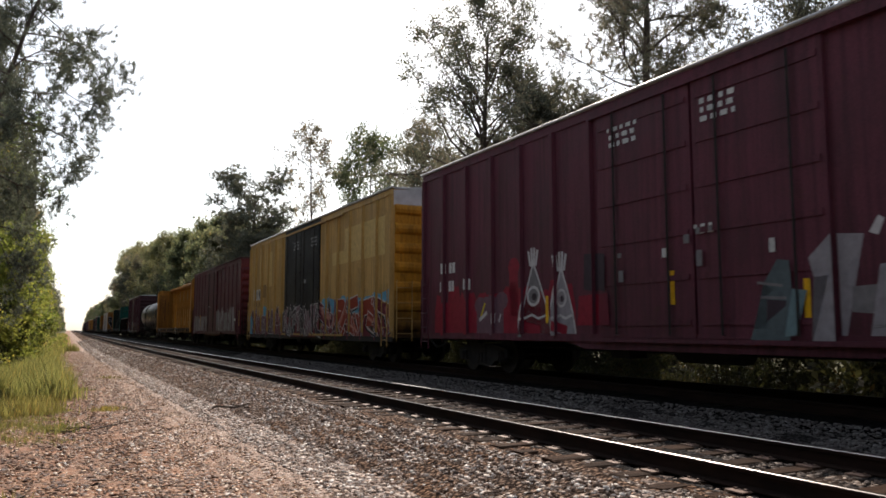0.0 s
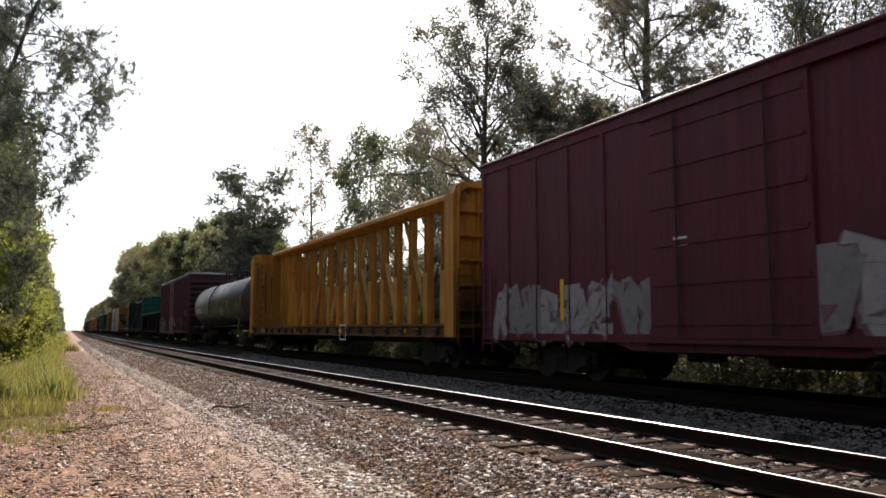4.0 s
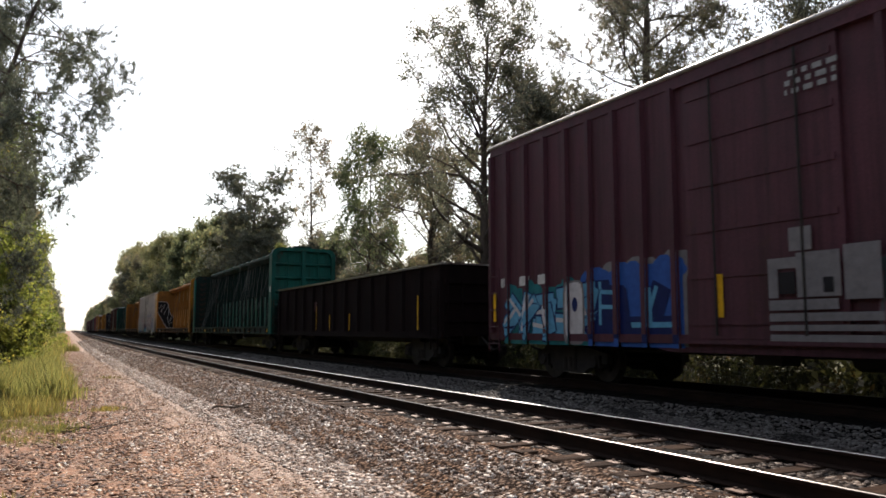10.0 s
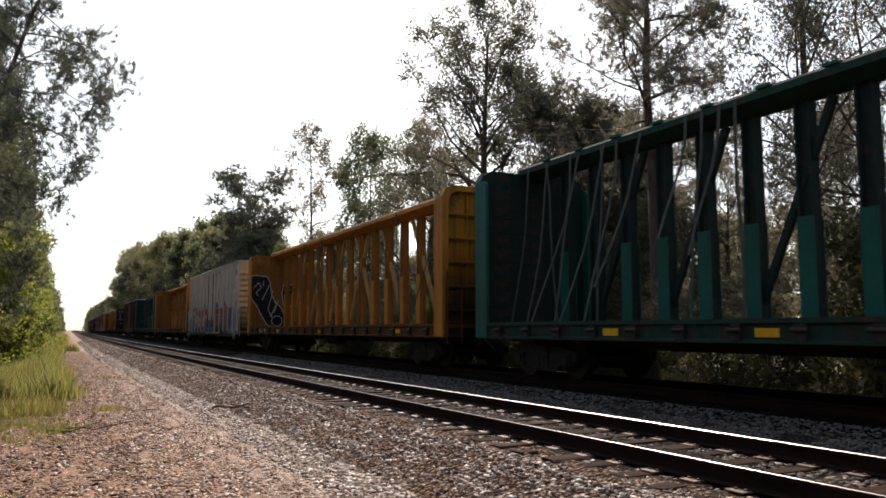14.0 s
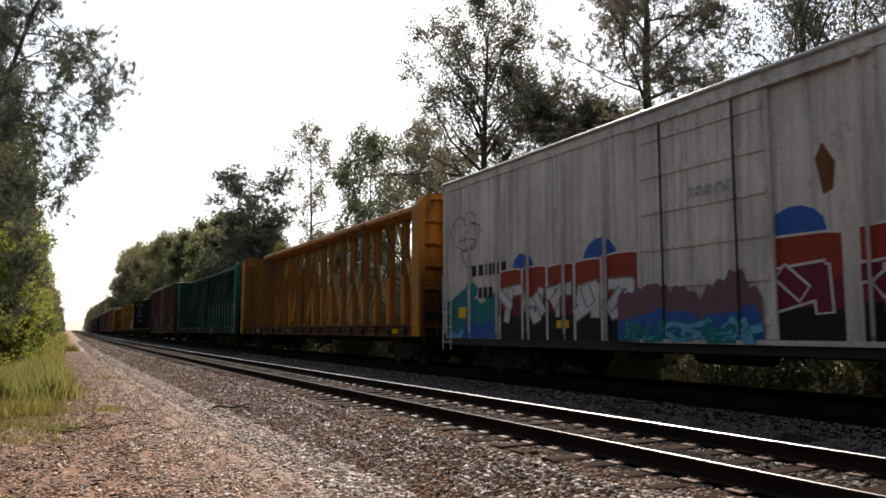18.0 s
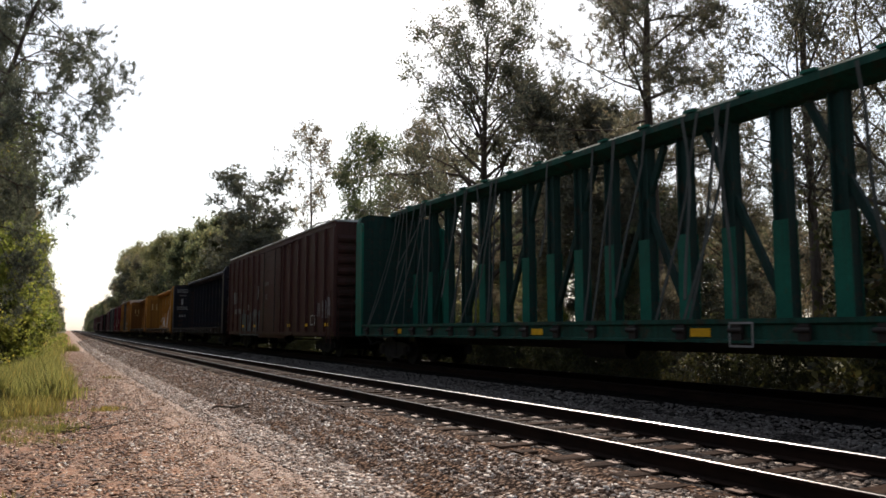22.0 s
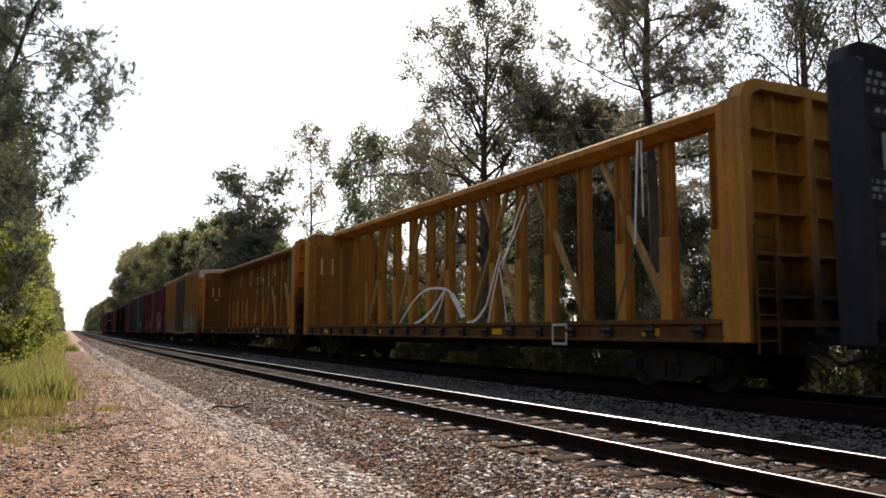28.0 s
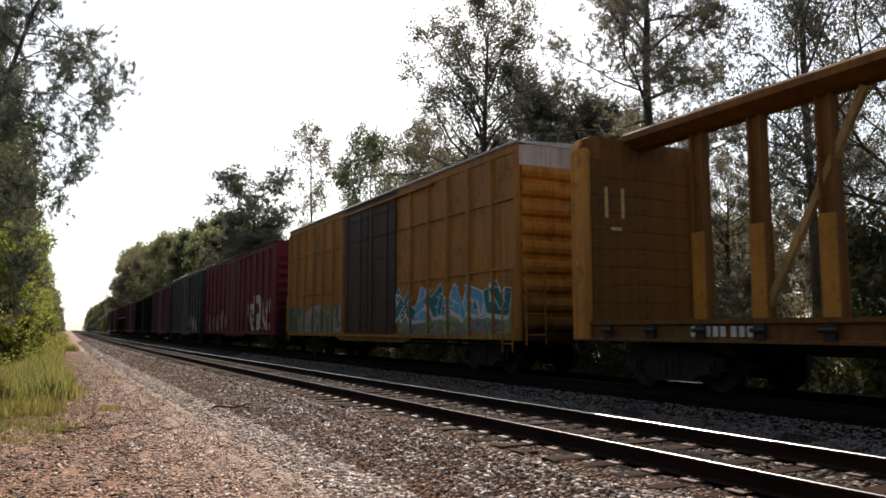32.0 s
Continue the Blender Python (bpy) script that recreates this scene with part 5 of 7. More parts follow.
def tank_car(label, lead, trail):
    car, L = start_car("tank_car", label, "tank car", lead, trail)
    R, zc = 1.51, 2.55
    bm = bmesh.new()
    prof = [(0.0, 0.0), (0.03, 0.42), (0.12, 0.82), (0.28, 1.15), (0.48, 1.38), (0.72, R), (L - 0.72, R), (L - 0.48, 1.38), (L - 0.28, 1.15), (L - 0.12, 0.82), (L - 0.03, 0.42), (L, 0.0)]
    lathe(bm, prof, (0, -L / 2, zc), (0, 1, 0), 48)
    t = part("tank", bm, M["tank_black"], car, smooth=True)
    for y in (-L / 2 + 0.74, -L * 0.22, -1.35, 1.35, L * 0.22, L / 2 - 0.74):
        bm = bmesh.new()
        lathe(bm, [(-0.03, R + 0.001), (-0.03, R + 0.012), (0.03, R + 0.012), (0.03, R + 0.001)], (0, y, zc), (0, 1, 0), 48)
        part("weld_band", bm, M["tank_black"], t)
    bm = bmesh.new()
    lathe(bm, [(0, 0.33), (0.26, 0.33), (0.30, 0.30), (0.32, 0.02)], (0, 0, zc + R - 0.05), (0, 0, 1), 24)
    part("valve_housing", bm, M["black"], car, smooth=False)
    bm = bmesh.new()
    bx(bm, -0.48, 0.48, -1.3, 2.0, zc + R + 0.05, zc + R + 0.08)
    for x in (-0.48, 0.45):
        bx(bm, x, x + 0.03, -1.3, 2.0, zc + R + 0.0, zc + R + 0.13)
    part("top_platform", bm, M["grime"], car)
    # hoop railings round the hatch
    zt = zc + R
    for x in (-0.48, 0.48):
        for posts, tops in (((1.95, 1.72), 0.95), ((0.95, 0.12), 1.42), ((-0.55, -1.28), 0.98)):
            bm = bmesh.new()
            ya, yb = posts
            for y in posts:
                rod(bm, (x, y, zt - 0.12), (x, y, zt + tops - 0.10), 0.027, 6)
            for (p, q) in (((ya, tops - 0.10), (ya + (yb - ya) * 0.12, tops)), ((ya + (yb - ya) * 0.12, tops), (yb - (yb - ya) * 0.12, tops)), ((yb - (yb - ya) * 0.12, tops), (yb, tops - 0.10))):
                rod(bm, (x, p[0], zt + p[1]), (x, q[0], zt + q[1]), 0.027, 6)
            part("railing", bm, M["grime"], car)
        bm = bmesh.new()
        rod(bm, (x, 1.72, zt + 0.82), (x, 0.12, zt + 0.72), 0.022, 6)
        rod(bm, (x, 0.12, zt + 0.60), (x, -1.28, zt + 0.62), 0.022, 6)
        part("guard_rail", bm, M["grime"], car)
    # ladders curve down both sides from the platform
    for s in (-1, 1):
        bm = bmesh.new()
        for dy in (-0.24, 0.24):
            prev = None
            for a in np.linspace(radians(66), radians(-12), 7):
                p = Vector((s * (R + 0.10) * math.cos(a), 1.5 + dy, zc + (R + 0.10) * math.sin(a)))
                if prev:
                    rod(bm, prev, p, 0.024, 5)
                prev = p
            rod(bm, prev, (s * 1.52, 1.5 + dy, 0.75), 0.014, 5)
        for a in np.linspace(radians(64), radians(-12), 6):
            p = Vector((s * (R + 0.10) * math.cos(a), 1.5, zc + (R + 0.10) * math.sin(a)))
            rod(bm, p + Vector((0, -0.24, 0)), p + Vector((0, 0.24, 0)), 0.016, 5)
        for z in (0.8, 1.1, 1.4, 1.7, 2.0):
            rod(bm, (s * 1.53, 1.26, z), (s * 1.53, 1.74, z), 0.011, 5)
        part("ladder", bm, M["grime"], car)
    for s in (-1, 1):
        bm = bmesh.new()
        e = s * L / 2
        y0, y1 = sorted((e - s * 3.4, e + s * 0.25))
        bx(bm, -0.35, 0.35, y0, y1, 0.70, 1.02)
        bx(bm, -1.5, 1.5, sorted((e - s * 0.35, e + s * 0.3))[0], sorted((e - s * 0.35, e + s * 0.3))[1], 1.0, 1.06)
        prism(bm, [(-1.25, 1.02), (1.25, 1.02), (1.2, 1.65), (0.9, 1.30), (0.4, 1.12), (-0.4, 1.12), (-0.9, 1.30), (-1.2, 1.65)], "y", e - s * 2.5 - 0.25, e - s * 2.5 + 0.25)
        part("stub_sill", bm, M["grime"], car)
    bm = bmesh.new()
    for s in (-1, 1):
        rod(bm, (s * 1.5, -L / 2 + 0.2, 1.22), (s * 1.5, L / 2 - 0.2, 1.22), 0.022, 6)
        for y in np.linspace(-L / 2 + 0.2, L / 2 - 0.2, 9):
            rod(bm, (s * 1.5, y, 1.22), (s * 1.36, y, 1.75), 0.018, 5)
    part("side_rail", bm, M["grime"], car)
    # lettering bars and scrawls wrapped on the shell
    def on_shell(quads, mat, name, label):
        bm = bmesh.new()
        for quad in quads:
            pts = []
            for y, z in quad:
                a = math.asin(max(-1, min(1, (z - zc) / R)))
                pts.append((-(R + 0.014) * math.cos(a), y, zc + (R + 0.014) * math.sin(a)))
            bm.faces.new([bm.verts.new(p) for p in pts])
        ob = part(name, bm, mat, t, label)
        if len(quads) > 1:
            ob["kind"] = "stuff"

    def boxes(rows):
        return [((y0, z0), (y1, z0), (y1, z1), (y0, z1)) for y0, y1, z0, z1 in rows]

    on_shell(boxes(word(5.15, 2.12, 0.30, (0.14, 0.14, 0.14, 0.14, 0.14, 0.14, 0.05, 0.16, 0.18, 0.06, 0.15), 0.045)), M["white_line"], "stencil", "white lettering")
    on_shell(boxes(small_print(5.2, 1.86, 1.5, 2, 0.06)), M["grey_line"], "stencil", "grey lettering")
    for y in (4.42, 2.32, -0.8, -3.75, -7.35):
        on_shell(boxes([(y, y + 0.07, z, z + 0.12) for z in (2.28, 2.40, 2.52, 2.64, 2.76)]), M["reflector"], "reflector", "yellow reflective strip")
    rng = random.Random(5)
    for y, z, w, h, m in ((1.75, 1.58, 1.0, 0.5, "g_grey"), (0.2, 2.25, 0.85, 0.8, "g_grey"), (-2.5, 1.95, 1.0, 0.45, "g_white")):
        strokes = []
        for i in range(7):
            cy, cz = y + w * rng.random(), z + h * rng.uniform(0.2, 0.8)
            ry, rz, a0 = w * rng.uniform(0.08, 0.26), h * rng.uniform(0.15, 0.5), rng.uniform(0, 6)
            strokes += thick_line([(cy + ry * math.cos(a0 + k * 0.75), cz + rz * math.sin(a0 + k * 0.75)) for k in range(rng.randint(4, 8))], 0.035)
        on_shell(strokes, M[m], "graffiti", "pale graffiti scrawl")
    on_shell(boxes([(-7.0, -5.95, z, z + 0.11) for z in (1.98, 2.1, 2.22, 2.34, 2.46)]), M["grey_dark"], "paint_patch", "faded grey repaint patch")
    on_shell(boxes(small_print(-5.8, 1.72, 0.55, 3, 0.06) + small_print(-6.6, 2.3, 0.5, 1, 0.1)), M["white_line"], "stencil", "white lettering")
    on_shell(boxes(small_print(-0.3, 3.2, 0.6, 2, 0.06)), M["g_green"], "stencil", "pale green lettering")
    bm = bmesh.new()
    for x0, x1, z0, z1 in word(-0.15, zc + 0.42, 0.11, (0.07,) * 11, 0.03) + small_print(-0.1, zc + 0.26, 0.9, 2, 0.05):
        ys = [-L / 2 + np.interp(math.hypot(x, z - zc), (0, 0.42, 0.82, 1.15, 1.36), (0, 0.03, 0.12, 0.28, 0.48)) - 0.012 for x, z in ((x0, z0), (x1, z0), (x1, z1), (x0, z1))]
        bm.faces.new([bm.verts.new(p) for p in ((x0, ys[0], z0), (x1, ys[1], z0), (x1, ys[2], z1), (x0, ys[3], z1))])
    part("stencil", bm, M["white_line"], t, "white lettering")["kind"] = "stuff"
    running_gear(car, L + 0.5, 2.6)
    return car


tank_car("glossy black tank car with a railed top platform", 81.3, 98.0)

c, L, ribs, X = boxcar("dark maroon boxcar with many posts and patchy graffiti", 100.1, 117.6, "maroon_dark", 5.30, (8.6, 11.4), None, 24, post_w=0.14, post_d=0.09, end_dark=(1.6, 5.2))
T = L / 2
painted(c, X, cloud_edge(2.7, 5.3, 0.74, 2.22, "g_dust", 56, 0.25) + cloud_edge(2.78, 5.3, 0.72, 2.12, "g_blue", 57, 0.25) + cloud_edge(5.2, 8.2, 0.72, 1.95, "g_teal", 58, 0.2)
        + big_letters(2.9, 5.2, 0.76, 2.0, 2, ["g_blue", "g_navy"], 61, "g_navy", "", "g_sky", 0.40, edge=0.05) + big_letters(5.15, 8.15, 0.74, 1.9, 3, ["g_sky", "g_sky"], 62, "g_navy", "", "g_white", 0.36, edge=0.06)
        + [("g_dust", capsule(5.6, 1.35, 0.30, 0.62)), ("g_white", capsule(5.6, 1.38, 0.24, 0.55)), ("g_navy", ring(5.6, 1.5, 0.09, 0.14))], "bold blue graffiti letters with a pale outline", ribs, 0.06)
bars(c, X - 0.09, [(-0.6, 1.06, 0.86, 0.95), (-0.6, 1.06, 1.0, 1.08), (-0.6, 1.06, 1.13, 1.24), (0.0, 1.06, 1.28, 1.42), (-0.05, 0.6, 1.45, 2.05), (0.9, 1.06, 1.45, 2.0), (0.6, 0.9, 1.85, 2.0), (0.35, 0.7, 2.08, 2.4), (-0.6, -0.1, 1.4, 2.1)], M["g_dust"], "graffiti", "white block graffiti")
bars(c, X - 0.095, [(0.62, 0.88, 1.5, 1.8), (0.05, 0.2, 1.5, 1.7)], M["g_black"], "graffiti", "black block graffiti")
graffiti(c, X, -7.0, -0.6, 0.82, 2.0, ["g_mauve", "g_slate", "g_dust", "g_mauve", "g_mauve"], "g_mauve", None, 52, "wild", ribs, 0.09, "pale washed-out graffiti", letters=10)
bars(c, X - 0.06, [(y, y + 0.24, z, z + 0.045) for y in (-7.15, -7.55, -7.95, -8.35) for z in (2.08, 2.2, 2.32, 2.44)], M["grey_line"], "stencil", "grey hatched lettering")
bars(c, X - 0.06, [(-7.75, -7.0, 1.12, 1.7)], M["g_black"], "graffiti", "black painted block")
bars(c, X - 0.064, [(-8.2, -7.85, 1.25, 1.42)], M["g_yellow"], "placard", "yellow placard")
bars(c, X - 0.06, [(-8.3, -7.8, 0.9, 1.15), (-8.25, -7.8, 1.55, 1.9)], M["g_dust"], "graffiti", "pale painted block")
graffiti(c, X, 1.95, 2.6, 1.25, 1.9, ["g_grey"], "g_grey", None, 53, "wild", ribs, 0.09, "small pale scrawl", letters=2)
bars(c, X, word(6.5, 1.95, 0.2, (0.16, 0.16), 0.06) + word(7.2, 1.95, 0.2, (0.16, 0.16), 0.06) + word(8.05, 1.95, 0.2, (0.1, 0.1), 0.08), M["white_line"], "stencil", "white lettering", ribs)
bars(c, X - 0.09, small_print(-0.2, 4.5, 0.85, 3, 0.075), M["grey_line"], "stencil", "white lettering")
bars(c, X - 0.09, [(-1.95, -1.8, 1.3, 1.7)], M["g_yellow"], "graffiti", "yellow paint mark")
for y in (-8.72, -5.6, -1.6, 1.9, 8.45):
    bars(c, X - 0.065, [(y, y + 0.11, 1.2, 1.85)], M["reflector"], "reflector", "yellow reflective strip")


def gondola(label, lead, trail, paint, top=2.72):
    car, L = start_car("gondola_car", label, "gondola car", lead, trail)
    P, hw, z0 = M[paint], 1.5, 0.85
    for s in (-1, 1):
        bm = bmesh.new()
        x0, x1 = sorted((s * (hw - 0.08), s * (hw - 0.14)))
        bx(bm, x0, x1, -L / 2, L / 2, z0, top)
        part("side_wall", bm, P, car)
        bm = bmesh.new()
        x0, x1 = sorted((s * (hw - 0.18), s * (hw + 0.01)))
        bx(bm, x0, x1, -L / 2, L / 2, top - 0.01, top + 0.045)
        part("top_coping", bm, M["worn"], car, "bright worn steel coping")
        bm = bmesh.new()
        x0, x1 = sorted((s * (hw - 0.14), s * hw))
        bx(bm, x0, x1, -L / 2, L / 2, z0 - 0.06, z0 + 0.12)
        part("side_sill", bm, P, car)
        bm = bmesh.new()
        prism(bm, [(s * (hw - 0.08), -0.12), (s * hw, -0.05), (s * hw, 0.05), (s * (hw - 0.08), 0.12)], "z", z0 + 0.12, top - 0.06)
        post = to_mesh("side_post", bm, P)
        for y in np.linspace(-L / 2 + 0.15, L / 2 - 0.15, 14):
            part("side_post", post, None, car, at=pose(0, y, 0))
    for s in (-1, 1):
        bm = bmesh.new()
        y0, y1 = sorted((s * (L / 2 - 0.06), s * L / 2))
        bx(bm, -hw + 0.08, hw - 0.08, y0, y1, z0, top)
        end = part("end_wall", bm, P, car)
        bm = bmesh.new()
        bx(bm, -hw + 0.02, hw - 0.02, y0 - 0.05, y1 + 0.05, top - 0.005, top + 0.04)
        part("end_coping", bm, M["worn"], end, "worn steel coping")
        for z in (1.3, 1.8, 2.3):
            bm = bmesh.new()
            ya, yb = sorted((s * L / 2, s * (L / 2 + 0.07)))
            bx(bm, -hw + 0.1, hw - 0.1, ya, yb, z - 0.08, z + 0.08)
            part("end_rib", bm, P, end)
        ladder(car, -hw + 0.35, s * (L / 2 + 0.12), 0.6, 2.3, P, "x", 0.42, 5)
        ladder(car, -hw - 0.04, s * (L / 2 - 0.35), 0.5, 2.3, P, "y", 0.42, 5)
    bm = bmesh.new()
    bx(bm, -hw + 0.1, hw - 0.1, -L / 2 + 0.02, L / 2 - 0.02, z0 + 0.02, z0 + 0.1)
    bx(bm, -0.35, 0.35, -L / 2 + 0.1, L / 2 - 0.1, 0.62, z0)
    part("floor", bm, M["grime"], car)
    for y, top in ((-6.62, 1.95), (-4.13, 1.55), (-0.99, 1.55), (1.06, 1.55), (2.64, 1.9), (6.6, 1.6)):
        bars(car, -(hw + 0.006 if y < -6 else hw - 0.075), [(y, y + 0.05, 1.0, top)], M["reflector"], "reflector", "yellow reflective strip")
    bars(car, -(hw - 0.075), [(2.95, 3.1, 0.88, 1.15)] + small_print(2.6, 2.0, 0.35, 4), M["g_mauve"], "stencil", "grey lettering")
    running_gear(car, L, 2.1)


gondola("low dark brown steel gondola car with ribbed sides", 120.1, 136.1, "gon_brown")

c, L, dk, hw, ch = centerbeam("green centre-beam flatcar hung with slack straps", 137.2, 159.3, "green", 20, strap="pale_strap", strap_n=34, seed=7, scallop=True, panel_len=0.3)
marks_on_sill(c, L, dk, hw, (-10.3, -6.8, -1.5, 2.6, 6.0))
bars(c, -(hw + 0.006), [(-L / 2 + 0.1, -L / 2 + 0.28, 2.75, 2.98)], M["white_line"], "placard", "white placard")

c, L, dk, hw, ch = centerbeam("orange-yellow centre-beam flatcar with black graffiti on its end", 161.0, 182.95, "orange_yellow", 16, seed=8, panel_len=0.3, strap="dark_strap", strap_n=5)
T = L / 2
marks_on_sill(c, L, dk, hw, (-8.2, -1.0, 5.0))


def face_painting(car):
    """Black figure with thin white lines, drawn across the inner face of the end bulkhead."""
    def at(p):
        return (1.5 - p[0] * 2.3, 1.15 + p[1] * 2.63)
    bm = bmesh.new()
    for blob in ([(0, 0.98), (0.14, 1), (0.38, 0.98), (0.45, 0.87), (0.48, 0.67), (0.58, 0.47), (0.70, 0.40), (0.79, 0.24), (0.80, 0.02), (0.62, 0), (0.41, 0.04), (0.29, 0.20), (0.17, 0.40), (0.06, 0.53), (0.01, 0.69)],
                 [(0.76, 0.82), (0.86, 0.85), (1.0, 0.82), (1.02, 0.58), (1.0, 0.40), (0.76, 0.45), (0.72, 0.67)]):
        pts = [at(p) for p in blob]
        vs = [bm.verts.new((-0.004, p[0], p[1])) for p in pts]
        f = bm.faces.new(vs)
        f.material_index = 0
        for k, q in enumerate(thick_line(pts + pts[:1], 0.035)):
            flat_poly(bm, q, -0.006 - 0.0002 * (k % 2), 1)
    circle = [(0.62 + 0.12 * math.cos(t), 0.12 + 0.10 * math.sin(t)) for t in np.linspace(0, 6.3, 13)]
    for line in ([(0.08, 0.75), (0.2, 0.86), (0.26, 0.76), (0.14, 0.66), (0.2, 0.60)], [(0.46, 0.85), (0.28, 0.53)], [(0.52, 0.72), (0.42, 0.35), (0.5, 0.2)], [(0.64, 0.52), (0.48, 0.2)], [(0.3, 0.9), (0.3, 0.8)], circle, [(0.84, 0.75), (0.92, 0.74)], [(0.6, 0.4), (0.55, 0.28)]):
        for k, q in enumerate(thick_line([at(p) for p in line], 0.028)):
            flat_poly(bm, q, -0.008 - 0.0002 * (k % 3), 1)
    bmesh.ops.triangulate(bm, faces=[f for f in bm.faces if len(f.verts) > 4])
    me = bpy.data.meshes.new("graffiti")
    bm.to_mesh(me)
    bm.free()
    for m in ("g_black", "g_white"):
        me.materials.append(M[m])
    ob = new("graffiti", me)
    ob.parent, ob["label"], ob["kind"] = car, "black graffiti with thin white outlines", "stuff"
    return ob


on_bulkhead(c, L, lambda: face_painting(c))
bars(c, -(hw - 0.046), word(T - 3.6, dk - 0.25, 0.16, (0.1, 0.1, 0.1, 0.1, 0, 0.1, 0.1, 0.1, 0.1)), M["white_line"], "stencil", "white lettering")

c, L, ribs, X = boxcar("dirty white insulated boxcar with red and blue graffiti", 185.4, 201.9, "white", 4.84, (6.4, 9.2), None, 13, end_paint="cream", roof="galv", category="refrigerator car", post_w=0.09, end_ribs=11, end_dark=(0.2, 1.6), sill="grime")
T = L / 2
def steps(a, b, k):
    w = (b - a) / k
    return [(a + i * w + 0.02, a + (i + 1) * w - 0.02) for i in range(k)]


painted(c, X, [("g_blue", ring(2.05, 2.3, 0.50, 0.42)), ("g_blue", ring(4.65, 2.3, 0.42, 0.36))] + block_piece(steps(1.0, 5.58, 5), 0.80, 2.40, 91, "g_white", "g_dust"), "row of red-topped blocks with white figures under blue domes", ribs)
painted(c, X, [("g_blue", ring(-2.15, 2.35, 0.48, 0.36)), ("g_blue", ring(-4.5, 2.3, 0.50, 0.40))] + block_piece([(-2.85, -1.44), (-3.98, -3.12), (-4.88, -4.02), (-5.93, -4.94)], 0.80, 2.38, 93, "g_maroon", "g_white"), "row of large red-topped blocks with white outlines under blue domes", ribs)
graffiti(c, X - 0.09, -1.5, 1.35, 0.82, 1.85, ["g_mauve"], "g_mauve", "g_mauve", 92, "field", (), 0, "mauve painted field")
graffiti(c, X - 0.094, -1.5, 1.35, 0.82, 1.35, ["g_sky"], "g_sky", "g_blue", 99, "field", (), 0, "blue painted field")
graffiti(c, X - 0.098, -1.5, 1.3, 0.82, 1.15, ["g_teal", "g_sky"], "g_teal", None, 96, "wild", (), 0, "teal shapes", letters=6)
painted(c, X, cloud_edge(-T + 0.1, -5.95, 0.82, 2.25, "g_teal", 94, 0.3) + cloud_edge(-T + 0.1, -6.1, 0.82, 1.75, "g_blue", 98, 0.3) + cloud_edge(-T + 0.9, -6.2, 0.82, 1.1, "g_sky", 99, 0.2)
        + [("g_sky", ring(-6.6, 1.15, 0.16, 0.16)), ("g_teal", ring(-7.0, 1.75, 0.28, 0.25)), ("g_white", ring(-6.85, 1.72, 0.06, 0.08))] + brush("g_dust", [(-6.15, 1.5), (-6.45, 1.48)], 0.04) + brush("g_dust", [(-6.3, 1.5), (-6.3, 1.2)], 0.04) + brush("g_dust", [(-6.1, 1.2), (-6.5, 1.19)], 0.04), "teal and blue painted clouds", ribs)
painted(c, X, cloud_edge(T - 2.6, T - 0.12, 0.82, 1.75, "g_teal", 95, 0.28) + cloud_edge(T - 1.5, T - 0.8, 1.3, 2.05, "g_teal", 96, 0.3) + cloud_edge(T - 2.5, T - 0.9, 0.82, 1.15, "g_blue", 97, 0.25) + cloud_edge(T - 0.9, T - 0.12, 0.82, 0.98, "g_sky", 98, 0.12), "teal and blue painted clouds", ribs)
bm = bmesh.new()
r9 = random.Random(9)
for i in range(9):
    y, z = 7.2 + r9.uniform(-0.5, 0.5), 3.2 + r9.uniform(-0.5, 0.5)
    a0, ry, rz = r9.uniform(0, 6), r9.uniform(0.2, 0.6), r9.uniform(0.15, 0.45)
    for k, q in enumerate(thick_line([(y + ry * math.cos(a0 + j * 0.6), z + rz * math.sin(a0 + j * 0.6)) for j in range(r9.randint(4, 8))], 0.03)):
        flat_poly(bm, q, X - 0.004 - 0.0002 * (k % 3) - 0.0008 * (i % 5), 0)
over_ribs(bm, [r for r in ribs if r[1] > 4.0], 0.08)
part("graffiti", bm, M["g_mauve"], c, "thin grey scrawl")["kind"] = "stuff"
bars(c, X, [(-T + 0.08, -T + 0.68, 2.98, 4.28), (-T + 0.1, -T + 0.55, 1.62, 2.12)], M["black_line"], "vent_opening", "dark opening of the cooling unit")
painted(c, X - 0.012, [("g_white", [(-T + 0.12, 3.02), (-T + 0.62, 3.02), (-T + 0.66, 3.95), (-T + 0.5, 4.05), (-T + 0.2, 3.9)]), ("g_black", ring(-T + 0.28, 3.78, 0.06, 0.13)), ("g_dust", [(-T + 0.08, 2.2), (-T + 0.75, 2.2), (-T + 0.75, 2.6), (-T + 0.08, 2.6)])]
        + brush("g_white", [(-T + 0.08, 2.14), (-T + 0.57, 2.14), (-T + 0.57, 1.6)], 0.03), "pale cooling unit cover")
painted(c, X, brush("g_slate", [(-5.55, 3.7), (-6.0, 3.7), (-6.0, 3.42), (-5.78, 3.15), (-5.55, 3.42), (-5.55, 3.7)], 0.05) + [("g_slate", [(y, 3.28), (y + 0.04, 3.28), (y + 0.04, 3.5), (y, 3.5)]) for y in (-5.94, -5.84, -5.74, -5.64)]
        + [("g_slate", [(a, z), (a + 0.1, z), (a + 0.1, z + 0.1), (a, z + 0.1)]) for z in (3.28, 3.48) for a in (-7.2, -7.06, -6.92, -6.78, -6.64, -6.5)], "grey shield emblem and two lines of lettering", ribs)
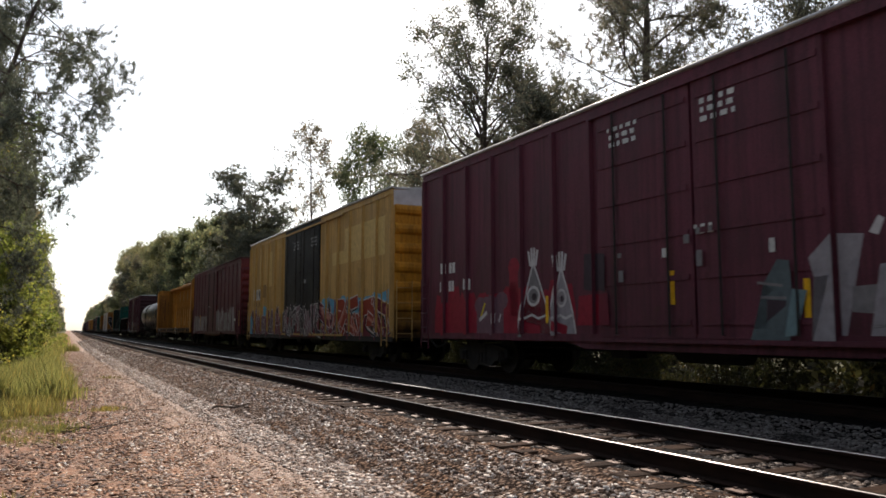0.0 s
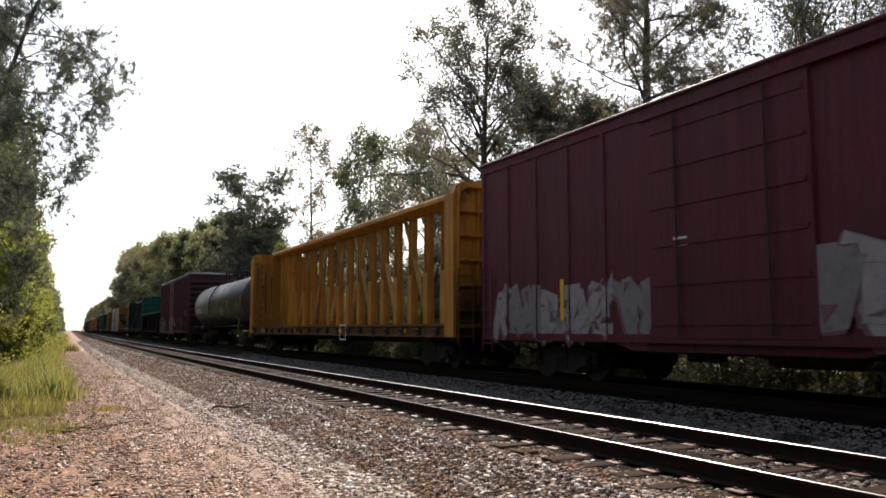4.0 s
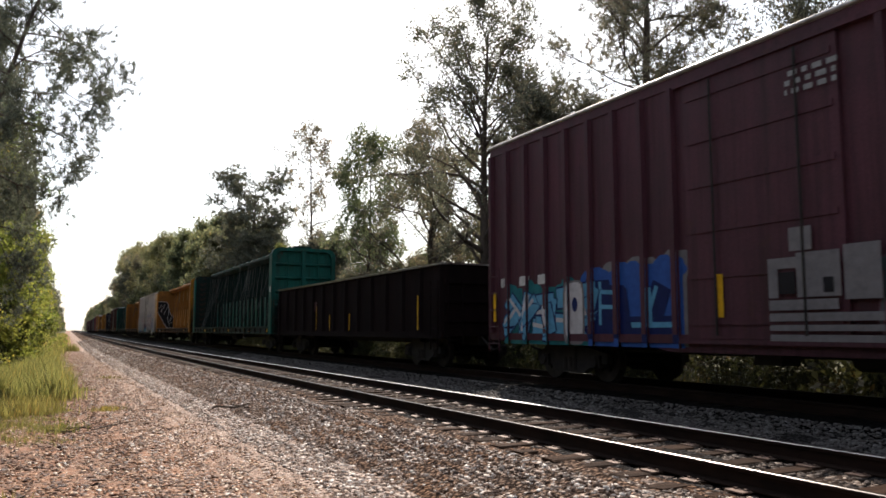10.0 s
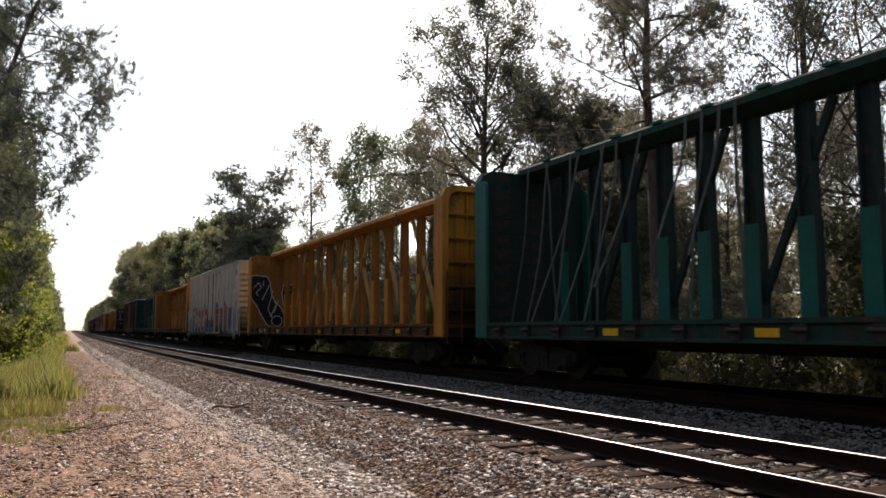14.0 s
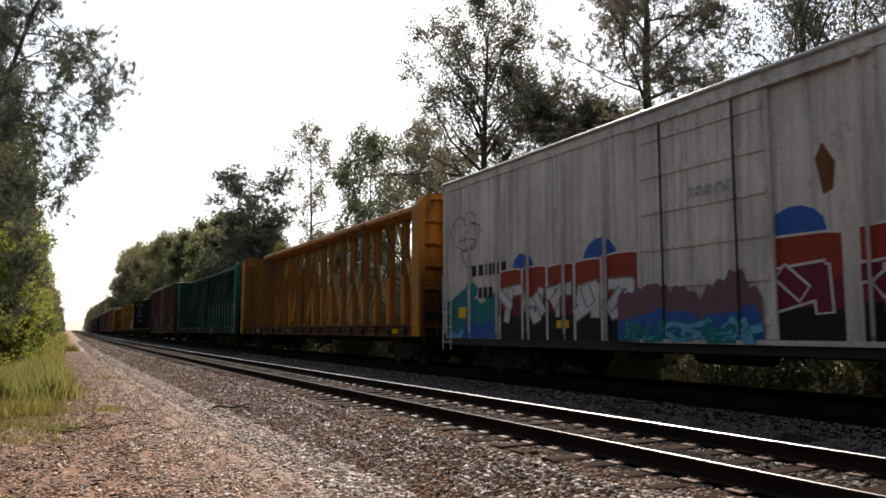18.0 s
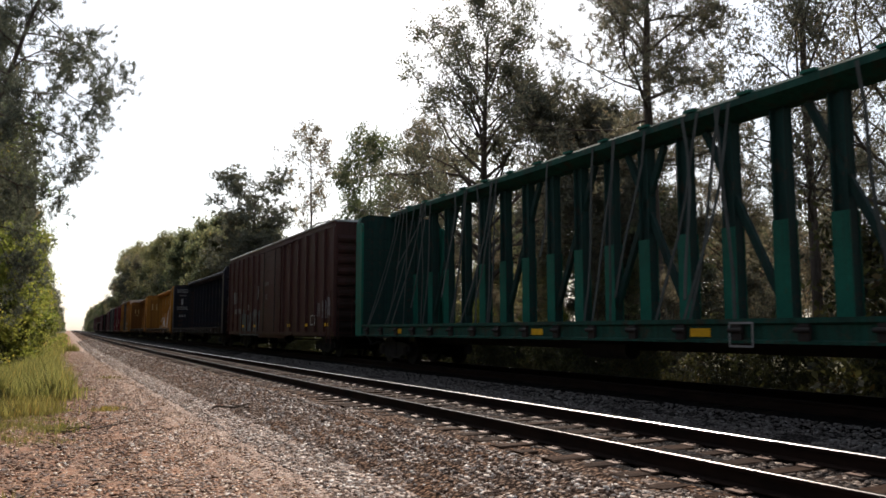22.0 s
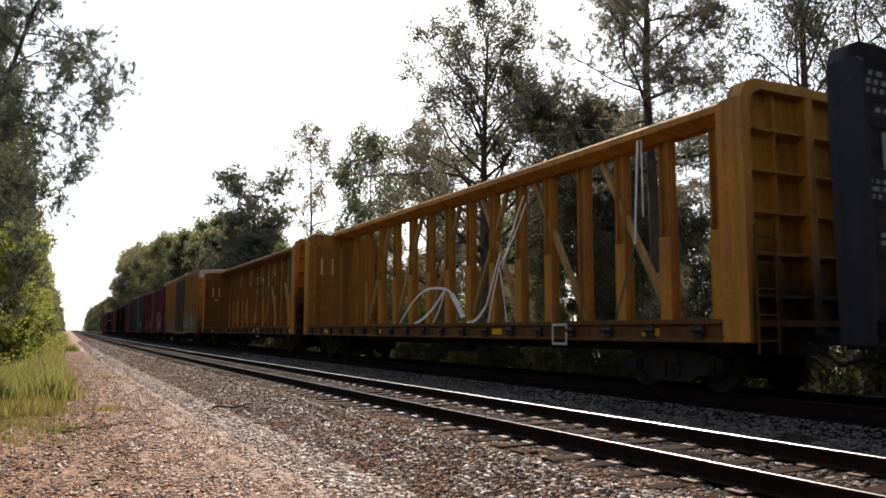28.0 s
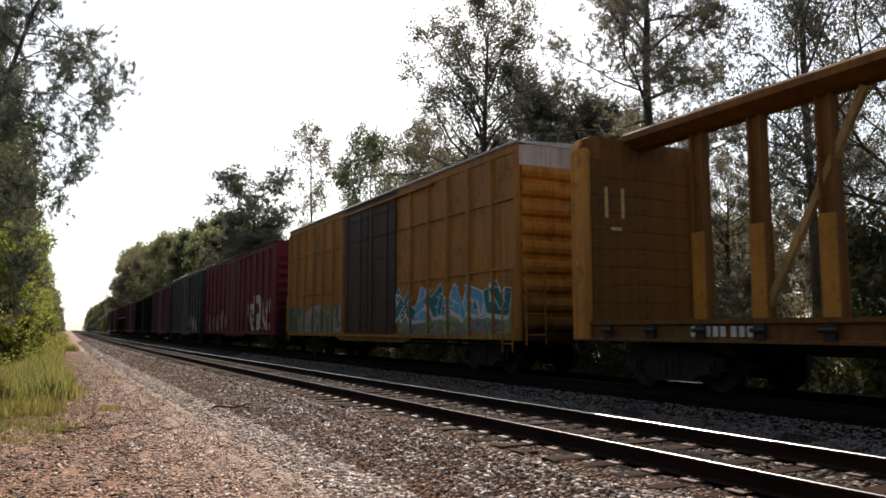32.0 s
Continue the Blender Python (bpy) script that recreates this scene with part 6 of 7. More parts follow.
painted(c, X, [("g_rust", [(-2.75, 2.85), (-2.6, 2.8), (-2.5, 3.3), (-2.62, 3.5), (-2.8, 3.2)]), ("g_rust", [(-4.45, 2.75), (-4.2, 2.75), (-4.25, 3.45), (-4.38, 3.3)])], "rust stains", ribs)
bars(c, X, word(5.3, 2.28, 0.26, (0.2, 0.2, 0.1, 0.05, 0.2, 0.2), 0.12) + word(5.9, 1.75, 0.25, (0.16, 0.16, 0.16), 0.08), M["black_line"], "stencil", "black lettering", ribs)
bars(c, X - 0.09, small_print(-1.2, 3.2, 0.9, 2) + small_print(-T + 3.0, 3.3, 0.6, 2), M["grey_line"], "stencil", "grey lettering")
bars(c, X - 0.015, [(-T + 0.95, -T + 1.5, 1.0, 1.22), (T - 1.2, T - 0.75, 1.3, 1.56), (3.0, 3.4, 1.05, 1.2)], M["reflector"], "reflector", "yellow reflective strip", ribs)

c, L, dk, hw, ch = centerbeam("rusty yellow centre-beam flatcar with loose straps", 203.4, 225.5, "orange_yellow", 17, strap="dark_strap", strap_n=10, seed=10, panel_len=0.3)
marks_on_sill(c, L, dk, hw, (-9.5, -3.5, 2.0))
bars(c, -(hw - 0.046), word(L / 2 - 4.2, dk - 0.25, 0.15, (0.1, 0.1, 0, 0.1, 0.1, 0.1, 0, 0.1, 0.1, 0.1)), M["white_line"], "stencil", "grey lettering")

c10, ch10 = c, ch
c, L, dk, hw, ch = centerbeam("teal-green centre-beam flatcar hung with slack straps", 226.9, 249.3, "teal", 20, strap="pale_strap", strap_n=34, seed=12, scallop=True, panel_len=0.3)
marks_on_sill(c, L, dk, hw, (-10.5, -4.0, 0.5, 7.6))
bars(c, -(hw + 0.002), [(-4.85, -4.4, 0.76, 0.79), (-4.85, -4.4, 1.1, 1.13), (-4.85, -4.82, 0.76, 1.13), (-4.43, -4.4, 0.76, 1.13)], M["grey_line"], "placard_frame", "white outlined placard")
bars(c, -(hw + 0.006), [(-L / 2 + 0.1, -L / 2 + 0.2, 1.9, 2.45)], M["reflector"], "reflector", "yellow reflective strip")

c, L, ribs, X = boxcar("brown boxcar with white lettering and pale graffiti", 251.4, 269.6, "brown", 5.02, (7.2, 10.8), None, 16)
T = L / 2
bars(c, X, [(7.5, 7.72, 2.42, 3.04), (7.78, 7.9, 2.42, 3.04), (6.8, 7.1, 2.4, 3.02), (5.8, 6.12, 2.37, 3.02)] + word(5.8, 1.86, 0.26, (0.2, 0.2, 0.15, 0.2, 0.2, 0.2), 0.12), M["grey_line"], "stencil", "worn white lettering", ribs)
painted(c, X, big_letters(2.0, 5.9, 0.76, 2.0, 9, ["g_slate", "g_slate", "g_dust"], 131, "g_slate", "", "", 0.34, edge=0.03) + [("g_slate", [(2.0, 0.74), (6.2, 0.74), (5.8, 0.95), (2.0, 0.95)])], "pale slate-blue graffiti letters", ribs)
bars(c, X - 0.09, small_print(0.0, 3.15, 0.7, 2) + small_print(0.2, 2.6, 0.3, 3) + [(1.9, 2.0, 2.5, 3.1)], M["grey_line"], "stencil", "white lettering")
bars(c, X, small_print(4.2, 2.2, 0.3, 3, 0.06), M["white_line"], "stencil", "white lettering", ribs)
bars(c, X - 0.052, [(7.9, 8.0, 1.25, 1.95)], M["reflector"], "reflector", "yellow reflective strip")
for y in (5.0, 2.5, -3.6, -6.05, -8.55):
    bars(c, X - 0.055, [(y, y + 0.45, 1.14, 1.26)], M["reflector"], "reflector", "yellow reflective strip")
bars(c, X - 0.054, [(-6.95, -6.4, 1.19, 1.23), (-6.95, -6.4, 1.53, 1.57), (-6.95, -6.91, 1.19, 1.57), (-6.44, -6.4, 1.19, 1.57)], M["white_line"], "placard_frame", "white outlined placard")
graffiti(c, X, -8.6, -7.95, 1.45, 2.1, ["g_dust"], "g_grey", None, 122, "wild", ribs, 0.08, "white scrawl", letters=4)
bars(c, X - 0.052, small_print(-7.6, 1.95, 0.4, 6, 0.05), M["grey_line"], "stencil", "grey lettering")

c, L, dk, hw, ch = centerbeam("blue-black centre-beam flatcar, empty", 271.3, 293.4, "black_blue", 15, seed=13, panel_len=0.3, diag=False)
on_bulkhead(c, L, lambda: bars(c, 0, small_print(0.35, 4.35, 0.9, 3, 0.07) + small_print(0.5, 3.85, 0.5, 1, 0.07) + [(0.75, 0.9, 3.1, 3.6)] + small_print(0.35, 2.9, 0.9, 3, 0.06) + small_print(0.5, 2.2, 0.6, 2, 0.06), M["grey_line"], "stencil", "grey lettering"))
marks_on_sill(c, L, dk, hw, (-7, 0, 6.5), "grey_line")

c14, L, dk, hw, ch = centerbeam("yellow centre-beam flatcar with loose white straps", 294.8, 316.6, "gold", 16, seed=14, panel_len=0.3)
c = c14
marks_on_sill(c, L, dk, hw, (-9.0, -4.0, 3.0, 8.0))
bars(c, -(hw + 0.002), [(-6.5, -6.0, 0.72, 0.77), (-6.5, -6.0, 1.09, 1.14), (-6.5, -6.45, 0.72, 1.14), (-6.05, -6.0, 0.72, 1.14)], M["white_line"], "placard_frame", "white outlined placard")


def ribbon(car, pts, w, mat, name="loose_strap", label="loose white strap"):
    bm = bmesh.new()
    pts = [Vector(p) for p in pts]
    band(bm, pts, w, 0.014, (0.2, 0.6, 0.75))
    part(name, bm, mat, car, label)


def arc(p, q, up, n=9):
    return [(p[0] + (q[0] - p[0]) * i / n, p[1] + (q[1] - p[1]) * i / n, p[2] + (q[2] - p[2]) * i / n + up * math.sin(math.pi * i / n)) for i in range(n + 1)]


for y0, y1, z, sag, w in ((9.2, 7.3, ch10 - 0.55, -0.65, 0.05), (9.0, 6.4, ch10 - 0.6, -0.4, 0.04), (-0.4, -3.0, ch10 - 0.65, -0.35, 0.06), (4.6, 3.2, ch10 - 0.5, -0.7, 0.05), (-6.0, -8.2, ch10 - 0.5, -0.9, 0.05)):
    ribbon(c10, arc((-0.4, y0, z), (-0.4, y1, z - 0.1), sag), w, M["dark_strap"], "slack_cable", "slack dark cable")
W9 = M["white_cloth"]
knot = (-0.8, 0.06, 2.13)
ribbon(c, arc((-0.9, 2.95, dk + 0.02), knot, 0.42, 12), 0.075, W9)
ribbon(c, arc((-0.95, 1.75, dk + 0.02), knot, -0.16), 0.10, W9)
ribbon(c, arc((-0.9, 0.62, dk + 0.05), knot, -0.10), 0.07, W9)
ribbon(c, arc(knot, (-0.85, -0.40, 1.98), 0.03), 0.06, W9)
ribbon(c, arc((-0.85, -0.40, 1.98), (-0.9, -1.15, 1.34), 0.03), 0.13, W9)
ribbon(c, arc((-0.9, -1.35, dk + 0.03), (-0.8, -2.15, 1.6), -0.12), 0.09, W9)
ribbon(c, arc((-0.8, -2.15, 1.6), (-0.46, -2.3, 2.95), 0.0), 0.06, W9)
ribbon(c, arc((-0.46, -3.5, ch - 0.9), (-0.8, -2.8, dk + 1.4), -0.1), 0.05, W9)
ribbon(c, arc((-0.46, -3.4, ch - 0.7), (-0.85, -3.0, dk + 1.3), 0.08), 0.04, W9)
ribbon(c, arc((-0.8, -2.8, dk + 1.4), (-0.9, -3.3, dk), 0.05), 0.10, W9)
ribbon(c, arc((-0.8, -2.8, dk + 1.4), (-0.9, -2.4, dk), 0.0), 0.06, W9)
ribbon(c, arc((-0.46, -7.45, ch - 0.25), (-0.5, -7.35, dk + 1.5), 0.03), 0.07, W9)
ribbon(c, arc((-0.46, -7.55, ch - 0.25), (-0.5, -7.6, dk + 2.0), 0.0), 0.04, W9)
ribbon(c, arc((-0.5, -7.35, dk + 1.5), (-0.9, -7.2, dk), 0.02), 0.05, M["pale_strap"])
on_bulkhead(c, L, lambda: bars(c, 0, [(0.42, 0.50, 3.2, 3.85), (0.86, 0.95, 3.2, 3.85)], M["patch_tan"], "stencil", "pale painted marks"))

c, L, dk, hw, ch = centerbeam("golden yellow centre-beam flatcar, empty", 318.0, 340.0, "gold_worn", 16, seed=15, panel_len=0.3)
marks_on_sill(c, L, dk, hw, (-10.6, -4.0, 3.0))
bars(c, -(hw - 0.046), word(L / 2 - 4.2, dk - 0.25, 0.16, (0.1, 0.1, 0.1, 0, 0.1, 0.1, 0.1, 0.1, 0.1)), M["white_line"], "stencil", "white lettering")
bars(c, -(hw + 0.002), [(-5.0, -4.45, 0.68, 0.73), (-5.0, -4.45, 1.02, 1.07), (-5.0, -4.95, 0.68, 1.07), (-4.5, -4.45, 0.68, 1.07)], M["white_line"], "placard_frame", "white outlined placard")

on_bulkhead(c, L, lambda: bars(c, 0, [(0.45, 0.53, 3.2, 3.8), (0.86, 0.94, 3.2, 3.8), (0.53, 0.8, 2.95, 3.02)], M["patch_tan"], "stencil", "pale painted marks"))
c, L, ribs, X = boxcar("golden yellow boxcar with dark doors and teal graffiti", 341.9, 359.8, "gold_dull", 5.24, (6.6, 11.0), "door_brown", 16, end_paint="gold", end_cap="white", doors=2, end_dark=(0.2, 1.4), beltline=(2.35, 3.9))
T = L / 2
painted(c, X, [("g_green", [(-T + 0.4, 0.80), (-2.5, 0.80), (-2.5, 1.45), (-T + 0.4, 1.40)])] + big_letters(-T + 0.45, -2.45, 1.25, 2.15, 6, ["g_teal", "g_sky", "g_teal"], 161, "g_white", "g_white", "", 0.36, edge=0.06)
        + big_letters(-T + 0.6, -2.6, 0.85, 1.25, 8, ["g_dust"], 163, "g_dust", "", "", 0.2, edge=0.0), "teal graffiti letters with white outlines over a grey-green field", ribs)
graffiti(c, X, 2.4, T - 0.3, 0.85, 1.9, ["g_green", "g_teal", "g_grey"], "g_slate", "g_slate", 162, "wild", ribs, 0.08, "grey-green graffiti", letters=7)
c, L, ribs, X = boxcar("red boxcar with white graffiti", 361.9, 379.9, "red", 5.1, (7.4, 10.6), None, 14, roof="maroon_dark")
T = L / 2
graffiti(c, X, -T + 1.5, -T + 5.0, 1.0, 2.4, ["g_white"], "g_white", None, 171, "wild", ribs, 0.08, "white graffiti", letters=3)
graffiti(c, X, 2.2, T - 0.8, 0.9, 1.9, ["g_mauve", "g_grey"], "g_grey", None, 172, "wild", ribs, 0.08, "pale graffiti", letters=5)
c, L, ribs, X = boxcar("dark grey boxcar with a pale roof edge", 381.6, 396.2, "grey_dark", 5.2, (5.6, 8.6), None, 12, roof="galv")
graffiti(c, X, -5.5, -2.5, 0.9, 2.0, ["g_white", "g_grey"], "g_grey", None, 181, "wild", ribs, 0.08, "white graffiti", letters=3)
boxcar("dark maroon boxcar in the rear of the train", 397.8, 412.5, "maroon_dark", 5.0, (5.6, 8.6), None, 12, roof="maroon_dark")
boxcar("dark brown boxcar in the rear of the train", 414.0, 432.5, "gon_brown", 4.7, (7.2, 10.4), None, 14, roof="maroon_dark")
boxcar("maroon boxcar in the rear of the train", 434.2, 451.0, "maroon_dark", 4.9, (6.2, 9.4), None, 12, roof="maroon_dark")
gondola("dark brown gondola car in the rear of the train", 452.8, 470.0, "gon_brown", 2.9)
boxcar("dark brown boxcar near the tail of the train", 471.8, 490.0, "brown", 4.9, (7.2, 10.4), None, 12, roof="maroon_dark")
boxcar("last boxcar of the train, dark maroon", 491.8, 510.0, "maroon_dark", 4.9, (7.2, 10.4), None, 12, roof="maroon_dark")

# ---- trees and undergrowth ----
def tubes(paths, sides=5):
    """Tapered tubes along polylines: each path is rows of (point, radius)."""
    V, F, base = [], [], 0
    for path in paths:
        k = len(path)
        for i, (p, r) in enumerate(path):
            d = (path[min(i + 1, k - 1)][0] - path[max(i - 1, 0)][0])
            d = d / (np.linalg.norm(d) + 1e-9)
            u = np.cross(d, (0.31, 0.77, 0.55))
            u /= np.linalg.norm(u) + 1e-9
            w = np.cross(d, u)
            for s in range(sides):
                a = 2 * math.pi * s / sides
                V.append(p + (u * math.cos(a) + w * math.sin(a)) * r)
        for i in range(k - 1):
            for s in range(sides):
                t = (s + 1) % sides
                F.append((base + i * sides + s, base + i * sides + t, base + (i + 1) * sides + t, base + (i + 1) * sides + s))
        base += k * sides
    return np.array(V), np.array(F)


def leaf_quads(rng, centres, sigma, count, size, aspect, clump=0.9, per=7, tuft=0.10, radiate=0.0, flat=1.0):
    """Leaf-shaped rhombi in small tufts, the tufts gathered in clumps round the given centres."""
    heavy = rng.gamma(clump, 1.0, len(centres))
    k = count // per
    c = centres[rng.choice(len(centres), k, p=heavy / heavy.sum())]
    c = np.repeat(c + rng.normal(0, 1, (k, 3)) * sigma * np.array([1, 1, flat]), per, 0)
    n = len(c)
    a = rng.normal(0, 1, (n, 3)) + np.array([0, 0, 0.6 * radiate])
    a /= np.linalg.norm(a, axis=1)[:, None]
    b = np.cross(a, rng.normal(0, 1, (n, 3)))
    b /= np.linalg.norm(b, axis=1)[:, None] + 1e-9
    s = size * rng.uniform(0.6, 1.35, (n, 1))
    p = c + rng.normal(0, 1, (n, 3)) * tuft * (1 - radiate) + a * s * radiate
    V = np.stack([p - a * s, p + b * s * aspect, p + a * s, p - b * s * aspect], 1).reshape(-1, 3)
    return V, np.arange(n * 4).reshape(-1, 4)


def make_tree(name, label, seed, H, crown0, spread, limbs, rise, leaves, size, aspect, mat, sigma, taper=0.5, r0=None, category="tree", droop=0.0, subs=4, stems=1, splay=0.25, clump=0.9, per=7, tuft=0.10, radiate=0.0, limb_r=0.42, crook=0.22, flat=1.0):
    """A tapered trunk with limbs and twigs, and a crown of loose leaf clumps."""
    rng = np.random.default_rng(seed)
    r0 = r0 or H * 0.0115 + 0.03
    paths, centres = [], []
    for st in range(stems):
        off = np.array([rng.normal(0, 0.35), rng.normal(0, 0.35), 0]) * (stems > 1)
        wob = rng.normal(0, H * 0.010, (9, 2)).cumsum(0) * 0.6
        trunk = [(np.array([wob[i, 0] * i / 8, wob[i, 1] * i / 8, -0.3 + (H * 0.97 + 0.3) * i / 8]) + off * (1 + i * splay), r0 * (1.25 if i == 0 else 1.0) * (1 - 0.86 * i / 8) / (stems ** 0.5)) for i in range(9)]
        paths.append(trunk)
        az = rng.uniform(0, 6.28)
        for k in range(limbs // stems):
            f = crown0 + (1 - crown0) * ((k + rng.uniform(0, 0.9)) / (limbs // stems))
            i = min(7, int(f * 8))
            q = f * 8 - i
            p0 = trunk[i][0] * (1 - q) + trunk[i + 1][0] * q
            rr = (trunk[i][1] * (1 - q) + trunk[i + 1][1] * q) * limb_r * rng.uniform(0.6, 1.1)
            az += 2.4 + rng.normal(0, 0.4)
            g = (f - crown0) / (1 - crown0)
            reach = spread * (1 - taper * g) * (0.55 + 0.45 * math.sin(min(1, g * 2.5 + 0.25) * 1.57)) * rng.uniform(0.65, 1.2)
            d = np.array([math.cos(az), math.sin(az), rise + g * 0.5 + rng.normal(0, 0.12)])
            d /= np.linalg.norm(d)
            limb = [(p0, rr)]
            p = p0.copy()
            for s in range(4):
                d = d + rng.normal(0, crook, 3) + np.array([0, 0, -droop])
                d /= np.linalg.norm(d)
                p = p + d * reach / 4
                limb.append((p.copy(), max(0.012, rr * (1 - 0.22 * (s + 1)))))
            paths.append(limb)
            centres += [limb[-1][0], limb[-2][0]]
            for b in range(subs):
                j = rng.integers(1, 4)
                q0 = limb[j][0]
                e = d + rng.normal(0, 0.75, 3)
                e /= np.linalg.norm(e)
                q1 = q0 + e * reach * rng.uniform(0.18, 0.42)
                paths.append([(q0, limb[j][1] * 0.5), ((q0 + q1) / 2 + rng.normal(0, 0.05, 3), limb[j][1] * 0.35), (q1, 0.006)])
                centres += [q1, (q0 + q1) / 2 + rng.normal(0, 0.2, 3)]
        centres.append(trunk[-1][0])
    thing = tagged(new(name), label, category, "trees along the line" if category == "tree" else "bushes along the line")
    V, F = tubes(paths)
    part("trunk", raw_mesh("trunk", V, F, M["bark"], smooth=True), None, thing)
    V, F = leaf_quads(rng, np.array(centres), sigma, leaves, size, aspect, clump, per, tuft, radiate, flat)
    part("crown", raw_mesh("crown", V, F, M[mat]), None, thing)
    return thing


kinds = {
    "pine": make_tree("pine_tree", "tall pine with a bare lower trunk and open tufted crown", 101, 18, 0.40, 5.6, 30, 0.30, 62000, 0.11, 0.14, "needle", 0.28, 0.30, 0.30, droop=0.06, subs=8, clump=0.9, per=16, radiate=0.9),
    "lean_pine": make_tree("pine_tree", "leaning pine with long open boughs of tufted needles", 131, 18, 0.34, 6.4, 30, 0.02, 90000, 0.10, 0.15, "needle", 0.24, 0.40, 0.24, droop=0.05, subs=9, clump=1.3, per=18, radiate=0.9),
    "pine2": make_tree("pine_tree", "tall pine with dense dark needle clumps", 102, 18, 0.48, 6.6, 46, 0.12, 52000, 0.16, 0.16, "needle", 0.40, 0.50, 0.26, subs=6, per=10, radiate=0.8),
    "sparse": make_tree("broadleaf_tree", "slender broadleaf tree with a thin see-through crown", 207, 15.5, 0.26, 8.2, 40, 0.66, 42000, 0.08, 0.42, "leaf_dark", 0.22, 0.62, 0.34, subs=10, clump=0.8, per=8, tuft=0.11, limb_r=0.55),
    "layered": make_tree("pine_tree", "spreading pine with flat layered needle clumps", 112, 18, 0.44, 7.4, 22, 0.04, 46000, 0.19, 0.16, "needle", 0.42, 0.40, 0.26, subs=8, clump=1.2, per=10, radiate=0.8),
    "pad_pine": make_tree("pine_tree", "dark pine with a domed crown of flat needle pads", 141, 18.0, 0.34, 6.2, 34, 0.16, 62000, 0.17, 0.20, "needle", 0.55, 0.30, 0.32, subs=7, clump=1.8, per=12, radiate=0.8, flat=0.32, limb_r=0.5),
    "spindly": make_tree("broadleaf_tree", "spindly tree with a few leaf tufts on bare limbs", 151, 19.0, 0.42, 4.6, 20, 0.85, 5200, 0.13, 0.42, "leaf_dark", 0.34, 0.35, 0.22, subs=6, clump=0.6, per=9, tuft=0.17, limb_r=0.6),
    "thicket": make_tree("bush", "tall yellow-green thicket at the wood's edge", 113, 6.0, 0.04, 2.9, 34, 0.45, 42000, 0.07, 0.5, "leaf_sun", 0.20, 0.45, 0.06, "bush", stems=5, per=10, tuft=0.13),
    "sparse2": make_tree("broadleaf_tree", "thin-leaved broadleaf tree with forking limbs", 104, 16, 0.30, 5.6, 40, 0.8, 32000, 0.066, 0.42, "leaf_dark", 0.24, 0.5, 0.22, subs=10, clump=1.0, per=7, tuft=0.10),
    "oak": make_tree("broadleaf_tree", "rounded broadleaf tree with a leafy crown", 105, 14.5, 0.42, 5.2, 30, 0.5, 19000, 0.12, 0.46, "leaf", 0.30, 0.35, 0.24, subs=8, clump=0.8, per=7, tuft=0.17),
    "dark": make_tree("broadleaf_tree", "dense dark broadleaf tree", 106, 13, 0.30, 5.2, 32, 0.35, 36000, 0.13, 0.48, "leaf_dark", 0.32, 0.40, 0.19, subs=6, per=9, tuft=0.18),
    "green": make_tree("broadleaf_tree", "leafy green broadleaf tree at the wood's edge", 127, 13, 0.16, 4.6, 40, 0.35, 46000, 0.11, 0.5, "leaf_green", 0.26, 0.35, 0.17, subs=6, per=10, tuft=0.16),
    "young": make_tree("young_tree", "young roadside tree with light green leaves", 107, 8.5, 0.18, 2.9, 24, 0.55, 12000, 0.085, 0.5, "leaf", 0.20, 0.5, 0.09, subs=5, per=7, tuft=0.11),
    "young2": make_tree("young_tree", "young thicket tree with several stems", 108, 7.5, 0.15, 2.8, 30, 0.55, 12000, 0.085, 0.5, "leaf_dark", 0.20, 0.4, 0.10, stems=3, subs=5, per=7, tuft=0.11),
    "bush": make_tree("bush", "leafy green bush at the wood's edge", 109, 3.4, 0.05, 2.2, 26, 0.5, 20000, 0.065, 0.5, "leaf_sun", 0.18, 0.4, 0.05, "bush", stems=4, per=10, tuft=0.12),
    "bush2": make_tree("bush", "low bush at the wood's edge, leaves coloured as in shade", 110, 2.4, 0.05, 1.9, 24, 0.4, 8000, 0.07, 0.52, "leaf_shade", 0.20, 0.4, 0.04, "bush", stems=4, per=6, tuft=0.10),
    "wall": make_tree("woodland_tree", "full-leaved woodland tree down to the ground", 111, 14.5, 0.08, 5.4, 42, 0.25, 38000, 0.19, 0.48, "leaf", 0.42, 0.45, 0.2, subs=6, per=10, tuft=0.26),
}
placed = set()


def plant(kind, lat, y, scale=1.0, turn=0.0, lean=0.0, tilt=0.0, wide=1.0):
    m = pose(lat + bend(y), y, GROUND_Z, tilt, lean, 0) @ pose(0, 0, 0, 0, 0, turn) @ Matrix.Diagonal((scale * wide, scale * wide, scale, 1))
    src = kinds[kind]
    if kind not in placed:
        placed.add(kind)
        src.matrix_basis = m
        return src
    ob = copy_thing(src, Matrix())
    ob.matrix_basis = m
    return ob


# behind the train, singled out by their place
plant("pine", 19.1, 20.4, 1.02, 40)
plant("sparse", 18.2, 30.8, 1.06, 10, 0, 0, 0.88)
plant("sparse2", 17.4, 12.9, 1.0, 200, 0, 0, 0.72)
plant("sparse2", 18.8, 11.6, 1.05, 120, 3, 0, 0.8)
plant("layered", 24.5, 31.5, 0.72, 30, 0, 0, 0.9)
plant("layered", 26.0, 33.5, 0.70, 200, 0, 0, 0.95)
plant("layered", 22.6, 29.6, 0.72, 310, 0, 0, 0.9)
plant("pine2", 25.2, 29.2, 0.64, 100)
plant("sparse2", 27.0, 30.0, 0.72, 160)
plant("oak", 19.8, 50.5, 0.98, 0, 0, 0, 0.78)
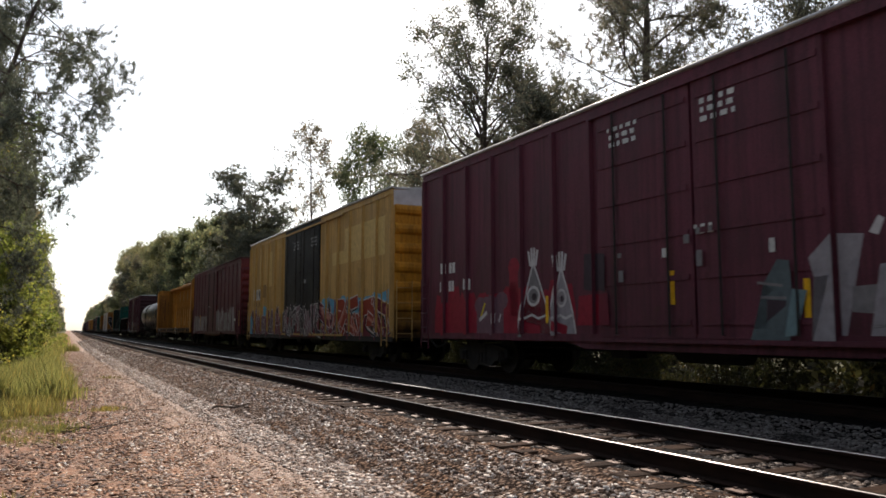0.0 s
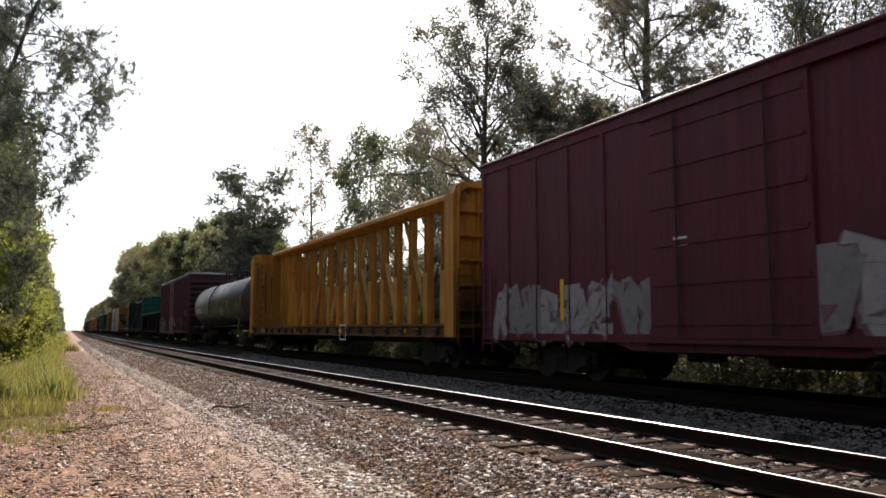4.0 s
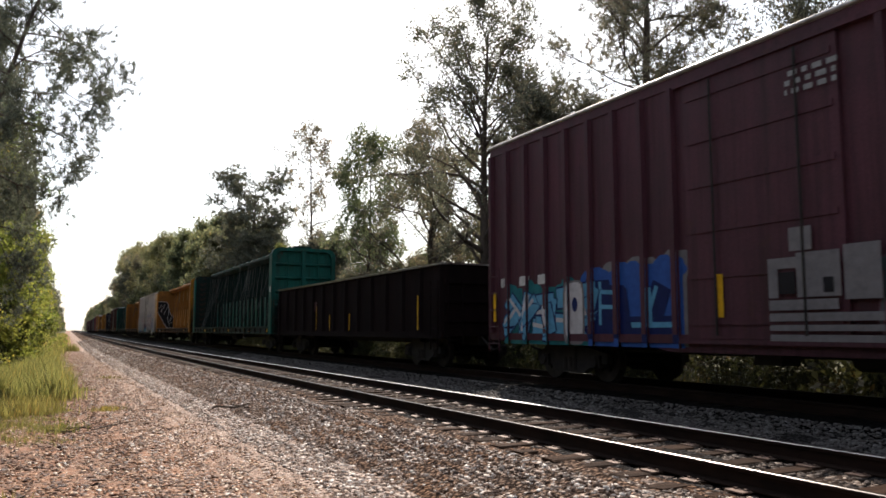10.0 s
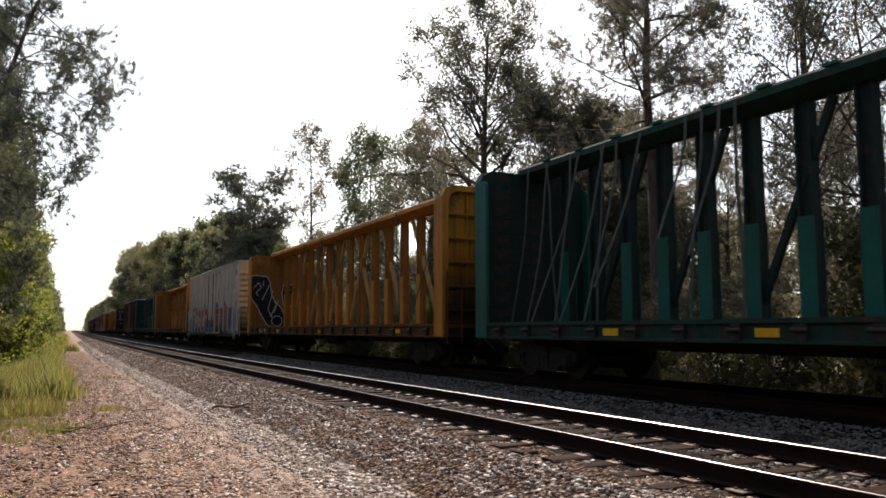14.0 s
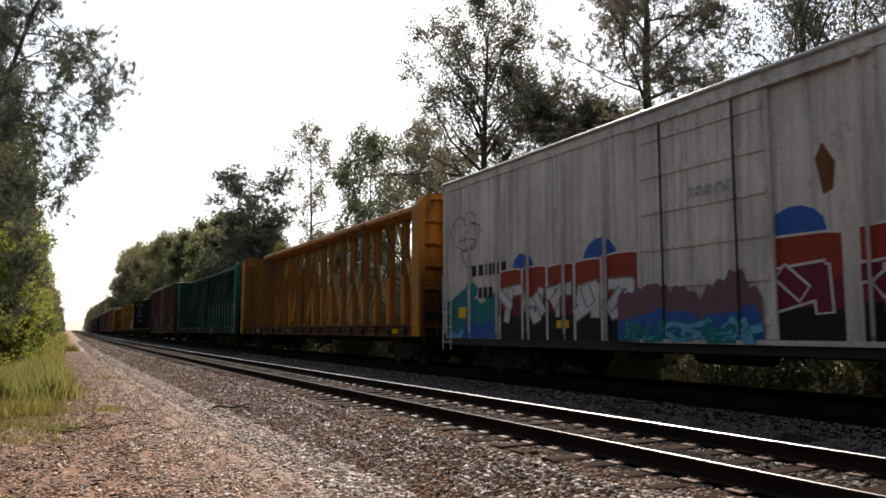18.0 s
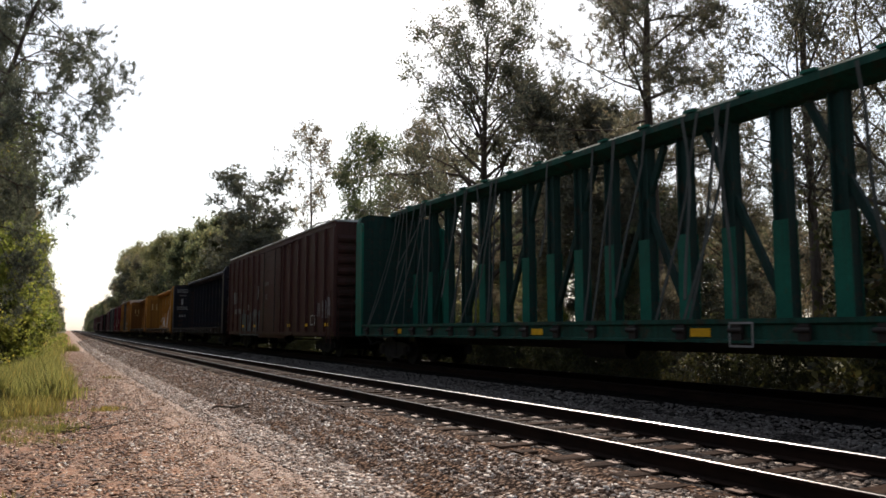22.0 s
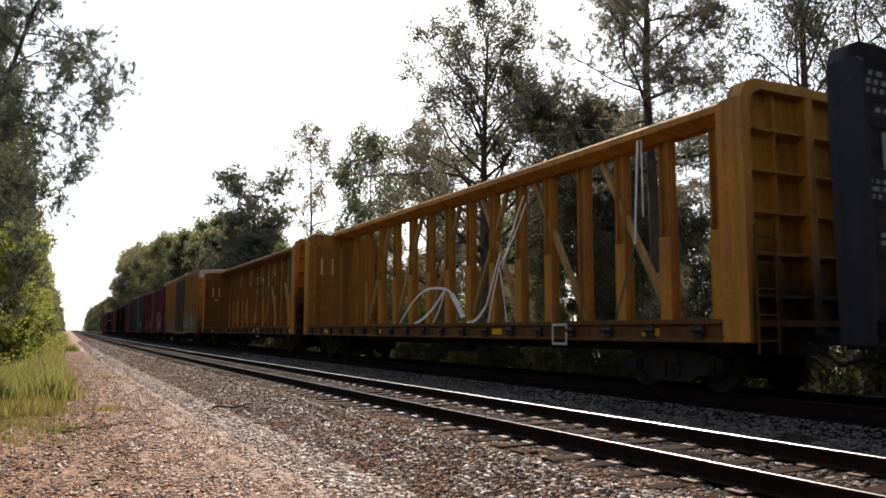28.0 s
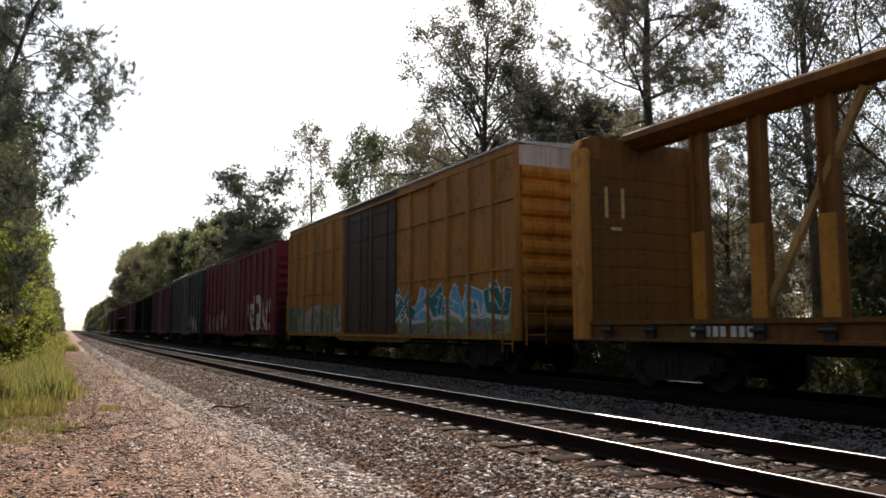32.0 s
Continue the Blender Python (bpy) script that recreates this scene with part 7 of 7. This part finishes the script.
plant("sparse", 21.0, 43.0, 0.86, 250)
plant("spindly", 20.4, 66.0, 1.03, 90, 0, 0, 0.85)
plant("pad_pine", 19.6, 86.0, 1.0, 130)
plant("green", 18.0, 66.0, 0.62, 40)
plant("green", 17.6, 57.0, 0.5, 150)
plant("dark", 22.0, 66.0, 0.72, 200)
plant("oak", 22.5, 56.0, 0.62, 300)
plant("dark", 20.5, 88.0, 0.95, 20)
plant("wall", 17.5, 96.0, 0.9, 220)
plant("bush2", 17.6, 10.2, 1.5, 0)

rng = random.Random(42)
# undergrowth behind the train
for i in range(44):
    y = 3 + 92 * (i + rng.random()) / 44
    if y < 22:
        plant(rng.choice(("bush2", "young2", "bush2")), 17.5 + rng.uniform(0, 6.5), y, rng.uniform(0.4, 0.6), rng.uniform(0, 360))
    else:
        plant(rng.choice(("young", "young2", "young2", "bush2", "bush")), 17.0 + rng.uniform(0, 6.5), y, rng.uniform(0.5, 0.9), rng.uniform(0, 360))
for i in range(18):
    y = 16 + 95 * (i + rng.random()) / 18
    plant(rng.choice(("young", "sparse", "young2", "sparse", "oak")), 26 + rng.uniform(0, 14), y, rng.uniform(0.5, 0.72), rng.uniform(0, 360))
# low row of shade-coloured bushes added to hide the sunlit floor
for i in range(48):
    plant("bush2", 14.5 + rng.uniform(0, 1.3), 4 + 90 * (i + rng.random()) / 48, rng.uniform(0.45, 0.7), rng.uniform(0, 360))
# the wood behind closes low down and stays open above
for i in range(24):
    y = 9 + 100 * (i + rng.random()) / 24
    plant(rng.choice(("young", "young2", "young")), 23 + rng.uniform(0, 9), y, rng.uniform(0.6, 0.95) if y > 20 else rng.uniform(0.5, 0.7), rng.uniform(0, 360))
for i in range(32):
    y = 6 + 130 * (i + rng.random()) / 32
    plant(rng.choice(("wall", "dark", "wall")), 38 + rng.uniform(0, 22), y, rng.uniform(0.5, 0.7), rng.uniform(0, 360))
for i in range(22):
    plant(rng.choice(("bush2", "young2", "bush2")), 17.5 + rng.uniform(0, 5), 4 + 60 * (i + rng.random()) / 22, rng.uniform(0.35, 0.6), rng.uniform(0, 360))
# woods farther along on the train's side
for i in range(38):
    y = 96 + 150 * (i + rng.random()) / 38
    plant(rng.choice(("wall", "wall", "dark", "oak", "dark")), 17.2 + rng.uniform(0, 7), y, 1.0 + 0.0040 * (y - 96) + rng.uniform(-0.05, 0.12), rng.uniform(0, 360), 0, 0, 0.85)
for i in range(42):
    y = 256 + 650 * ((i + rng.random()) / 42) ** 1.3
    plant(rng.choice(("wall", "wall", "dark", "pine2")), 18.0 + rng.uniform(0, 7), y, rng.uniform(1.0, 1.2), rng.uniform(0, 360))
# the camera's side of the line
plant("lean_pine", -5.0, 30.0, 1.0, 200, 18, 0, 0.74)
plant("layered", -5.4, 42.0, 0.95, 20, 6, 0, 0.75)
plant("green", -4.6, 47.0, 1.0, 100, 3, 0, 0.8)
plant("bush", -2.1, 34.0, 1.15, 10)
plant("bush", -1.9, 40.5, 1.1, 100)
plant("green", -4.6, 44.0, 0.9, 140, 4, 0, 0.8)
plant("green", -4.2, 52.0, 1.05, 10, 3, 0, 0.85)
plant("thicket", -3.2, 55.0, 1.1, 200)
plant("thicket", -3.4, 62.0, 1.2, 80)
plant("thicket", -3.0, 47.0, 0.95, 300)
plant("bush", -2.6, 47.0, 1.3, 20)
plant("green", -4.6, 60.0, 0.85, 60, 2, 0, 0.75)
for i in range(9):
    plant(("bush", "bush2", "bush")[i % 3], -3.3 + 0.03 * i * 4 + rng.uniform(-0.5, 0.3), 29 + i * 4.2, rng.uniform(0.8, 1.15), rng.uniform(0, 360))
for i in range(24):
    y = 66 + 120 * (i + rng.random()) / 24
    plant(rng.choice(("wall", "green", "dark", "green")), -4.6 + rng.uniform(-1.6, 0.3), y, rng.uniform(0.9, 1.15), rng.uniform(0, 360), 0, 0, 0.74)
for i in range(30):
    y = 186 + 700 * ((i + rng.random()) / 30) ** 1.3
    plant(rng.choice(("wall", "wall", "dark", "pine2")), -6.5 + rng.uniform(-3, 1.0), y, rng.uniform(0.85, 1.1), rng.uniform(0, 360))
# the wood goes on beside and behind the camera
for i in range(22):
    plant(rng.choice(("wall", "dark", "wall")), -8.0 - rng.uniform(0, 3), 28 - 85 * (i + rng.random()) / 22, rng.uniform(0.5, 0.65), rng.uniform(0, 360))
for i in range(16):
    plant(rng.choice(("wall", "dark", "pine2")), -13.0 - rng.uniform(0, 5), 34 - 95 * (i + rng.random()) / 16, rng.uniform(0.6, 0.75), rng.uniform(0, 360))
for i in range(12):
    plant(rng.choice(("wall", "dark", "pine2")), 18 + rng.uniform(0, 6), 2 - 55 * (i + rng.random()) / 12, 0.95, rng.uniform(0, 360))
for k in set(kinds) - placed:
    plant(k, -14, -20)


# ---- grass and weeds ----
def grass_mesh(seed, spots, blades, h, spread, width=0.012, mat="grass"):
    """Grass tufts: bent blades of two triangles round each spot (x, y, z)."""
    r = np.random.default_rng(seed)
    c = spots[r.integers(0, len(spots), blades)]
    p = c + np.stack([r.normal(0, spread, blades), r.normal(0, spread, blades), np.zeros(blades)], 1)
    a = r.uniform(0, 6.283, blades)
    lean = r.uniform(0.1, 0.6, blades)[:, None]
    hh = (h * r.uniform(0.35, 1.15, blades) * (0.45 + 0.8 * (0.5 + 0.5 * np.sin(c[:, 0] * 2.3 + c[:, 1] * 1.7) * np.cos(c[:, 1] * 0.9))))[:, None]
    d = np.stack([np.cos(a), np.sin(a), 0 * a], 1)
    s = np.stack([-np.sin(a), np.cos(a), 0 * a], 1) * width * r.uniform(0.7, 1.5, (blades, 1))
    up = np.array([0, 0, 1.0])
    mid = p + up * hh * 0.6 + d * hh * lean * 0.3
    tip = p + up * hh + d * hh * lean
    V = np.stack([p - s, p + s, mid + s * 0.8, mid - s * 0.8, tip - s * 0.1, tip + s * 0.1], 1).reshape(-1, 3)
    i = np.arange(blades)[:, None] * 6
    F = np.concatenate([i + np.array([[0, 1, 2, 3]]), i + np.array([[3, 2, 5, 4]])])
    return raw_mesh("grass", V, F, M[mat])


nr = np.random.default_rng(77)


def spots_in(lat0, lat1, y0, y1, n, power=1.6):
    y = y0 + (y1 - y0) * nr.random(n) ** power
    lat = lat0 + (lat1 - lat0) * nr.random(n)
    return np.stack([lat + bend_np(y), y, np.full(n, GROUND_Z - 0.02)], 1)


tagged(new("tall_grass", grass_mesh(1, spots_in(-5.0, 0.45, 21, 75, 900), 60000, 0.72, 0.22, 0.009)), "tall yellow-green grass on the verge of the road", "grass", kind="stuff")
tagged(new("tall_grass", grass_mesh(2, spots_in(-5.0, 0.9, 60, 240, 700, 1.3), 26000, 0.9, 0.3, 0.035)), "tall yellow-green grass farther along the road", "grass", kind="stuff")
tagged(new("short_grass", grass_mesh(5, spots_in(-3.5, -0.35, -14, 9, 260, 1.0), 12000, 0.2, 0.14, 0.006, "grass_dry")), "short dry grass along the verge", "grass", kind="stuff")
tagged(new("short_grass", grass_mesh(6, spots_in(-3.0, 0.25, 16.5, 27, 300, 0.7), 16000, 0.30, 0.2, 0.007, "grass_dry")), "knee-high dry grass where the verge thins out", "grass", kind="stuff")
tagged(new("short_grass", grass_mesh(3, spots_in(-2.5, 0.35, 13.2, 26, 240, 1.3), 14000, 0.15, 0.16, 0.005, "grass_dry")), "short dry grass at the road's edge", "grass", kind="stuff")
tagged(new("short_grass", grass_mesh(7, spots_in(-3.2, -0.35, 13.4, 18.5, 160, 1.0), 9000, 0.20, 0.16, 0.005, "grass_dry")), "matted ochre grass at the road's edge", "grass", kind="stuff")
# this grass has the shade painted into its blades
tagged(new("tall_grass", grass_mesh(4, spots_in(13.3, 17.5, 2, 90, 1200, 1.2), 36000, 0.55, 0.2, 0.014, "grass_dim")), "rough grass coloured as in shade between the tracks and the wood", "grass", kind="stuff")
for lat, y, h, nbl, sp in ((1.25, 17.9, 0.22, 260, 0.14), (1.45, 68.0, 0.75, 500, 0.3), (1.0, 24.0, 0.12, 120, 0.15), (0.2, 15.0, 0.12, 160, 0.25), (2.0, 30.0, 0.1, 90, 0.2)):
    tagged(new("weed_clump", grass_mesh(int(y), np.array([[lat + bend(y), y, GROUND_Z]]), nbl, h, sp, 0.008, "grass_dry")), "small clump of weeds on the gravel road", "weed", "weeds on the road", "stuff")


# ---- loose stones ----
def stones(seed, n, lat0, lat1, y0, y1, zfun, size, power=1.5, mat="stone", flat=0.45):
    """Angular stones, each an uneven eight-cornered block."""
    r = np.random.default_rng(seed)
    y = y0 + (y1 - y0) * r.random(n) ** power
    lat = lat0 + (lat1 - lat0) * r.random(n)
    c = np.stack([lat + bend_np(y), y, zfun(lat)], 1)
    cube = np.array([[x, yy, z] for z in (-1, 1) for yy in (-1, 1) for x in (-1, 1)], float)
    v = cube[None] * r.uniform(0.55, 1.1, (n, 8, 1)) + r.normal(0, 0.16, (n, 8, 3))
    v *= (size * r.uniform(0.45, 1.25, (n, 1, 1))) * r.uniform(0.6, 1.2, (n, 1, 3)) * np.array([1.0, 1.0, flat])
    a, b = r.uniform(0, 6.283, n), r.uniform(-0.4, 0.4, n)
    ca, sa, cb, sb = np.cos(a)[:, None], np.sin(a)[:, None], np.cos(b)[:, None], np.sin(b)[:, None]
    x, y2, z = v[..., 0], v[..., 1], v[..., 2]
    x, z = x * cb + z * sb, -x * sb + z * cb
    x, y2 = x * ca - y2 * sa, x * sa + y2 * ca
    V = (np.stack([x, y2, z], -1) + c[:, None]).reshape(-1, 3)
    f = np.array([(0, 2, 3, 1), (4, 5, 7, 6), (0, 1, 5, 4), (1, 3, 7, 5), (3, 2, 6, 7), (2, 0, 4, 6)])
    F = (np.arange(n)[:, None, None] * 8 + f[None]).reshape(-1, 4)
    return raw_mesh("stones", V, F, M[mat])


def bed_z(lat):
    return np.interp(lat, [-2, 3.5, 4.4, 7.4, 7.8, 8.55, 8.95, 12.0, 12.4, 13.6], [-0.575, -0.575, -0.22, -0.196, -0.25, -0.20, -0.075, -0.07, -0.16, -0.57])


def road_z(lat):
    return np.where(lat < 3.3, -0.572 - 0.035 * np.exp(-((lat - 0.55) / 0.35) ** 2) - 0.035 * np.exp(-((lat - 2.3) / 0.4) ** 2), bed_z(lat))


tagged(new("ballast_stones", stones(1, 46000, 2.75, 4.9, 4, 50, road_z, 0.023, 1.7)), "loose angular ballast stones on the shoulder", "stones", kind="stuff")
tagged(new("ballast_stones", stones(11, 4000, 3.1, 4.9, 4, 20, bed_z, 0.032, 1.2, "stone", 0.5)), "coarse ballast stones on the shoulder", "stones", kind="stuff")
tagged(new("ballast_stones", stones(7, 9000, 2.6, 4.9, 45, 130, bed_z, 0.050, 1.4)), "loose ballast stones farther along the shoulder", "stones", kind="stuff")
tagged(new("ballast_stones", stones(2, 15000, 5.15, 6.65, 3, 40, lambda l: bed_z(l) + 0.004, 0.026, 1.5, "stone_dim")), "dusty ballast stones between the rails", "stones", kind="stuff")
tagged(new("ballast_stones", stones(9, 4500, 6.6, 7.6, 3, 34, lambda l: bed_z(l) + 0.004, 0.026, 1.5, "stone_dim")), "ballast stones beside the far rail", "stones", kind="stuff")
tagged(new("ballast_stones", stones(8, 4000, 4.3, 5.05, 3, 45, lambda l: bed_z(l) + 0.012, 0.025)), "ballast stones heaped round the sleeper ends", "stones", kind="stuff")
tagged(new("ballast_stones", stones(12, 8000, 4.45, 5.1, 3, 45, lambda l: bed_z(l) + 0.010, 0.025, 1.5, "stone_dim")), "rust-dark ballast stones under the rail", "stones", kind="stuff")
tagged(new("ballast_stones", stones(3, 22000, 7.4, 9.0, 3, 40, lambda l: bed_z(l) + 0.004, 0.024, 1.5, "stone_grey")), "dark grey ballast stones between the two tracks", "stones", kind="stuff")
tagged(new("road_stones", stones(10, 6000, -0.9, 3.9, -12, 6, road_z, 0.022, 1.0, "litter", 0.35)), "bark litter and small stones on the road behind", "stones", kind="stuff")
tagged(new("pine_litter", stones(13, 9000, -0.8, 2.1, 7, 46, road_z, 0.034, 1.5, "straw", 0.16)), "rust-brown scraps of bark and pine straw on the road", "litter", kind="stuff")
tagged(new("road_stones", stones(4, 34000, -0.7, 2.6, 6, 60, road_z, 0.020, 1.6, "litter", 0.35)), "bark litter and small stones strewn on the gravel road", "stones", kind="stuff")
tagged(new("road_stones", stones(5, 20000, 1.2, 3.9, 6, 70, road_z, 0.019, 1.6, "stone_road", 0.38)), "pale gravel along the wheel track of the road", "stones", kind="stuff")
tagged(new("road_stones", stones(6, 6000, 0.2, 3.4, 6, 50, road_z, 0.020, 1.5, "stone", 0.4)), "brown stones kicked onto the gravel road", "stones", kind="stuff")


# ---- fallen sticks ----
def stick(lat, y, length, turn, r=0.016, z=-0.55, fork=True, seed=0, mat="bark", climb=0.04):
    rg = np.random.default_rng(seed)
    d = np.array([math.cos(radians(turn)), math.sin(radians(turn)), climb])
    p = np.array([lat + bend(y), y, z])
    pts = [(p + d * length * (i / 5 - 0.5) + rg.normal(0, 0.02, 3), r * (1 - 0.12 * i)) for i in range(6)]
    paths = [pts]
    if fork:
        q = pts[3][0]
        paths.append([(q, r * 0.6), (q + np.array([d[0] - 0.5 * d[1], d[1] + 0.5 * d[0], 0.25]) * length * 0.35, r * 0.25)])
    V, F = tubes(paths)
    tagged(new("fallen_branch", raw_mesh("fallen_branch", V, F, M[mat], smooth=True)), "dark fallen branch lying on the gravel" if mat == "bark" else "pale dead stick lying on the gravel", "branch", "fallen branches")


stick(3.45, 16.2, 0.85, -44, 0.026, -0.46, True, 2)
stick(3.62, 16.1, 0.4, 20, 0.013, -0.43, False, 14)
stick(4.08, 19.6, 0.95, 14, 0.012, -0.33, False, 12, "dead_wood", 0.33)
stick(0.9, 15.0, 1.2, 6, 0.014, -0.57, True, 15)
stick(1.9, 17.6, 0.7, -10, 0.012, -0.56, False, 3)
stick(0.55, 14.6, 0.9, -4, 0.016, -0.56, True, 4)
stick(1.2, 14.9, 0.5, 10, 0.010, -0.56, False, 5)
stick(2.2, 9.4, 0.4, 25, 0.009, -0.56, False, 6)
stick(1.2, 8.9, 0.6, -20, 0.010, -0.56, True, 7)
stick(3.4, 11.5, 0.45, 40, 0.010, -0.5, False, 8)


# ---- sleepers ----
def tie_mesh(seed):
    r = random.Random(seed)
    bm = bmesh.new()
    vs = bx(bm, -1.30, 1.30, -0.115, 0.115, -0.17, 0.0)
    bmesh.ops.bevel(bm, geom=bm.edges[:], offset=0.012, segments=1, affect="EDGES")
    for v in bm.verts:
        v.co += Vector((r.uniform(-0.03, 0.03), r.uniform(-0.012, 0.012), r.uniform(-0.008, 0.006)))
    return to_mesh("sleeper", bm, M["tie"])


TIES = [tie_mesh(s) for s in range(6)]
r = random.Random(9)
for i in range(300):
    y = 2.0 + i * 0.505 + r.uniform(-0.03, 0.03)
    part("sleeper", TIES[i % 6] if r.random() < 0.5 else TIES[r.randrange(6)], None, near_track,
         at=pose(NEAR_C + bend(y) + r.uniform(-0.06, 0.06), y, -0.176 + r.uniform(-0.012, 0.004), 0, 0, -heading(y) + r.uniform(-1.2, 1.2) + (180 if r.random() < 0.5 else 0)))


def tie_rest(y0, y1, centre, top, mat="tie"):
    ys = np.arange(y0, y1, 0.505)
    cube = np.array([(x, yy, z) for z in (-0.17, 0) for yy in (-0.115, 0.115) for x in (-1.3, 1.3)])
    V = (cube[None] + np.stack([centre + bend_np(ys), ys, np.full(len(ys), top)], 1)[:, None]).reshape(-1, 3)
    f = np.array([(0, 2, 3, 1), (4, 5, 7, 6), (0, 1, 5, 4), (1, 3, 7, 5), (3, 2, 6, 7), (2, 0, 4, 6)])
    return raw_mesh("sleepers", V, (np.arange(len(ys))[:, None, None] * 8 + f[None]).reshape(-1, 4), M[mat])


part("distant_sleeper", tie_rest(154, 600, NEAR_C, -0.176), None, near_track)["kind"] = "stuff"
part("distant_sleeper", tie_rest(-380, 1.8, NEAR_C, -0.176), None, near_track)["kind"] = "stuff"
# the occupied track's sleepers carry the shade in their colour
part("distant_sleeper", tie_rest(-380, 600, FAR_C, FAR_Z - 0.176, "tie_shaded"), None, far_track)["kind"] = "stuff"

# tie plates with spikes under the near track's rails
bm = bmesh.new()
bx(bm, -0.185, 0.185, -0.09, 0.09, 0.0, 0.012)
for x in (-0.10, 0.10):
    for y in (-0.05, 0.05):
        bx(bm, x - 0.012, x + 0.012, y - 0.012, y + 0.012, 0.012, 0.026)
PLATE = to_mesh("tie_plate", bm, M["plate"])
for i in range(120):
    y = 2.0 + i * 0.505
    for s in (-1, 1):
        part("tie_plate", PLATE, None, near_track, "dusty tan tie plate", at=pose(NEAR_C + s * 0.7525 + bend(y), y, -0.178, 0, 0, -heading(y)))


# ---- what moves: the train rolls towards the camera at a steady pace ----
def motions():
    for car, s0 in cars:
        rows = []
        for i in range(33):
            y = s0 - SPEED * i
            rows.append((float(i), pose(FAR_C + bend(y), y, FAR_Z, 0, 0, -heading(y))))
        walk(car, rows)
    per = math.degrees(SPEED / FPS / 0.42)
    for k in (-1, 1):
        first = wheelsets[k][0]
        walk(first, [(i / FPS, pose(0, k * 0.85, 0.42, per * i, 0, 0)) for i in range(32 * FPS + 1)])
        for ob in wheelsets[k][1:]:
            ob.rotation_mode = "QUATERNION"
            ob.animation_data_create()
            ob.animation_data.action = first.animation_data.action
            ob.animation_data.action_slot = first.animation_data.action_slot


motions()
